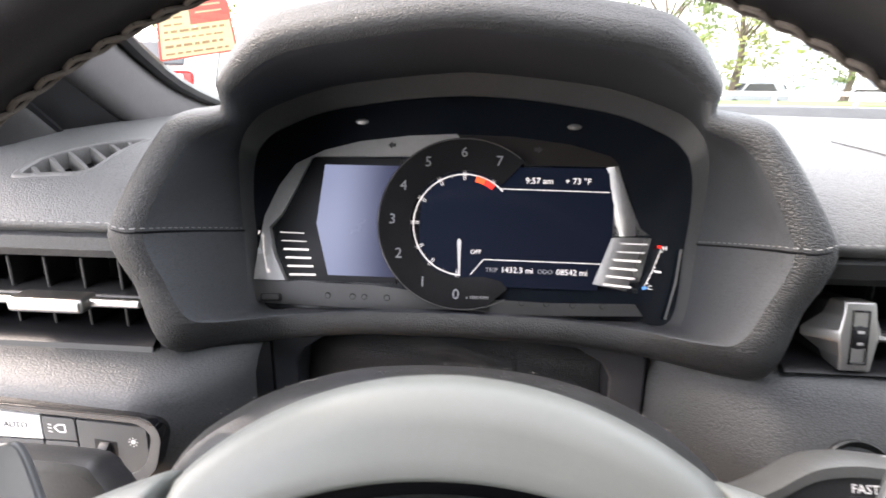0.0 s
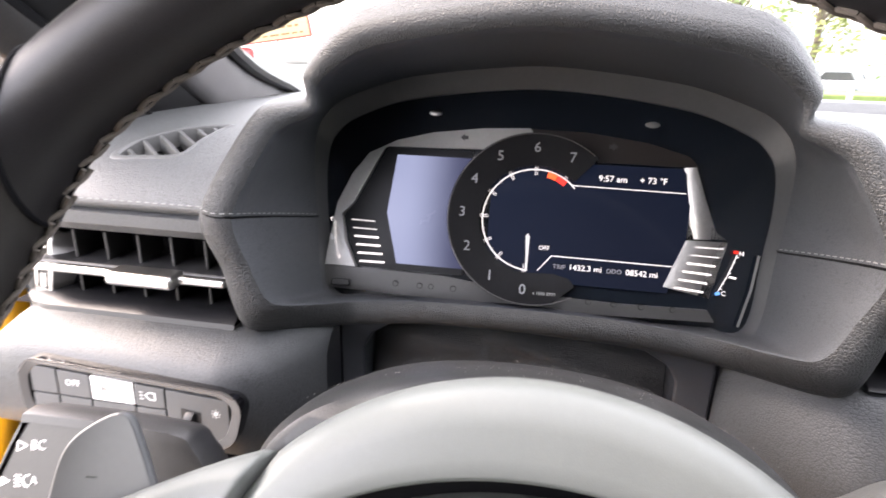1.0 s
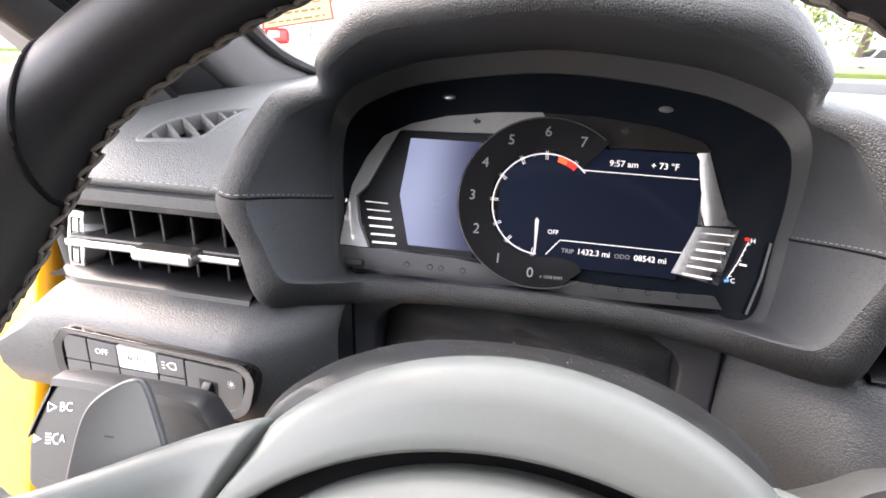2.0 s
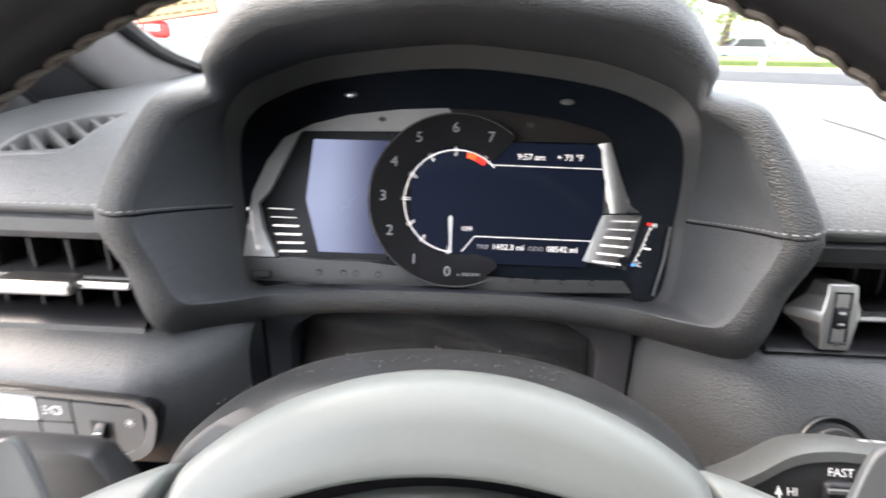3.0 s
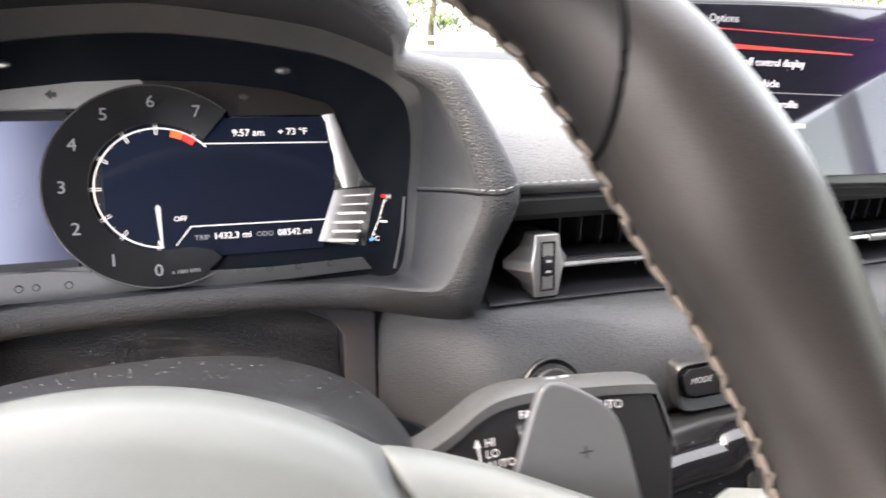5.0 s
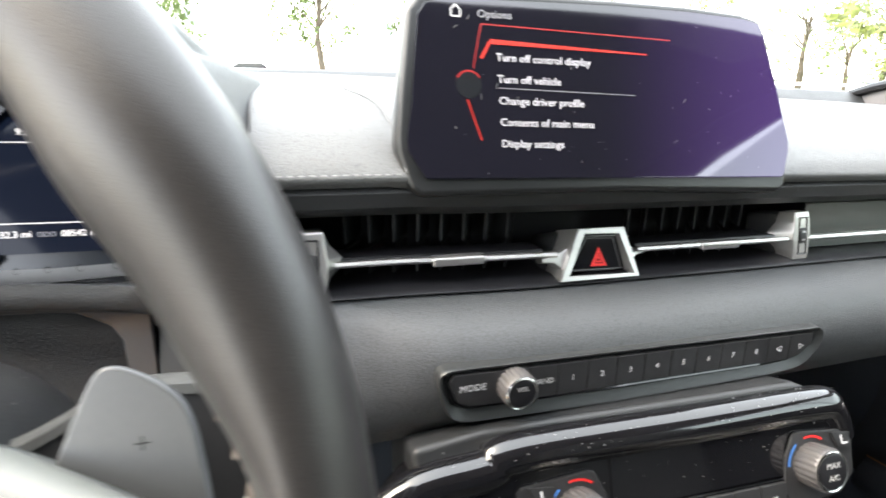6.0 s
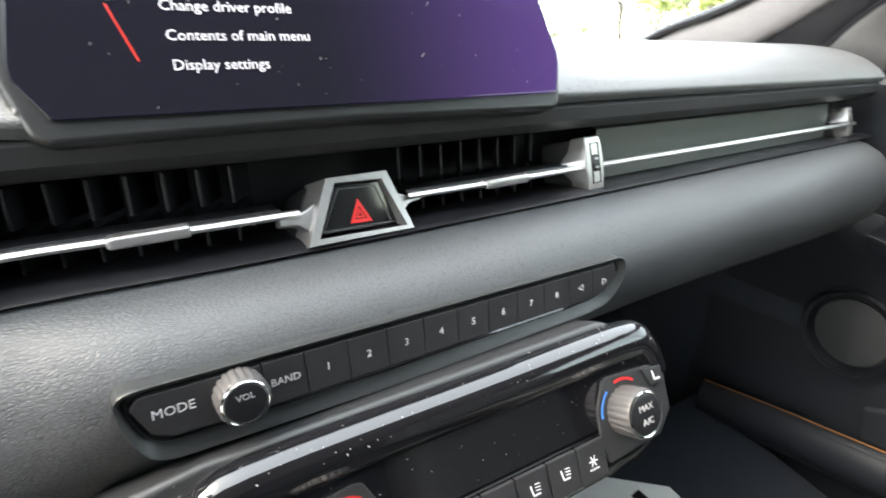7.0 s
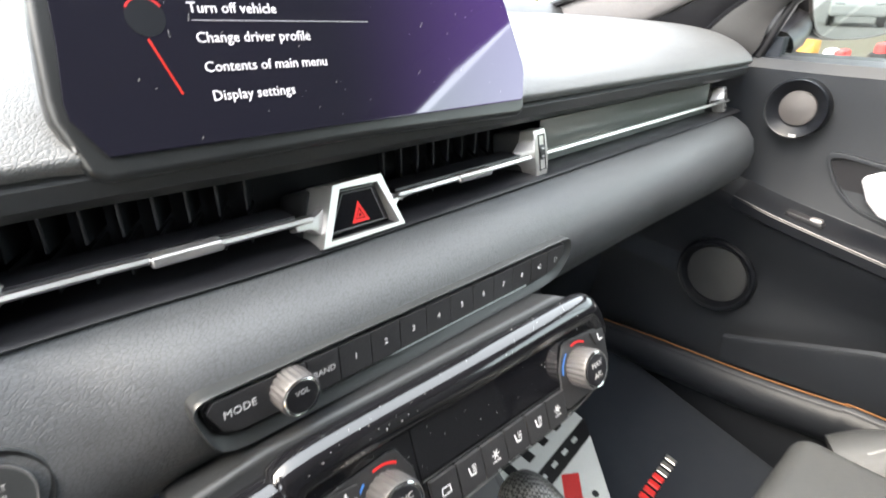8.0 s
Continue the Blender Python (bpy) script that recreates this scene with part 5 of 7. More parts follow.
part("grip", tube(smooth_loop([(0.450, 0.19, 0.52), (0.450, 0.205, 0.565), (0.450, 0.230, 0.606), (0.452, 0.262, 0.632), (0.454, 0.285, 0.632)], 5, False), [0.012, 0.013, 0.014, 0.015, 0.016, 0.017, 0.019, 0.021, 0.022, 0.023, 0.024, 0.024, 0.024, 0.024, 0.023, 0.022, 0.021, 0.020, 0.018, 0.014, 0.008], 20), M_CARBON, sl, "glossy carbon weave grip")
part("boot", lathe([(0.0, -0.02), (0.040, -0.02), (0.036, 0.0), (0.022, 0.02), (0.014, 0.04), (0.0, 0.04)], Matrix.Translation((0.455, 0.185, 0.51)), 24), M_GAITER, sl)

# ---- steering column well ----
cw = thing("column_surround", "dark trim round the steering column with a folded leather gaiter", "column trim", at=(0, 0.40, 0.70))
COLM = facing((-0.002, 0.378, 0.8245), 0, 0)
co = [(-0.117, -0.02), (-0.117, -0.008), (-0.113, 0.0022), (-0.06, 0.0070), (0, 0.0085), (0.06, 0.0065), (0.112, 0.0005), (0.117, -0.008), (0.117, -0.02), (0.117, -0.16), (0.07, -0.16), (0, -0.16), (-0.07, -0.16), (-0.117, -0.16)]
ci = [(-0.104, -0.024), (-0.098, -0.014), (-0.083, -0.0035), (-0.06, -0.0022), (0, -0.0018), (0.06, -0.0035), (0.076, -0.0050), (0.092, -0.0145), (0.097, -0.024), (0.097, -0.14), (0.06, -0.15), (0, -0.15), (-0.06, -0.15), (-0.104, -0.14)]
part("frame", ring(co, ci, -0.060, -0.002, COLM, 0.002, inner_d1=-0.010), M_SURROUND, cw)


def gaiter_row(v, d):
    """The skin sags from the arch, with a shallow dent over the column."""
    return [COLM @ Vector((u, v + 0.003 * math.cos(u * 22) - 0.002 * math.sin(u * 31), d - 8 * abs(u) ** 3 + 0.0013 * math.sin(u * 70 + v * 240 + 0.8 * math.sin(u * 31)) - 0.010 * math.exp(-((u + 0.004) / 0.022) ** 2) * smooth01(-v, 0.020, 0.036) + 0.004 * math.exp(-((u + 0.01) / 0.035) ** 2) * smooth01(-v, 0.005, 0.020))) for u in span(-0.1032, 0.0962, 60)]


part("gaiter", sheet([gaiter_row(v, d) for v, d in ((0.003, -0.052), (-0.004, -0.050), (-0.008, -0.0465), (-0.011, -0.042), (-0.014, -0.037), (-0.0175, -0.0325), (-0.0215, -0.029), (-0.025, -0.0268), (-0.029, -0.0248), (-0.034, -0.0228), (-0.040, -0.0210), (-0.048, -0.0190), (-0.060, -0.017), (-0.075, -0.0155), (-0.12, -0.02))]), M_GAITER, cw, "creased black leather gaiter", sharp=80)
part("back", prism([(-0.11, 0.0), (0.11, 0.0), (0.11, -0.16), (-0.11, -0.16)], -0.065, -0.060, COLM), M_DARK, cw)
part("edge_seam", line([(-0.1165, 0.001), (-0.1165, -0.16)], 0.0016, 0.0, COLM), M_DARK, cw)
part("edge_seam", line([(0.1165, -0.001), (0.1165, -0.16)], 0.0016, 0.0, COLM), M_DARK, cw)

# ---- steering wheel ----
W_TILT = radians(24.1)
W_M = basis((0.004, 0.156, 0.852), (1, 0, 0), (0, math.sin(W_TILT), math.cos(W_TILT)), (0, -math.cos(W_TILT), math.sin(W_TILT))) @ Matrix.Rotation(radians(2.6), 4, "Z")
W_R, W_T = 0.1885, 0.0188
wheel = thing("steering_wheel", "dark leather steering wheel with grey hub and laced inner seam", "steering wheel", at=(0.004, 0.156, 0.852))


def rim_centre(a):
    """Round, with a flattened foot."""
    y = W_R * math.sin(a)
    return Vector((W_R * math.cos(a), max(y, -0.165 + 0.02 * (y + 0.165)), 0))


def grip(a):
    """How much the inside of the rim swells under the thumbs and thins beside the spokes."""
    deg = math.degrees(math.asin(max(-1, min(1, math.sin(a)))))
    return 0.0055 * math.exp(-((deg - 27) / 8) ** 2) - 0.0110 * math.exp(-((deg - 1) / 9) ** 2)


def rim_point(a, t, k=1.0):
    c, rad = rim_centre(a), Vector((math.cos(a), math.sin(a), 0))
    deg = math.degrees(math.asin(max(-1, min(1, math.sin(a)))))
    thick = W_T - 0.0036 * smooth01(deg, 36, 46)
    inward = max(0.0, -math.cos(t)) * (0.8 + 0.2 * math.sin(t))
    return c + rad * (k * thick * 0.92 * math.cos(t) - grip(a) * inward) + Vector((0, 0, k * (thick * 1.06 + 0.4 * max(0.0, grip(a))) * math.sin(t)))


def seam_angle(j):
    return radians(41 + 5 * math.cos(j) + 3 * math.sin(j))


def rim_rows(top, n=80, seg=26):
    """The rim between its two slanting joints, over the top or round by the grips."""
    rows = []
    for k in range(n + 1):
        row = []
        for q in range(seg):
            j = 2 * math.pi * q / seg
            a, b = seam_angle(j), math.pi - seam_angle(j)
            if not top:
                a, b = b, a + 2 * math.pi
            row.append(W_M @ rim_point(lerp(a, b, k / n), j))
        rows.append(row)
    return rows


part("rim_top", sheet(rim_rows(True), True), M_RIM_TOP, wheel, "dark matt leather over the top of the rim", sharp=80)
part("lower_rim", sheet(rim_rows(False, 120), True), M_RIM, wheel, "smooth black leather on the grips and foot of the rim", sharp=80)
# laced seam on the inside of the rim: crossing threads and their welt
LACE = radians(27)
welt = [W_M @ rim_point(2 * math.pi * k / 180, math.pi + LACE, 0.985) for k in range(181)]
part("seam_welt", tube(welt, 0.0011, 6), M_DARK, wheel)
for side in (1, -1):
    way = []
    for j in span(0, 2 * math.pi, 40):
        a = seam_angle(j)
        way.append(W_M @ rim_point(a if side > 0 else math.pi - a, j, 1.004))
    part("grip_seam", tube(way, 0.0009, 6), M_DARK, wheel, "dark joint between the grip and the top of the rim")
thread = None
n_lace = 116
for k in range(n_lace):
    a = 2 * math.pi * k / n_lace
    if -155 < math.degrees(math.atan2(math.sin(a), math.cos(a))) < -25:
        continue
    c = rim_point(a, math.pi + LACE, 1.012)
    m = W_M @ Matrix.Translation(c) @ Matrix.Rotation(a, 4, "Z") @ Matrix.Rotation(-LACE, 4, "Y")
    if thread is None:
        half = math.pi * W_R * 0.915 / n_lace
        twist = [(math.sin(q), math.cos(q), q / (math.pi / 2)) for q in span(-math.pi / 2, math.pi / 2, 8)]
        bm = tube([(-0.0007 * c, half * y, 0.0024 * s) for s, c, y in twist], 0.00085, 7)
        add(bm, tube([(-0.0001 * c, half * y, -0.0024 * s) for s, c, y in twist], 0.00085, 7))
        ob = part("lacing", bm, M_RIM_STITCH, wheel)
        thread = ob.data
    else:
        ob = new("lacing", thread)
        ob.parent = wheel
        ob.matrix_parent_inverse = whole(wheel).inverted()
    ob.matrix_basis = m


def arc_rows(prof, a0=8, a1=172, n=80, cut=False):
    """Rows of the hub shell: (height of the crown, radius, depth); with cut, the shell's edge rolls away where the spokes leave it."""
    rows = []
    for top, r, d in prof:
        row = []
        for a in span(a0, a1, n):
            u, v = 0.002 + r * math.cos(radians(a)), top - r + r * math.sin(radians(a))
            away = 0.0
            if cut:
                q = math.hypot(u - 0.002, v + 0.066)
                away = smooth01(q, 0.1172, 0.1200) * (1 - smooth01(min(a, 180 - a), 45, 50))
            row.append(W_M @ Vector((u, v, d - 0.009 * away)))
        rows.append(row)
    return rows


part("hub_ring", sheet(arc_rows([(0.046, 0.112, -0.085), (0.055, 0.121, -0.070), (0.0590, 0.125, -0.058), (0.0598, 0.1258, -0.050), (0.0582, 0.1246, -0.0435), (0.0560, 0.1240, -0.0405), (0.0535, 0.1242, -0.0385), (0.050, 0.1262, -0.0366), (0.0465, 0.129, -0.0354), (0.0380, 0.138, -0.0338), (0.0330, 0.142, -0.0340), (0.0312, 0.1430, -0.0356), (0.0302, 0.1430, -0.050)], cut=True)), M_HUB, wheel, "grey outer hub shell", sharp=70)
part("hub_gap", sheet(arc_rows([(0.034, 0.143, -0.049), (0.004, 0.13, -0.049)])), M_DARK, wheel)
part("horn_pad", sheet(arc_rows([(0.0240, 0.130, -0.052), (0.0240, 0.130, -0.037), (0.0227, 0.130, -0.0325), (0.0180, 0.130, -0.0285), (0.005, 0.12, -0.0235), (-0.016, 0.11, -0.018), (-0.045, 0.09, -0.015), (-0.066, 0.05, -0.0145)])), M_HUB, wheel, "smooth grey airbag cover", sharp=70)
for s in (-1, 1):
    rows = []
    for k in range(33):
        t = (k / 32) ** 1.35
        top = lerp(0.0330, -0.004, smooth01(t, -0.25, 0.95)) + 0.010 * smooth01(t, 0.80, 1.0)
        low = lerp(-0.075, -0.045, t)
        dz = lerp(-0.0425, -0.004, smooth01(t, 0.05, 1.0))
        lip = 1 - smooth01(t, -0.004, 0.018)
        row = []
        for v, d in ((low, dz - 0.020), (low, dz - 0.004), (low + 0.012, dz + 0.003), (top - 0.050, dz + 0.004), (top - 0.030, dz + 0.004), (top - 0.016, dz + 0.003), (top - 0.007, dz + 0.0005), (top - 0.0015, dz - 0.005), (top, dz - 0.012), (top - 0.004, dz - 0.024)):
            x0 = 0.0835 + 0.52 * min(max(0.031 - v, 0.0), 0.05)
            row.append(W_M @ Vector((s * lerp(x0, 0.182, t), v - 0.002 * lip, d - 0.005 * lip * lip)))
        rows.append(row)
    part("spoke", sheet(rows, True, True), M_HUB, wheel, "grey wheel spoke", sharp=70)
rows = [[W_M @ Vector((sx * lerp(0.022, 0.030, k / 6), lerp(-0.09, -0.165, k / 6), d)) for sx, d in ((-1, -0.018), (-1, -0.002), (1, -0.002), (1, -0.018))] for k in range(7)]
part("spoke", sheet(rows, True, True), M_HUB, wheel, "grey lower spoke")


def paddle(s):
    pts = [(0.108, -0.040), (0.119, 0.012), (0.131, 0.038), (0.135, 0.042), (0.141, 0.041), (0.152, 0.034), (0.158, 0.026), (0.161, 0.004), (0.163, -0.040)]
    m = W_M @ Matrix.Translation((s * 0.003, -0.004, -0.050)) @ Matrix.Scale(s, 4, (1, 0, 0)) @ Matrix.Translation((0.13, 0, 0)) @ Matrix.Rotation(radians(-6), 4, "Y") @ Matrix.Translation((-0.13, 0, 0))
    p = part("shift_paddle", prism(rounded(pts, 0.009), -0.0018, 0.0022, m, 0.0014, 4), M_PADDLE, wheel, "smooth grey shift paddle")
    part("paddle_mark", line([(0.1425, 0.019), (0.1465, 0.019)], 0.0005, 0.0024, m), M_BLACK, p)
    if s > 0:
        part("paddle_mark", line([(0.1445, 0.017), (0.1445, 0.021)], 0.0005, 0.0024, m), M_BLACK, p)


paddle(1)
paddle(-1)

# ---- steering column shroud and stalks: they do not turn with the wheel ----
K_M = basis((0.004, 0.156, 0.852), (1, 0, 0), (0, math.sin(W_TILT), math.cos(W_TILT)), (0, -math.cos(W_TILT), math.sin(W_TILT)))
shroud = thing("column_shroud", "dusty black plastic shroud of the steering column", "column cover", at=(0, 0.25, 0.80))


def shroud_point(t, k, d):
    c, s = math.cos(t), math.sin(t)
    q = (abs(c) ** 2.3 + abs(s) ** 2.3) ** (-1 / 2.3)
    return K_M @ Vector((0.106 * k * q * c, (0.0575 if s > 0 else 0.075) * k * q * s, d))


rows = [[shroud_point(t, k, d) for t in span(0, 2 * math.pi, 72)[:-1]] for d, k in ((-0.060, 0.86), (-0.064, 0.93), (-0.075, 0.975), (-0.095, 1.0), (-0.125, 1.0), (-0.145, 0.97), (-0.158, 0.90), (-0.164, 0.80))]
part("shell", sheet(rows, True, True), M_SHROUD, shroud)
rng = random.Random(11)
bm = bmesh.new()
for i in range(300):
    t = rng.gauss(math.pi / 2, 0.55)
    d = rng.uniform(-0.140, -0.072)
    r = rng.choice((0.00008, 0.00010, 0.00012, 0.00020))
    p = shroud_point(t, 1.003, d)
    add(bm, box((r * 2, r * 2, r), Matrix.Translation(p) @ at(0, 0, 0, 0, 0, rng.uniform(0, 90))))
dust_ob = part("dust", bm, M_DUST, shroud)
tagged(dust_ob, "pale dust specks", kind="stuff")


def stalk(s, name, label):
    th = thing(name, label, "control stalk", group="column stalks", at=tuple(K_M @ Vector((s * 0.08, 0, -0.09))))
    m = K_M @ Matrix.Translation((0.011 if s > 0 else -0.008, -0.004 if s > 0 else -0.005, -0.088)) @ Matrix.Scale(s, 4, (1, 0, 0))
    if s > 0:
        arm = [(0.050, -0.034), (0.060, 0.010), (0.078, 0.0215), (0.089, 0.0235), (0.102, 0.0290), (0.1148, 0.0362), (0.127, 0.0387), (0.141, 0.0384), (0.180, 0.0352), (0.186, 0.0308), (0.1915, 0.010), (0.187, -0.024), (0.150, -0.038), (0.075, -0.045)]
    else:
        arm = [(0.050, -0.034), (0.066, -0.024), (0.092, -0.010), (0.112, 0.008), (0.122, 0.018), (0.134, 0.0230), (0.196, 0.0225), (0.203, 0.018), (0.212, -0.008), (0.208, -0.030), (0.150, -0.040), (0.075, -0.045)]
    last = 11 if s > 0 else 9
    part("body", prism(rounded(arm, 0.006), -0.006, 0.010, m, 0.003, 3), M_ARM if s > 0 else M_STALK, th)
    cap = [(p[0], p[1], 0) for p in smooth_loop([(u, v, 0) for u, v in arm[1:last]], 4, False)]
    rows = [[m @ Vector((u, v + 0.0004, -0.006)), m @ Vector((u, v + 0.0022, -0.003)), m @ Vector((u, v + 0.0024, 0.005)), m @ Vector((u, v - 0.0005, 0.0108)), m @ Vector((u, v - 0.004, 0.0110))] for u, v, _ in cap]
    # right-hand cover takes a paler colour to stand for light on its top
    part("top_cover", sheet(rows), M_STALK_TOP if s > 0 else M_STALK, th, "upper cover coloured lighter for the light on it" if s > 0 else "")
    return th, K_M @ Matrix.Translation((0.011 if s > 0 else -0.008, -0.004 if s > 0 else -0.005, -0.088))


rs, sm = stalk(1, "wiper_stalk", "black wiper stalk with white speed markings")
for j, t in enumerate(("HI", "LO", "AUTO", "OFF")):
    part("mark", letters(t, 0.0040, sm @ Matrix.Translation((0.1132, 0.0232 - 0.0040 * j, 0.0102)), align="LEFT"), M_PRINT, rs)
part("mark", letters("FAST", 0.0041, sm @ Matrix.Translation((0.1318, 0.0308, 0.0102))), M_PRINT, rs)
part("scale_mark", line([(0.1106, 0.0235), (0.1114, 0.0125)], 0.0008, 0.0102, sm), M_PRINT, rs)
part("scale_mark", prism([(0.1092, 0.0222), (0.1104, 0.0252), (0.1118, 0.0222)], 0.0100, 0.0103, sm), M_PRINT, rs)
part("wiper_mark", line([(0.1020, 0.0168), (0.1052, 0.0180), (0.1086, 0.0168), (0.1074, 0.0135), (0.1032, 0.0135), (0.1020, 0.0168)], 0.0008, 0.0102, sm), M_PRINT, rs)
part("thumb_wheel", box((0.012, 0.019, 0.010), sm @ Matrix.Translation((0.1308, 0.0190, 0.0080)), 0.003, 3), M_BLACK, rs)
for k in range(3):
    part("wheel_rib", box((0.0110, 0.0024, 0.0012), sm @ Matrix.Translation((0.1308, 0.0250 - 0.0055 * k, 0.0130)), 0.0006, 1), M_STALK_TOP, rs)
part("end_mark", letters("AUTO", 0.0046, sm @ Matrix.Translation((0.1635, 0.0292, 0.0102)) @ Matrix.Rotation(radians(-6), 4, "Z")), M_PRINT, rs)
for u in (0.145, 0.1505):
    part("top_mark", box((0.0036, 0.0004, 0.0022), sm @ Matrix.Translation((u, 0.0404, 0.002)), 0.0001, 1), M_GREY_PRINT, rs)
ls, sm2 = stalk(-1, "indicator_stalk", "black indicator stalk with white trip and beam marks")
sm3 = sm2 @ Matrix.Translation((-0.1930, 0.0095, 0)) @ Matrix.Rotation(radians(8), 4, "Z")
part("mark", letters("BC", 0.0058, sm3 @ Matrix.Translation((0.0, 0.0, 0.0102))), M_PRINT, ls)
part("mark", line([(-0.0102, 0.0021), (-0.0102, -0.0021), (-0.0052, 0.0), (-0.0102, 0.0021)], 0.0006, 0.0102, sm3), M_PRINT, ls)
part("beam_mark", prism([(-0.0174, -0.0126), (-0.0174, -0.0166), (-0.0130, -0.0146)], 0.0100, 0.0103, sm3), M_PRINT, ls)
for k in range(4):
    part("beam_mark", line([(-0.0108, -0.0122 - 0.0014 * k), (-0.0076, -0.0122 - 0.0014 * k)], 0.0006, 0.0102, sm3), M_PRINT, ls)
part("beam_mark", line([(-0.0036, -0.0120), (-0.0058, -0.0124), (-0.0068, -0.0143), (-0.0058, -0.0162), (-0.0036, -0.0166)], 0.0007, 0.0102, sm3), M_PRINT, ls)
part("mark", letters("A", 0.0048, sm3 @ Matrix.Translation((-0.0014, -0.0142, 0.0102))), M_PRINT, ls)

# ---- windscreen, pillars, roof ----
WS = [(-0.36, 0.80, 0.935), (0.38, 1.00, 0.945), (1.12, 0.80, 0.935)]
TOP = [(-0.18, -0.06, 1.235), (0.38, 0.03, 1.272), (0.94, -0.06, 1.235)]
ws_low, ws_top = smooth_loop(WS, 10, False), smooth_loop(TOP, 10, False)
wind = piece("windscreen", M_GLASS, "clear raked windscreen", "windscreen", "structure", bm=sheet([[a.lerp(b, t) + Vector((0, 0, 0.03 * math.sin(math.pi * t))) for t in span(0, 1, 8)] for a, b in zip(ws_low, ws_top)]))
wind.visible_shadow = False
piece("windscreen_cowl", M_SOFT, "dark cowl strip at the foot of the windscreen", "cowl", "structure", bm=sheet([[p + Vector((0, -0.09, -0.008)), p + Vector((0, -0.06, 0.010)), p + Vector((0, 0.0, 0.012)), p + Vector((0, 0.02, -0.03)), p + Vector((0, 0.02, -0.3))] for p in ws_low]))


def pillar(side, name, label):
    """Broad at the foot where it meets the door, narrow at the roof; the trim bulges inwards."""
    def p(x, y, z):
        return Vector((0.38 + side * x, y, z))
    f = smooth_loop([p(0.70, 0.80, 0.922), p(0.69, 0.715, 0.951), p(0.665, 0.552, 0.986), p(0.62, 0.32, 1.08), p(0.58, 0.04, 1.215), p(0.56, -0.08, 1.250)], 5, False)
    r = smooth_loop([p(0.69, 0.43, 0.870), p(0.685, 0.405, 0.895), p(0.68, 0.375, 0.955), p(0.665, 0.22, 1.055), p(0.655, 0.07, 1.170), p(0.62, -0.03, 1.215)], 5, False)
    def skin(a, b, q, inward, drop=0.0):
        return a.lerp(b, q) - Vector((side * inward, 0, drop))
    cloth, shade_rows, sail = [], [], []
    for a, b in zip(f, r):
        out = Vector((side * 0.05, 0, 0.02))
        cloth.append([a + Vector((side * 0.01, 0.02, 0.01)), a, skin(a, b, 0.12, 0.012, 0.004), skin(a, b, 0.33, 0.016, 0.008), skin(a, b, 0.41, 0.0155, 0.0078), skin(a, b, 0.45, 0.011, 0.007), skin(a, b, 0.47, 0.0, 0.006), a + out])
        shade_rows.append([skin(a, b, 0.44, 0.004, 0.006), skin(a, b, 0.47, 0.0100, 0.006), skin(a, b, 0.60, 0.0065, 0.005), skin(a, b, 0.71, 0.0030, 0.004), skin(a, b, 0.755, -0.006, 0.003)])
        sail.append([skin(a, b, 0.735, -0.004, 0.003), skin(a, b, 0.752, 0.0085, 0.004), skin(a, b, 0.80, 0.0095, 0.004), skin(a, b, 0.92, 0.0075, 0.002), skin(a, b, 0.985, 0.002, 0.0), b, b + out])
    piece(name, M_FABRIC, label, "pillar", "structure", bm=sheet(cloth, True, True), sharp=60)
    # black band paints the shadow where the pillar curves away
    piece(name.replace("pillar", "pillar_shade"), M_BLACK, "pillar band coloured black in place of its shadow", "pillar", "structure", bm=sheet(shade_rows), sharp=60)
    piece(name.replace("pillar", "sail_panel"), M_SAIL, "grey plastic panel at the corner of the door window", "pillar", "structure", bm=sheet(sail), sharp=60)
    piece(name.replace("pillar", "windscreen_edge"), M_BLACK, "black rubber edge of the windscreen", "seal", "structure", bm=tube([q + Vector((-side * 0.004, 0.006, 0.004)) for q in f], 0.007, 8))
    piece(name.replace("pillar", "pillar_seal"), M_DARK, "dark door seal along the pillar", "seal", "structure", bm=tube([skin(a, b, 0.742, 0.004, 0.003) for a, b in zip(f, r)], 0.0050, 10))


pillar(-1, "pillar_left", "grey woven fabric windscreen pillar")
pillar(1, "pillar_right", "grey woven fabric windscreen pillar")
piece("roof", M_HEADLINER, "dark fabric headliner", "ceiling", "structure", bm=sheet([[(x, y, z - 0.052 * (abs(x - 0.38) / 0.62) ** 4) for x in span(-0.26, 1.02, 20)] for y, z in ((0.03, 1.256), (-0.05, 1.264), (-0.2, 1.268), (-0.45, 1.255), (-0.75, 1.225), (-1.0, 1.17), (-1.5, 1.02))]))
piece("roof_side", M_HEADLINER, "dark roof side trim above the passenger window", "ceiling", "structure", bm=sheet([[(x, y, z), (x - 0.025, y, z + 0.025), (x - 0.06, y, z + 0.060)] for x, y, z in ((1.036, 0.10, 1.186), (1.037, -0.05, 1.181), (1.037, -0.16, 1.175), (1.037, -0.26, 1.170), (1.037, -0.35, 1.157), (1.037, -0.45, 1.148), (1.05, -0.72, 1.07), (1.05, -1.5, 0.95))]))
# out of view; built up to the roof to shut out rear daylight
piece("rear_wall", M_CARPET, "dark rear wall closing the cabin, raised unseen to block light", "wall", "structure", bm=box((1.46, 0.03, 1.02), Matrix.Translation((0.38, -0.84, 0.73))))
# unseen wall, added to keep daylight from behind off the hood
piece("light_block_left", M_HEADLINER, "dark wall added out of view to block daylight from behind left", "wall", "structure", bm=prism([(-0.52, 0.22), (-0.52, 0.90), (-0.48, 1.08), (-0.40, 1.18), (-1.5, 1.05), (-1.5, 0.22)], -0.02, 0.02, basis((-0.27, 0, 0), (0, 1, 0), (0, 0, 1), (1, 0, 0)), 0.01))
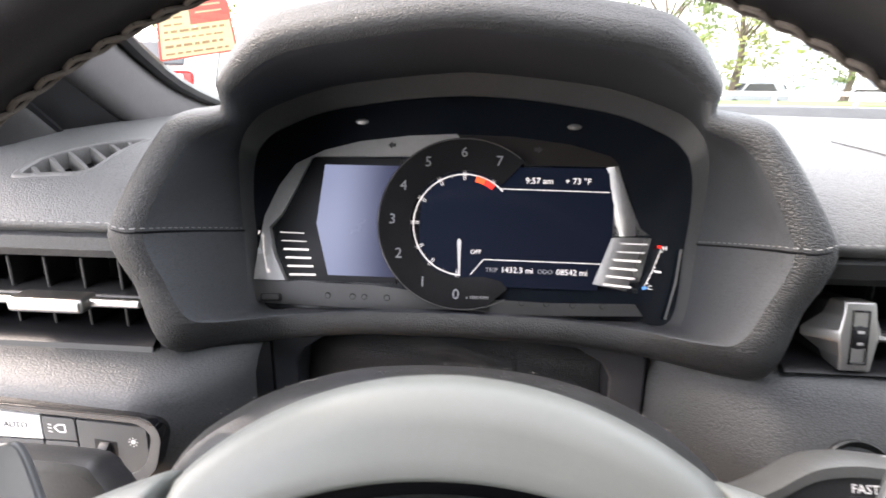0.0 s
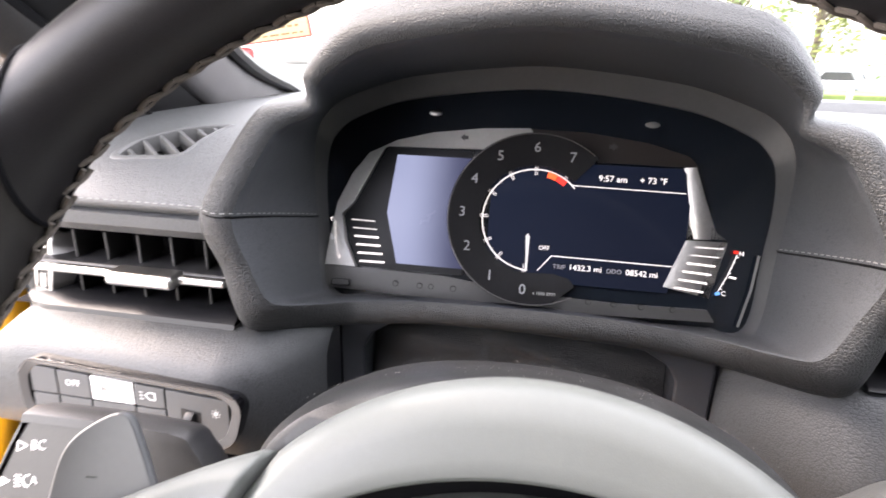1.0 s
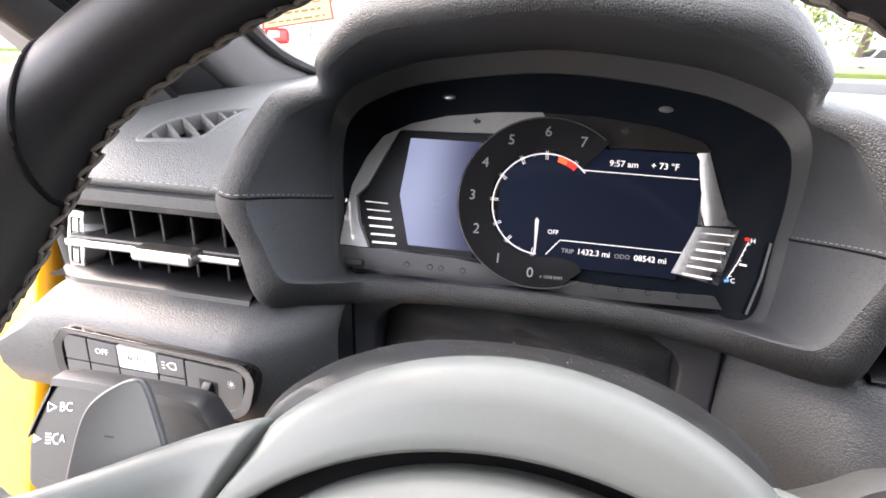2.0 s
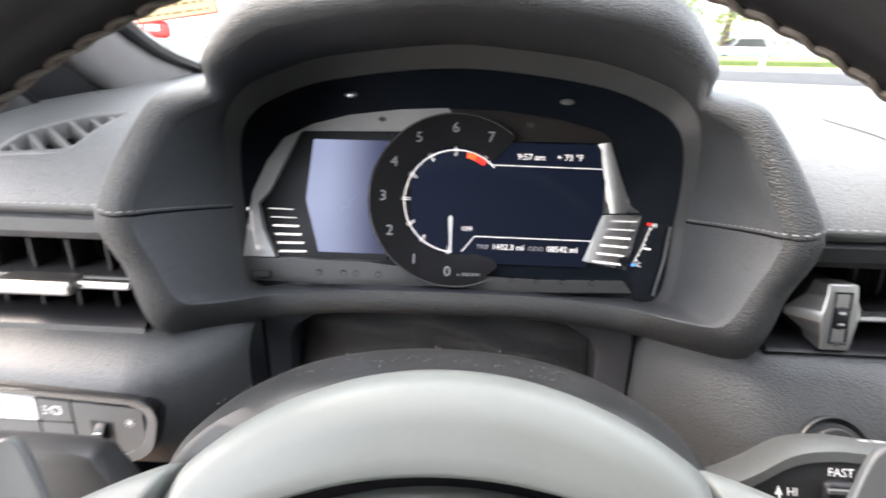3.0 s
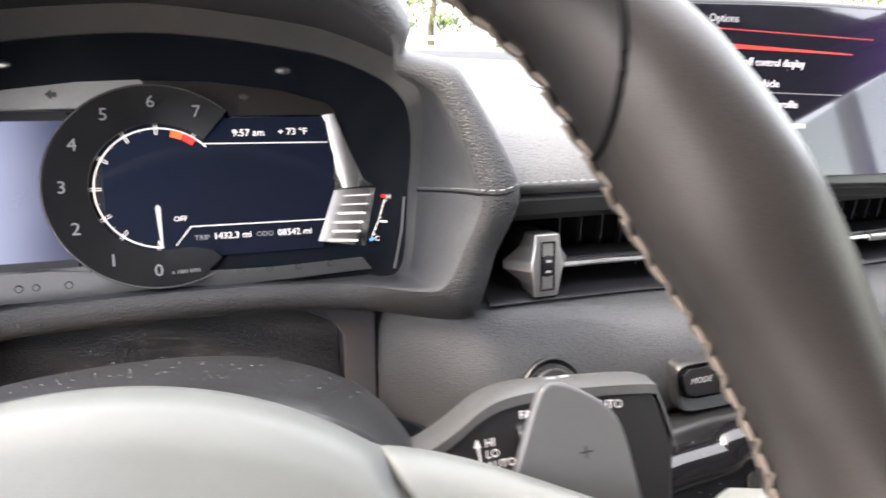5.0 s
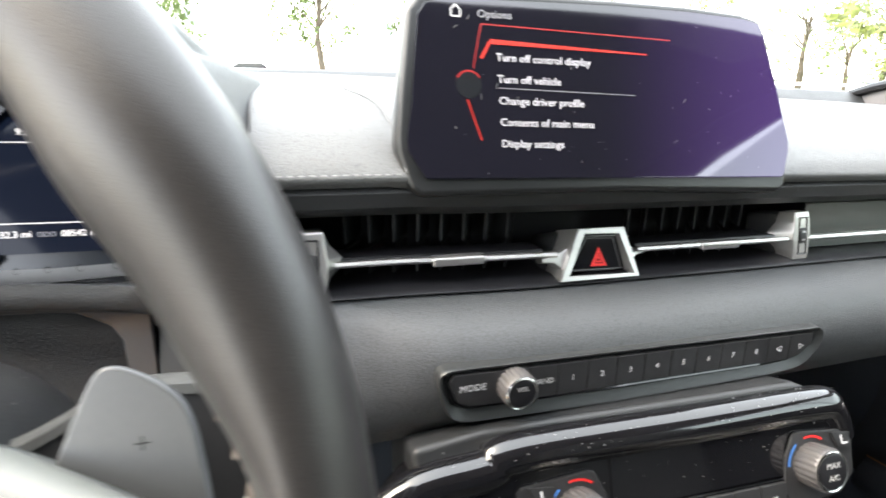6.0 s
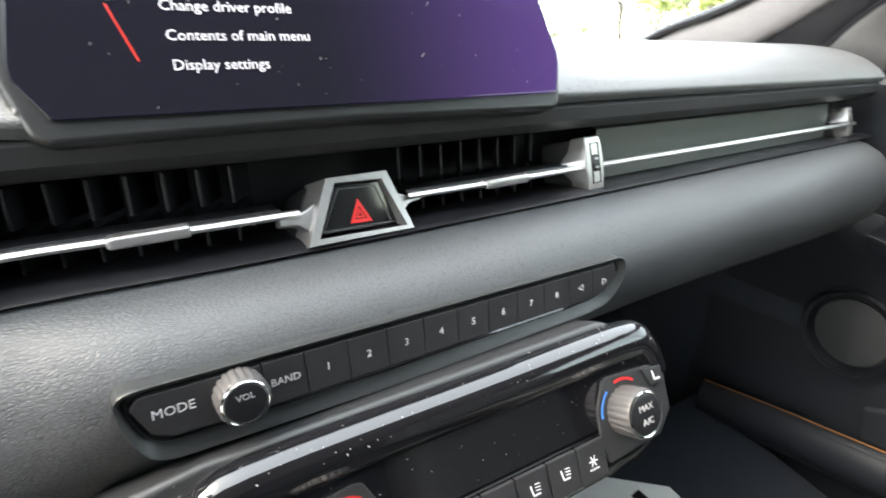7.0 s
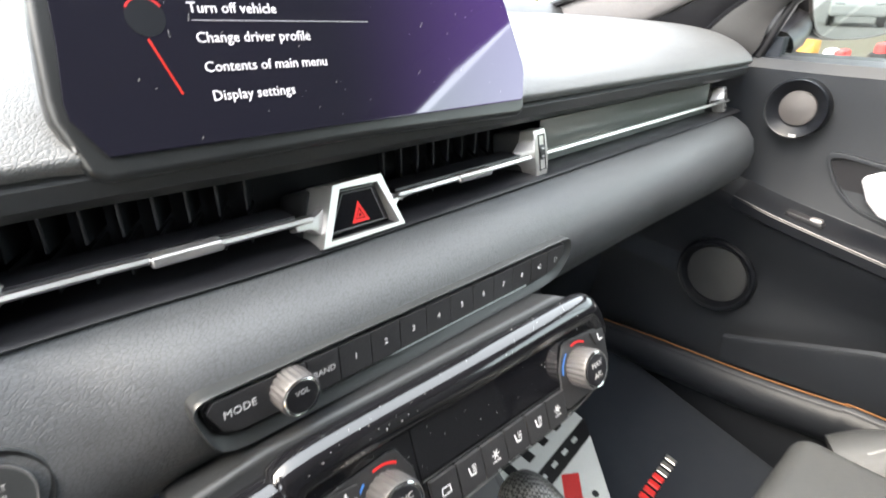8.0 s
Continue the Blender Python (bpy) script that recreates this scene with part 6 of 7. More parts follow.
piece("floor", M_CARPET, "dark carpeted cabin floor", "floor", "structure", bm=box((1.44, 1.5, 0.03), Matrix.Translation((0.38, -0.05, 0.235))))
piece("quarter_panel", M_HEADLINER, "dark quarter panel behind the passenger window", "wall", "structure", bm=prism([(-0.60, 0.86), (-0.62, 1.0), (-0.75, 1.20), (-1.30, 0.95), (-1.30, 0.60), (-0.70, 0.60)], -0.02, 0.02, basis((1.03, 0, 0), (0, 1, 0), (0, 0, 1), (1, 0, 0)), 0.01))
piece("firewall", M_CARPET, "dark carpeted footwell wall", "wall", "structure", bm=sheet([[(x, y, z) for y, z in ((0.95, 0.93), (0.92, 0.60), (0.80, 0.45), (0.62, 0.25))] for x in span(-0.34, 1.10, 6)]))
for sx, nm in ((-0.352, "kick_panel_left"), (1.088, "kick_panel_right")):
    piece(nm, M_CARPET, "dark carpeted side of the footwell", "wall", "structure", bm=box((0.02, 0.66, 0.70), Matrix.Translation((sx, 0.71, 0.56))))
piece("dash_underside", M_CARPET, "dark underside of the dash", "dash trim", "structure", bm=sheet([[dash(x, 0.05, 0.738), dash(x, 0.18, 0.70), dash(x, 0.5, 0.68)] for x in span(X_LEFT, X_RIGHT, 12)]))

# sticker on the windscreen: thin paper, the daylight shows through it
def backlit(name, color):
    m, nt, b = nodes_of(name)
    tr = nt.nodes.new("ShaderNodeBsdfTranslucent")
    no = nt.nodes.new("ShaderNodeTexNoise"); no.inputs["Scale"].default_value = 90
    mr = nt.nodes.new("ShaderNodeMapRange"); mr.inputs["To Min"].default_value = 0.85; mr.inputs["To Max"].default_value = 1.1
    mul = nt.nodes.new("ShaderNodeVectorMath"); mul.operation = "SCALE"; mul.inputs[0].default_value = color
    nt.links.new(no.outputs["Fac"], mr.inputs["Value"]); nt.links.new(mr.outputs[0], mul.inputs["Scale"])
    nt.links.new(mul.outputs[0], tr.inputs["Color"]); nt.links.new(mul.outputs[0], b.inputs["Base Color"])
    b.inputs["Roughness"].default_value = 0.7
    mx = nt.nodes.new("ShaderNodeMixShader"); mx.inputs[0].default_value = 0.6
    nt.links.new(b.outputs[0], mx.inputs[1]); nt.links.new(tr.outputs[0], mx.inputs[2])
    nt.links.new(mx.outputs[0], nt.nodes["Material Output"].inputs["Surface"])
    return m


M_STICKER = backlit("cream_paper", (0.44, 0.37, 0.22))
M_STICKER_RED = backlit("sticker_red", (0.40, 0.05, 0.035))
M_STICKER_INK = backlit("sticker_ink", (0.20, 0.13, 0.06))
stk = thing("windscreen_sticker", "cream paper sticker with red border on the windscreen", "sticker", at=(-0.28, 0.64, 1.02))
STM = facing((-0.286, 0.640, 1.0345), 52, 10) @ Matrix.Rotation(radians(16), 4, "Z")
SW, SH = 0.036, 0.052
half = [(-SW, -SH), (SW, -SH), (SW, SH), (-SW, SH)]
part("paper", ring(half, [(u * 0.02, v * 0.02) for u, v in half], 0, 0.0002, STM), M_STICKER, stk, "cream paper")
part("border", ring(half, [(u - math.copysign(0.0022, u), v - math.copysign(0.0022, v)) for u, v in half], 0.0002, 0.0005, STM), M_STICKER_RED, stk, "thin red border")
part("red_field", prism([(-0.004, 0.004), (SW - 0.002, 0.004), (SW - 0.002, SH - 0.002), (-0.004, SH - 0.002)], 0.0002, 0.0005, STM), M_STICKER_RED, stk, "red printed field")
rng = random.Random(5)
for k in range(7):
    v = 0.032 - 0.0125 * k
    u = -SW + 0.006
    end = -0.008 if v > 0.0 else SW - 0.008
    while u < end - 0.003:
        w = rng.uniform(0.004, 0.009)
        part("text_bar", line([(u, v), (min(u + w, end), v)], 0.0042 if k % 2 else 0.0030, 0.0005, STM), M_STICKER_INK, stk)
        u += w + 0.0022
for k in range(2):
    part("text_bar", line([(0.002, 0.024 + 0.013 * k), (0.028, 0.024 + 0.013 * k)], 0.0030, 0.0007, STM), M_STICKER, stk)

# ---- left side: open door, painted body ----
piece("door_jamb", M_YELLOW, "glossy yellow painted door jamb beside the dash", "car body", "structure", bm=prism([(0.20, 0.20), (0.27, 0.50), (0.345, 0.74), (0.37, 0.84), (0.42, 0.945), (0.95, 0.93), (0.95, 0.20)], -0.03, 0.03, basis((-0.395, 0, 0), (0, 1, 0), (0, 0, 1), (1, 0, 0)), 0.012, 3))
piece("door_sill", M_YELLOW, "glossy yellow painted door sill", "car body", "structure", bm=box((0.12, 0.60, 0.10), Matrix.Translation((-0.40, 0.12, 0.29)), 0.02, 3))
piece("bonnet", M_YELLOW, "glossy yellow bonnet beyond the windscreen", "car body", "structure", bm=sheet([[(x, y, z - 0.06 * (abs(x - 0.38) / 0.75) ** 3) for x in span(-0.45, 1.21, 20)] for y, z in ((0.98, 0.90), (1.2, 0.90), (1.6, 0.86), (2.0, 0.78), (2.2, 0.70))]))

# ---- passenger door ----
DRM = basis((1.045, 0, 0), (0, -1, 0), (0, 0, 1), (-1, 0, 0))


def door_row(z, x, k):
    """One line along the door; the armrest falls towards the rear."""
    return [Vector((x + 0.018 * smooth01(y, 0.30, 0.42), y, z + k * 0.185 * (max(y, -0.1) - 0.36))) for y in span(0.60, -0.75, 40)]


door = thing("passenger_door", "dark passenger door panel with speakers and pull handle", "car door", at=(1.05, 0.0, 0.30))
part("panel", sheet([door_row(*r) for r in ((0.28, 1.03, 0), (0.34, 1.02, 0), (0.42, 1.03, 0), (0.47, 1.055, 0.1), (0.55, 1.062, 0.4), (0.60, 1.052, 0.7), (0.645, 1.028, 1), (0.675, 1.012, 1), (0.690, 1.006, 1), (0.700, 1.008, 1), (0.708, 1.030, 1), (0.718, 1.043, 0.9), (0.75, 1.050, 0.4), (0.80, 1.052, 0.1), (0.84, 1.048, 0), (0.872, 1.045, 0), (0.884, 1.055, 0), (0.888, 1.08, 0), (0.888, 1.14, 0))]), M_DOOR, door, "dark moulded panel")


M_MESH = plain("speaker_mesh", (0.036, 0.033, 0.033), 0.5, bump=1.0, bump_scale=1200)


def speaker(y, z, r, x, name, label, cone):
    """Round lip, a cone sinking to the mesh."""
    m = Matrix.Translation((x, y, z)) @ Euler((0, radians(-90), 0)).to_matrix().to_4x4()
    s = part(name, lathe([(0.0, -0.016), (r, -0.016), (r * 1.02, 0.002), (r * 0.97, 0.006), (r * 0.90, 0.005), (r * cone, -0.006), (0.0, -0.006)], m, 48), M_CONE, door, label)
    part("grille", lathe([(0.0, -0.007), (r * cone, -0.007), (r * cone * 0.97, -0.003), (r * 0.3, -0.001), (0.0, -0.0005)], m, 36), M_MESH if r < 0.05 else M_SOFT, s, "metal mesh grille")
    return s


tw = speaker(0.331, 0.829, 0.0370, 1.036, "tweeter", "tweeter in a gloss black ring", 0.60)
part("maker_mark", box((0.0010, 0.008, 0.004), Matrix.Translation((1.0295, 0.326, 0.7960))), M_GREY_PRINT, tw)
speaker(0.385, 0.562, 0.058, 1.0525, "woofer", "round woofer behind dark mesh", 0.80)
hd = [(-0.288, 0.777), (-0.274, 0.783), (-0.227, 0.777), (-0.12, 0.760), (-0.10, 0.72), (-0.12, 0.690), (-0.205, 0.702), (-0.243, 0.715), (-0.268, 0.739)]
hd = rounded(hd, 0.022, 5)
hi = [(lerp(-0.20, u, 0.935), lerp(0.735, v, 0.87)) for u, v in hd]
part("handle_bowl", ring(hd, hi, -0.01, 0.0015, DRM, 0.0008), M_DOOR, door, "smooth edged handle bowl")
part("bowl_floor", prism(hi, -0.01, -0.004, DRM), M_BLACK, door)
part("door_handle", prism([(-0.240, 0.756), (-0.236, 0.762), (-0.222, 0.770), (-0.12, 0.772), (-0.12, 0.695), (-0.212, 0.716), (-0.228, 0.732)], 0.002, 0.016, DRM, 0.005, 3), M_HANDLE, door, "silver door handle")
def arm(x, z, y):
    return Vector((x + 0.018 * smooth01(y, 0.30, 0.42), y, z + 0.185 * (max(y, -0.1) - 0.36)))


ys = span(0.372, -0.45, 30)
part("switch_plate", sheet([[arm(1.001, 0.7035, y) for y in ys], [arm(1.006, 0.7080, y) for y in ys], [arm(1.028, 0.7125, y) for y in ys], [arm(1.040, 0.7200, y) for y in ys]]), M_CONE, door, "black armrest switch plate")
part("arm_strip", sheet([[arm(1.001, 0.7050, y) for y in ys], [arm(0.9985, 0.7020, y) for y in ys], [arm(0.9985, 0.6900, y) for y in ys], [arm(1.003, 0.6860, y) for y in ys]]), M_CONE, door, "black armrest edge")
part("arm_line", tube([arm(0.9995, 0.7048, y) for y in ys], 0.0007, 6), M_DIAL, door, "thin bright edge")
sw = part("window_switch", box((0.016, 0.046, 0.010), Matrix.Translation(arm(1.018, 0.7100, 0.282)) @ at(0, 0, 0, 10, 0, 0), 0.003, 2), M_BLACK, door)
part("switch_tab", box((0.010, 0.014, 0.006), Matrix.Translation(arm(1.016, 0.7155, 0.268)), 0.002, 2), M_KNOB, sw)
PIPING = smooth_loop([(0.994, 0.54, 0.436), (1.003, 0.44, 0.4405), (1.004, 0.3105, 0.4500), (1.004, 0.2346, 0.4587), (1.004, 0.1687, 0.4685), (1.004, 0.1278, 0.4726), (1.004, -0.3, 0.482)], 6, False)
part("orange_piping", tube(PIPING, 0.0011, 8), M_ORANGE, door, "thin orange piping")
pocket_ys = span(0.335, -0.5, 24)
lip = [Vector((0.999, y, 0.496 + 0.345 * min(0.335 - y, 0.19))) for y in pocket_ys]
foot = [Vector((1.006, y, 0.4505 + 0.118 * min(0.335 - y, 0.21))) for y in pocket_ys]
part("pocket_wall", sheet([[p + Vector((0.012, 0, -0.002)) for p in lip], [p + Vector((0.005, 0, 0.003)) for p in lip], lip, [p + Vector((-0.001, 0, -0.006)) for p in lip], [p.lerp(q, 0.5) for p, q in zip(lip, foot)], foot]), M_DOOR, door, "door pocket wall with rounded lip")
part("lower_band", sheet([[p + Vector((dx, 0, dz)) for p in PIPING] for dx, dz in ((0.004, -0.001), (0.001, -0.004), (-0.004, -0.0055), (-0.006, -0.0085), (-0.006, -0.011), (-0.009, -0.013), (-0.014, -0.022), (-0.016, -0.034), (-0.014, -0.046), (-0.006, -0.060), (0.012, -0.076))]), M_DOOR, door, "smooth dark lower moulding", sharp=70)
pane = piece("passenger_window", M_TINTED, "tinted passenger door window", "window", "structure", bm=sheet([[(1.085, 0.41, 0.888), (1.045, 0.10, 1.195)], [(1.10, -0.80, 0.888), (1.06, -0.70, 1.10)]]))
piece("window_rail", M_BLACK, "black frame above the passenger window", "seal", "structure", bm=tube([(1.040, 0.12, 1.188), (1.041, -0.05, 1.184), (1.041, -0.16, 1.178), (1.041, -0.26, 1.173), (1.041, -0.35, 1.161), (1.043, -0.45, 1.150), (1.055, -0.72, 1.07), (1.09, -0.90, 0.97)], 0.007, 10))
piece("window_divider", M_BLACK, "black divider at the front of the passenger window", "seal", "structure", bm=tube([(1.075, 0.405, 0.885), (1.07, 0.375, 0.955), (1.058, 0.235, 1.06), (1.042, 0.11, 1.186)], 0.006, 10))

# door mirror outside
mir = thing("door_mirror", "yellow door mirror with dark glass reflecting the car park", "mirror", at=(1.22, 0.42, 0.93))
MM = basis((1.258, 0.350, 0.936), Vector((0.88, -0.47, 0)).normalized(), Vector((0, 0, 1)), Vector((-0.47, -0.88, 0)).normalized())
mo = rounded([(-0.092, 0.060), (-0.084, 0.014), (-0.064, -0.026), (-0.030, -0.034), (0.030, -0.0325), (0.085, -0.022), (0.098, 0.020), (0.080, 0.062)], 0.018, 5)
part("shell", prism([(u * 1.05, v * 1.06 - 0.001) for u, v in mo], -0.085, -0.003, MM, 0.012, 3), M_BLACK, mir)
part("mirror_frame", ring([(u * 1.03, v * 1.04) for u, v in mo], [(u * 0.985, v * 0.97) for u, v in mo], -0.004, 0.003, MM, 0.0008), M_DIAL, mir, "thin bright mirror edge")
mg, nt, b = nodes_of("mirror_glass")
b.inputs["Metallic"].default_value, b.inputs["Roughness"].default_value, b.inputs["Base Color"].default_value = 1.0, 0.02, (0.20, 0.21, 0.21, 1)
part("mirror_glass", prism([(u * 0.985, v * 0.97) for u, v in mo], -0.004, 0.001, MM), mg, mir)
part("foot", prism(rounded([(-0.150, -0.030), (-0.090, -0.016), (-0.080, 0.070), (-0.135, 0.075)], 0.012), -0.060, -0.015, MM, 0.008, 3), M_BLACK, mir, "black mirror foot")
part("arm", tube([(1.12, 0.40, 0.895), (1.17, 0.40, 0.905), (1.22, 0.41, 0.935)], [0.022, 0.020, 0.024], 12), M_BLACK, mir)

# ---- passenger seat, things on the floor ----
seat = thing("passenger_seat", "dark grey leather passenger seat with pale stitched bolster", "car seat", at=(0.79, -0.1, 0.26))


def cushion(x0, x1, y0, y1, z, h, r):
    bm = box((x1 - x0, y1 - y0, h), Matrix.Translation(((x0 + x1) / 2, (y0 + y1) / 2, z - h / 2)), r, 5)
    return bm


part("seat_base", cushion(0.665, 0.862, -0.42, 0.190, 0.505, 0.18, 0.022), M_SEAT, seat)
part("side_bolster", tube(smooth_loop([(0.70, 0.150, 0.465), (0.665, 0.06, 0.505), (0.64, -0.12, 0.520), (0.635, -0.40, 0.52)], 6, False), 0.046, 16), M_SEAT, seat)
part("side_bolster", tube(smooth_loop([(0.872, 0.140, 0.462), (0.900, 0.085, 0.488), (0.935, -0.08, 0.512), (0.955, -0.40, 0.52)], 6, False), 0.044, 16), M_SEAT, seat)
for dx, dz in ((0.0, 0.0445), (0.010, 0.0432)):
    part("piping", tube([p + Vector((dx - 0.018, 0, dz - 0.003)) for p in smooth_loop([(0.880, 0.125, 0.470), (0.900, 0.085, 0.488), (0.935, -0.08, 0.512)], 8, False)], 0.0011, 6), M_STITCH, seat, "pale stitching")
part("backrest", cushion(0.61, 0.97, -0.62, -0.45, 1.05, 0.62, 0.05), M_SEAT, seat)
part("headrest", cushion(0.70, 0.88, -0.64, -0.52, 1.19, 0.16, 0.045), M_SEAT, seat)

pm = thing("paper_floor_mat", "white printed paper mat lying in the footwell", "paper mat", at=(0.70, 0.38, 0.35))
PM = Matrix.Translation((0.784, 0.392, 0.3565)) @ Euler((radians(14), 0, 0)).to_matrix().to_4x4() @ Matrix.Rotation(radians(-37.2), 4, "Z")
part("sheet", prism([(-0.24, -0.19), (0.0, -0.19), (0.0, 0.060), (-0.015, 0.078), (-0.24, 0.078)], 0, 0.0015, PM), M_PAPER, pm)
part("black_field", prism([(0.0, 0.034), (0.0, 0.068), (-0.20, -0.140), (-0.20, -0.174)], 0.0015, 0.0021, PM), M_BLACK, pm, "black printed stripe")
part("red_field", prism([(-0.062, -0.032), (-0.036, -0.028), (-0.040, -0.066), (-0.066, -0.070)], 0.0015, 0.0021, PM), M_RED, pm, "red printed field")
for k in range(4):
    x, y = -0.052 - 0.026 * k, 0.038 - 0.027 * k
    part("text_bar", prism([(x, y), (x + 0.011, y + 0.011), (x - 0.006, y + 0.028), (x - 0.017, y + 0.017)], 0.0015, 0.0021, PM), M_BLACK, pm)
for k in range(5):
    x, y = -0.030 - 0.020 * k, 0.018 - 0.0208 * k
    part("text_bar", prism([(x, y), (x + 0.008, y + 0.0083), (x + 0.004, y + 0.013), (x - 0.004, y + 0.0047)], 0.0021, 0.0025, PM), M_PAPER, pm)
part("hole", lathe([(0, 0.0016), (0.005, 0.0016), (0.005, 0.0022), (0, 0.0022)], PM @ Matrix.Translation((-0.020, -0.058, 0)), 14), M_BLACK, pm)
cm = thing("floor_mat", "black floor mat with red and silver edge lettering", "floor mat", at=(0.80, 0.25, 0.26))
part("carpet", box((0.42, 0.50, 0.012), Matrix.Translation((0.80, 0.32, 0.330)) @ at(0, 0, 0, 14, 0, 0), 0.005, 2), M_CARPET, cm)
CMM = Matrix.Translation((0.832, 0.320, 0.336)) @ Euler((radians(14), 0, radians(6))).to_matrix().to_4x4()
for k in range(7):
    part("badge_bar", box((0.010, 0.016, 0.003), CMM @ Matrix.Translation((-0.048 + 0.015 * k, 0, 0.006)), 0.001, 1), M_RED if k < 4 else M_SILVER, cm)

# ---- outside ----
piece("ground", plain("car_park_asphalt", (0.30, 0.295, 0.28), 0.9, var=0.2, scale=2.0), "pale sunlit car park asphalt", "ground", "structure", bm=box((900, 900, 0.2), Matrix.Translation((0, 0, -0.1))))
piece("grass_verge", plain("verge_grass", (0.10, 0.15, 0.04), 0.9, var=0.3, scale=3.0), "green grass verge", "grass", "stuff", bm=box((110, 14, 0.70), Matrix.Translation((10, 29.5, 0.25)), 0.03, 1))
piece("earth_strip", plain("dry_earth", (0.30, 0.20, 0.11), 0.95, var=0.3, scale=3.0), "strip of dry brown earth", "earth", "stuff", bm=box((90, 3.6, 0.42), Matrix.Translation((5, 20.5, 0.20)), 0.03, 1))

M_CARWHITE = plain("white_car_paint", (0.75, 0.75, 0.75), 0.25, coat=0.6, var=0.03)
M_CARGREY = plain("grey_car_paint", (0.25, 0.27, 0.29), 0.25, coat=0.6, var=0.03)
M_CARRED = plain("red_car_paint", (0.50, 0.03, 0.04), 0.25, coat=0.6, var=0.03)
M_CARGLASS = plain("car_glass", (0.03, 0.035, 0.04), 0.08, var=0.03)
M_PANE = plain("office_glass", (0.28, 0.32, 0.36), 0.1, var=0.1)
M_TYRE = plain("tyre", (0.02, 0.02, 0.02), 0.8)
M_WHITE = plain("white_paint", (0.78, 0.78, 0.76), 0.5)
M_SIGN = plain("orange_sign", (0.75, 0.20, 0.03), 0.5)
M_BARK = plain("bark", (0.10, 0.08, 0.06), 0.95, bump=1.0, bump_scale=30)
M_LEAF = plain("leaves", (0.075, 0.115, 0.022), 0.6, var=0.5, scale=1.2)
M_LEAF2 = plain("light_leaves", (0.13, 0.16, 0.03), 0.6, var=0.4, scale=1.2)


def parked_car(m, paint, label, tall=False):
    th = thing("parked_car", label, "car", group="parked cars")
    h = 1.75 if tall else 1.45
    side = [(-2.2, 0.35), (-2.25, 0.75), (-1.9, 0.95), (-1.2, 1.0), (-0.6, h - 0.05), (0.0, h), (1.0, h - 0.02), (1.75 if tall else 1.5, h - 0.15), (2.1, 1.0), (2.25, 0.9), (2.25, 0.35)]
    b = part("body", prism(side, -0.88, 0.88, m @ basis((0, 0, 0), (1, 0, 0), (0, 0, 1), (0, -1, 0)), 0.10, 3), paint, th)
    win = [(-1.05, 1.02), (-0.55, h - 0.12), (1.0, h - 0.10), (1.45, 1.02)]
    for s in (-1, 1):
        part("side_window", prism(win, s * 0.875, s * 0.895, m @ basis((0, 0, 0), (1, 0, 0), (0, 0, 1), (0, -1, 0)), 0.01), M_CARGLASS, th)
    part("rear_window", box((0.05, 1.4, 0.38), m @ at(2.0 if tall else 1.85, 0, h - 0.30, 0, -38, 0), 0.02), M_CARGLASS, th)
    part("front_window", box((0.05, 1.4, 0.55), m @ at(-0.92, 0, h - 0.25, 0, 50, 0), 0.02), M_CARGLASS, th)
    for x in (-1.4, 1.4):
        for s in (-1, 1):
            w = part("wheel", lathe([(0.0, -0.1), (0.22, -0.1), (0.33, -0.09), (0.34, 0.0), (0.33, 0.09), (0.22, 0.1), (0.0, 0.08)], m @ at(x, s * 0.80, 0.34, 90, 0, 0), 24), M_TYRE, th)
            part("rim", lathe([(0.0, -0.11), (0.21, -0.105), (0.21, 0.105), (0.0, 0.11)], m @ at(x, s * 0.80, 0.34, 90, 0, 0), 18), M_SILVER, w)
    for s in (-1, 1):
        part("tail_light", box((0.06, 0.34, 0.20 if tall else 0.16), m @ Matrix.Translation((2.10 if tall else 2.23, s * 0.64, 1.12 if tall else 0.82)), 0.06, 3), M_RED, th)
        part("reverse_light", box((0.04, 0.16, 0.08), m @ Matrix.Translation((2.125 if tall else 2.25, s * 0.60, 1.14 if tall else 0.82)), 0.015, 2), M_WHITE, th)
        part("headlight", box((0.08, 0.34, 0.14), m @ Matrix.Translation((-2.18, s * 0.60, 0.74)), 0.03), M_CHROME, th)
    return th


parked_car(at(-5.25, 9.5, 0, 0, 0, -80), M_CARWHITE, "white parked car with red tail lights", True)
parked_car(at(-7.6, 12.0, 0, 0, 0, -82), M_CARRED, "red parked car in the car park")
for i, (x, y, p, l, tall) in enumerate(((17, 40, M_CARGREY, "grey parked car by the verge", True), (24.5, 41, M_CARWHITE, "white parked car by the verge", False), (33, 42, M_CARWHITE, "white parked van by the verge", True), (42, 42.5, M_CARGREY, "grey parked car by the verge", False), (50, 38, M_CARWHITE, "white parked car by the verge", False), (-2, 43, M_CARWHITE, "white parked car by the verge", False))):
    parked_car(at(x, y, 0, 0, 0, 6 * (-1) ** i), p, l, tall)
parked_car(at(10.7, -25.0, 0, 0, 0, -70), M_CARWHITE, "white parked van down the row behind", True)
parked_car(at(7.2, 1.6, 0, 0, 0, 84), plain("olive_car_paint", (0.075, 0.072, 0.055), 0.35, coat=0.4), "dull olive parked car beside the passenger window", True)
parked_car(at(9.6, 4.6, 0, 0, 0, 80), M_CARRED, "red parked car farther along the row")


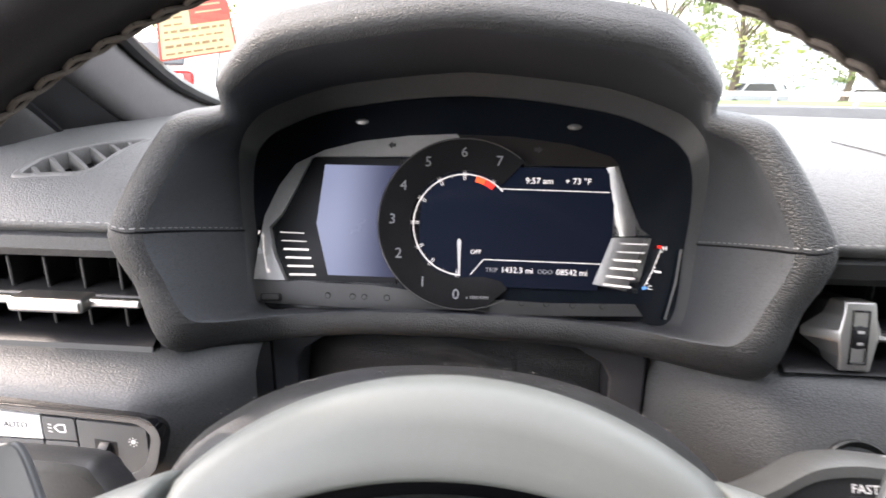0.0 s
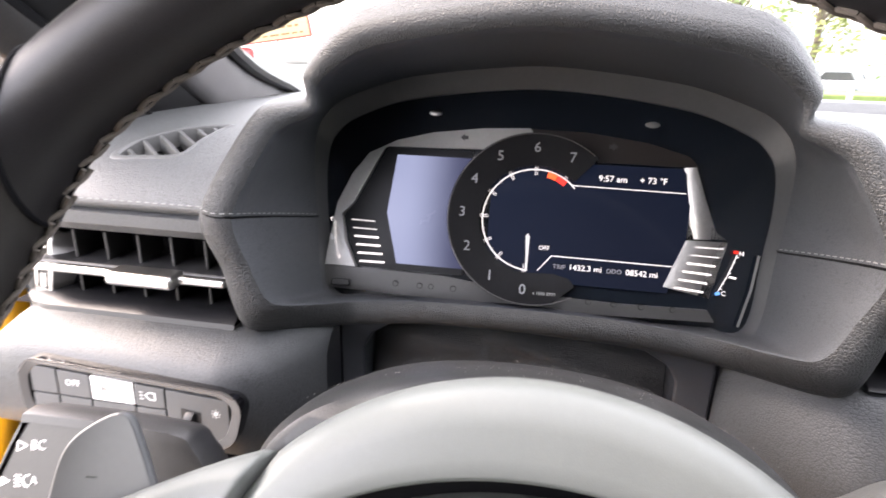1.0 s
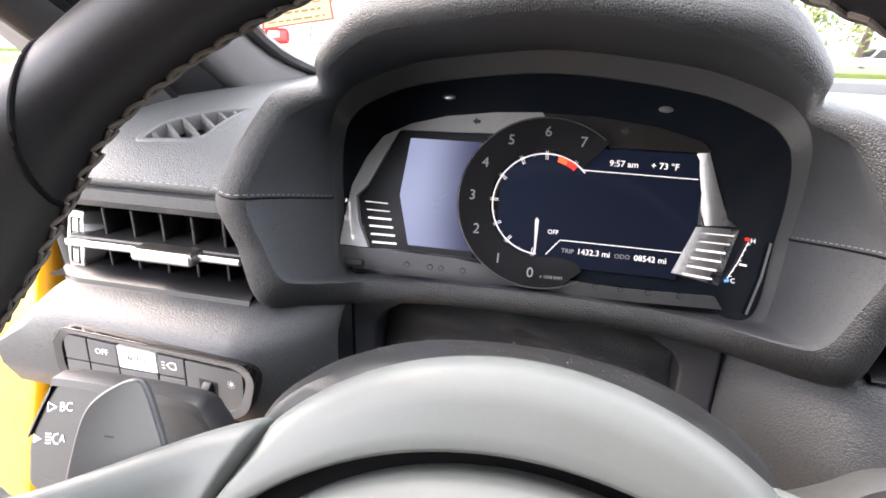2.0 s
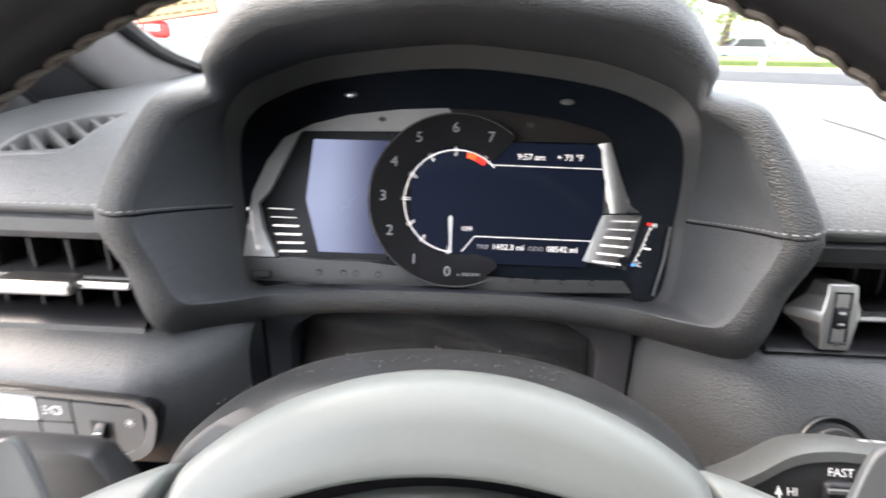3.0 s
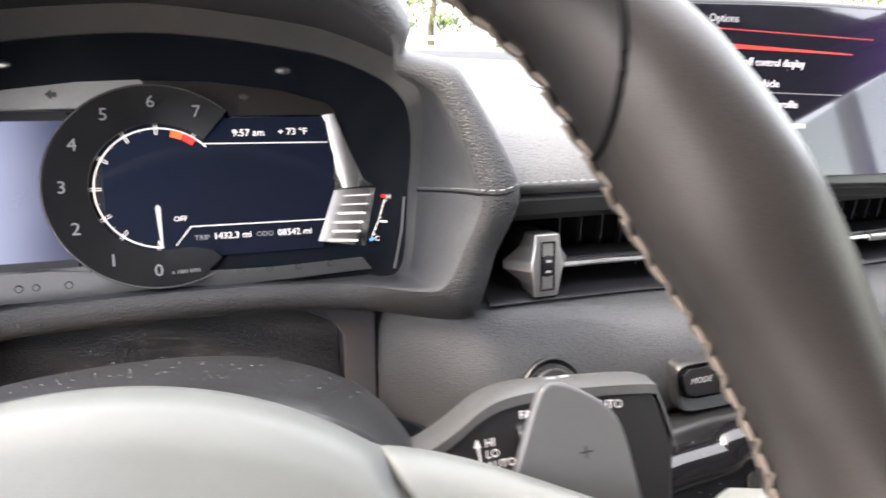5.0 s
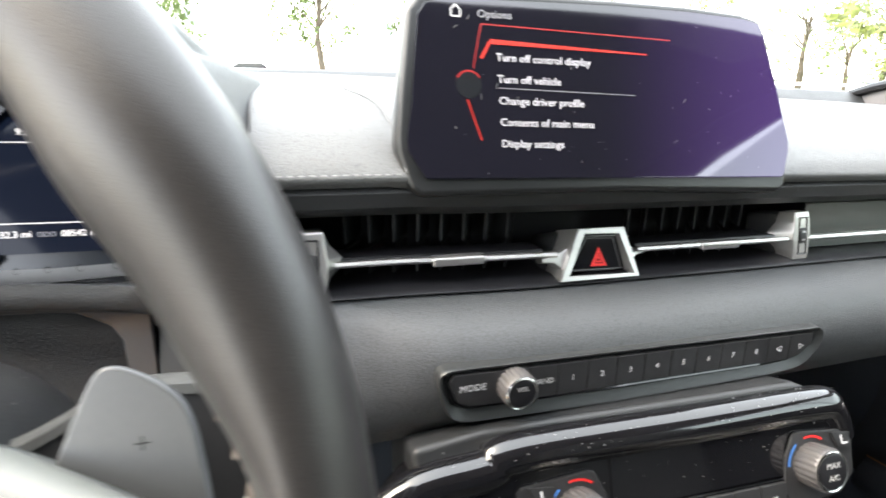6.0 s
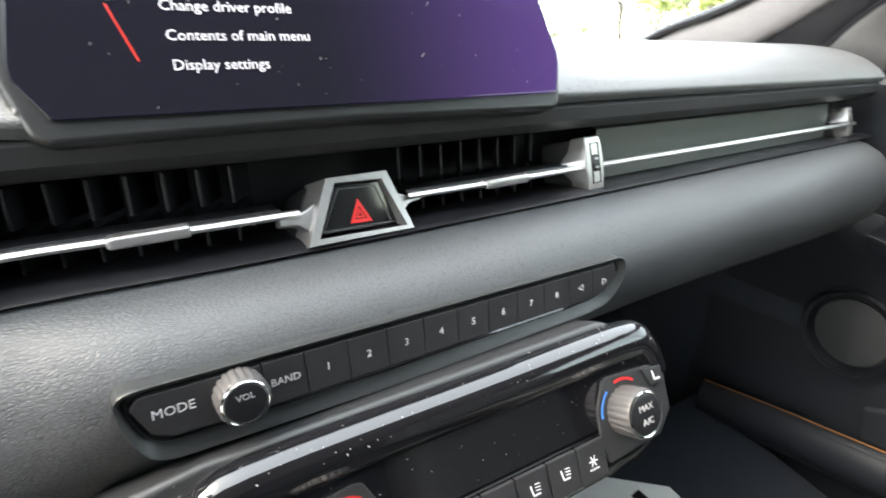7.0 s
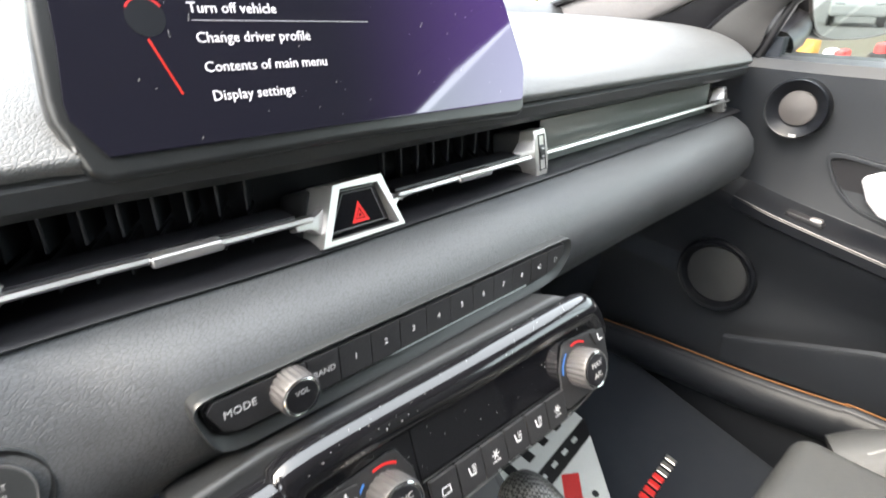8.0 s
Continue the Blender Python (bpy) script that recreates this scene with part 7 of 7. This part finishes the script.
def road_barrier(x, y0, y1, z, mat, label):
    """Moulded plastic barrier: broad foot, narrow top."""
    th = thing("road_barrier", label, "barrier", group="barriers in the car park", at=(x, (y0 + y1) / 2, 0))
    prof = [(-0.20, 0.0), (-0.20, 0.10), (-0.10, 0.24), (-0.07, z), (0.07, z), (0.10, 0.24), (0.20, 0.10), (0.20, 0.0)]
    part("body", prism(prof, y0, y1, basis((x, 0, 0), (1, 0, 0), (0, 0, 1), (0, 1, 0)), 0.02, 2), mat, th)
    part("grip_slot", box((0.16, 0.10, 0.05), Matrix.Translation((x, (y0 + y1) / 2, z - 0.08)), 0.01, 1), M_BLACK, th)


M_AMBER = plain("amber_plastic", (0.42, 0.20, 0.03), 0.5)
road_barrier(4.5, 1.28, 1.57, 0.76, M_AMBER, "amber plastic barrier in the car park")
road_barrier(4.5, 1.165, 1.225, 0.67, M_WHITE, "white plastic barrier in the car park")
road_barrier(4.5, 1.10, 1.16, 0.67, M_RED, "red plastic barrier in the car park")
road_barrier(4.5, 0.90, 0.965, 0.72, M_RED, "red plastic barrier in the car park")


def rail_fence(x0, x1, y):
    th = thing("guard_rail", "white painted rail fence along the car park", "fence", at=((x0 + x1) / 2, y, 0))
    n = int((x1 - x0) / 2.4)
    for i in range(n + 1):
        part("post", box((0.10, 0.10, 0.80), Matrix.Translation((lerp(x0, x1, i / n), y, 0.60)), 0.01), M_WHITE, th)
    part("rail", box((x1 - x0, 0.08, 0.12), Matrix.Translation(((x0 + x1) / 2, y - 0.09, 1.0)), 0.02), M_WHITE, th)


rail_fence(4, 34, 19.3)
# post added only so that the control display mirrors a dark strip
post = thing("dark_post", "dark post added outside to put a dark strip in the display's reflection", "lamp post", at=(5.6, -3.33, 0))
part("base", box((0.34, 0.34, 0.30), Matrix.Translation((5.6, -3.33, 0.15)), 0.03), M_CARGREY, post)
part("pole", tube([(5.6, -3.33, 0.25), (5.6, -3.33, 3.0), (5.6, -3.33, 5.6)], [0.11, 0.10, 0.08], 14), M_CARGREY, post)
part("post_head", box((0.8, 0.26, 0.12), Matrix.Translation((5.3, -3.33, 5.62)), 0.04), M_CARGREY, post)
sg = thing("orange_banner", "orange and white banner beyond the parked cars", "banner", at=(30.5, 37.5, 0))
part("panel", box((4.6, 0.1, 0.9), Matrix.Translation((30.5, 37.5, 1.55)), 0.02), M_WHITE, sg)
part("field", box((2.2, 0.1, 0.45), Matrix.Translation((31.2, 37.44, 1.35)), 0.01), M_SIGN, sg)
for x in (28.6, 32.4):
    part("leg", box((0.1, 0.1, 1.2), Matrix.Translation((x, 37.5, 0.6))), M_WHITE, sg)


def tree(x, y, h, r, seed, leaf, label):
    rng = random.Random(seed)
    th = thing("tree", label, "tree", group="trees round the car park", at=(x, y, 0))
    trunk = [Vector((x + 0.15 * math.sin(k * 1.3 + seed), y + 0.1 * math.cos(k + seed), h * 0.62 * k / 6)) for k in range(7)]
    bm = tube(trunk, [lerp(0.24, 0.09, k / 6) * h / 8 for k in range(7)], 9)
    for k in range(9):
        a = rng.uniform(0, 6.28); z = h * rng.uniform(0.35, 0.6)
        p = Vector((x, y, z)); q = p + Vector((math.cos(a) * r * 0.7, math.sin(a) * r * 0.7, h * rng.uniform(0.12, 0.35)))
        add(bm, tube([p, p.lerp(q, 0.5) + Vector((0, 0, 0.2)), q], [0.07 * h / 8, 0.05 * h / 8, 0.02 * h / 8], 6))
    part("trunk", bm, M_BARK, th)
    verts, faces = [], []
    for c in range(46):
        a, zz = rng.uniform(0, 6.28), rng.uniform(0, 1)
        rad = r * math.sqrt(rng.uniform(0.05, 1)) * math.sin(math.pi * (0.18 + 0.75 * zz))
        c0 = Vector((x + rad * math.cos(a), y + rad * math.sin(a), h * lerp(0.20, 1.0, zz)))
        cr = r * rng.uniform(0.16, 0.34)
        for l in range(34):
            d = Vector((rng.gauss(0, 1), rng.gauss(0, 1), rng.gauss(0, 0.7))).normalized() * cr * rng.uniform(0.3, 1)
            s = rng.uniform(0.10, 0.22) * h / 8
            u = Vector((rng.gauss(0, 1), rng.gauss(0, 1), rng.gauss(0, 1))).normalized(); v = u.orthogonal().normalized()
            p = c0 + d; n = len(verts)
            verts += [p - u * s, p + v * s * 0.5, p + u * s, p - v * s * 0.5]
            faces.append((n, n + 1, n + 2, n + 3))
    me = bpy.data.meshes.new("crown")
    me.from_pydata([tuple(p) for p in verts], [], faces)
    me.materials.append(leaf)
    ob = new("crown", me)
    ob.parent = th
    ob.matrix_parent_inverse = whole(th).inverted()


for i, (x, y, h, r) in enumerate(((10, 36, 9, 3.2), (16, 40, 11, 4), (22, 38, 9, 3.5), (29, 36, 8, 3.2), (36, 33, 9, 3.6), (34, 24, 8, 3.3), (40, 17, 9, 3.6), (42, 27, 10, 4), (-8, 42, 10, 3.5), (-20, 36, 9, 3.5), (3, 44, 10, 3.6), (38, 8, 9, 3.5), (44, 21, 7, 2.8), (34, -4, 9, 3.5), (30, -16, 9, 3.5), (48, 36, 11, 4), (33, 27, 5.5, 2.4), (40, 25, 6, 2.8), (30, 34, 5, 2.4), (46, 31, 7, 3.2), (48, 17, 7, 3), (12.5, 8.8, 7.5, 2.0), (38, 39, 6, 2.8), (44, 12, 6.5, 2.8))):
    tree(x, y, h, r, i + 3, M_LEAF2 if i % 2 else M_LEAF, "leafy green tree beyond the car park")


def office(x, y, w, h, label):
    th = thing("building", label, "building", at=(x, y, 0))
    part("wall", box((w, 10, h), Matrix.Translation((x, y, h / 2)), 0.05), plain("pale_render", (0.70, 0.68, 0.64), 0.8), th)
    part("roof_edge", box((w + 0.6, 10.6, 0.35), Matrix.Translation((x, y, h + 0.17)), 0.05), M_WHITE, th)
    n = int(w / 3.2)
    for f in range(int(h / 3.2)):
        for i in range(n):
            part("window", box((1.7, 0.08, 1.5), Matrix.Translation((x - w / 2 + (i + 0.5) * w / n, y - 5.02, 1.9 + 3.1 * f)), 0.02), M_PANE, th)


office(26, 66, 34, 9.6, "pale office building with rows of dark windows")
office(-18, 60, 26, 6.6, "pale low building with dark windows")
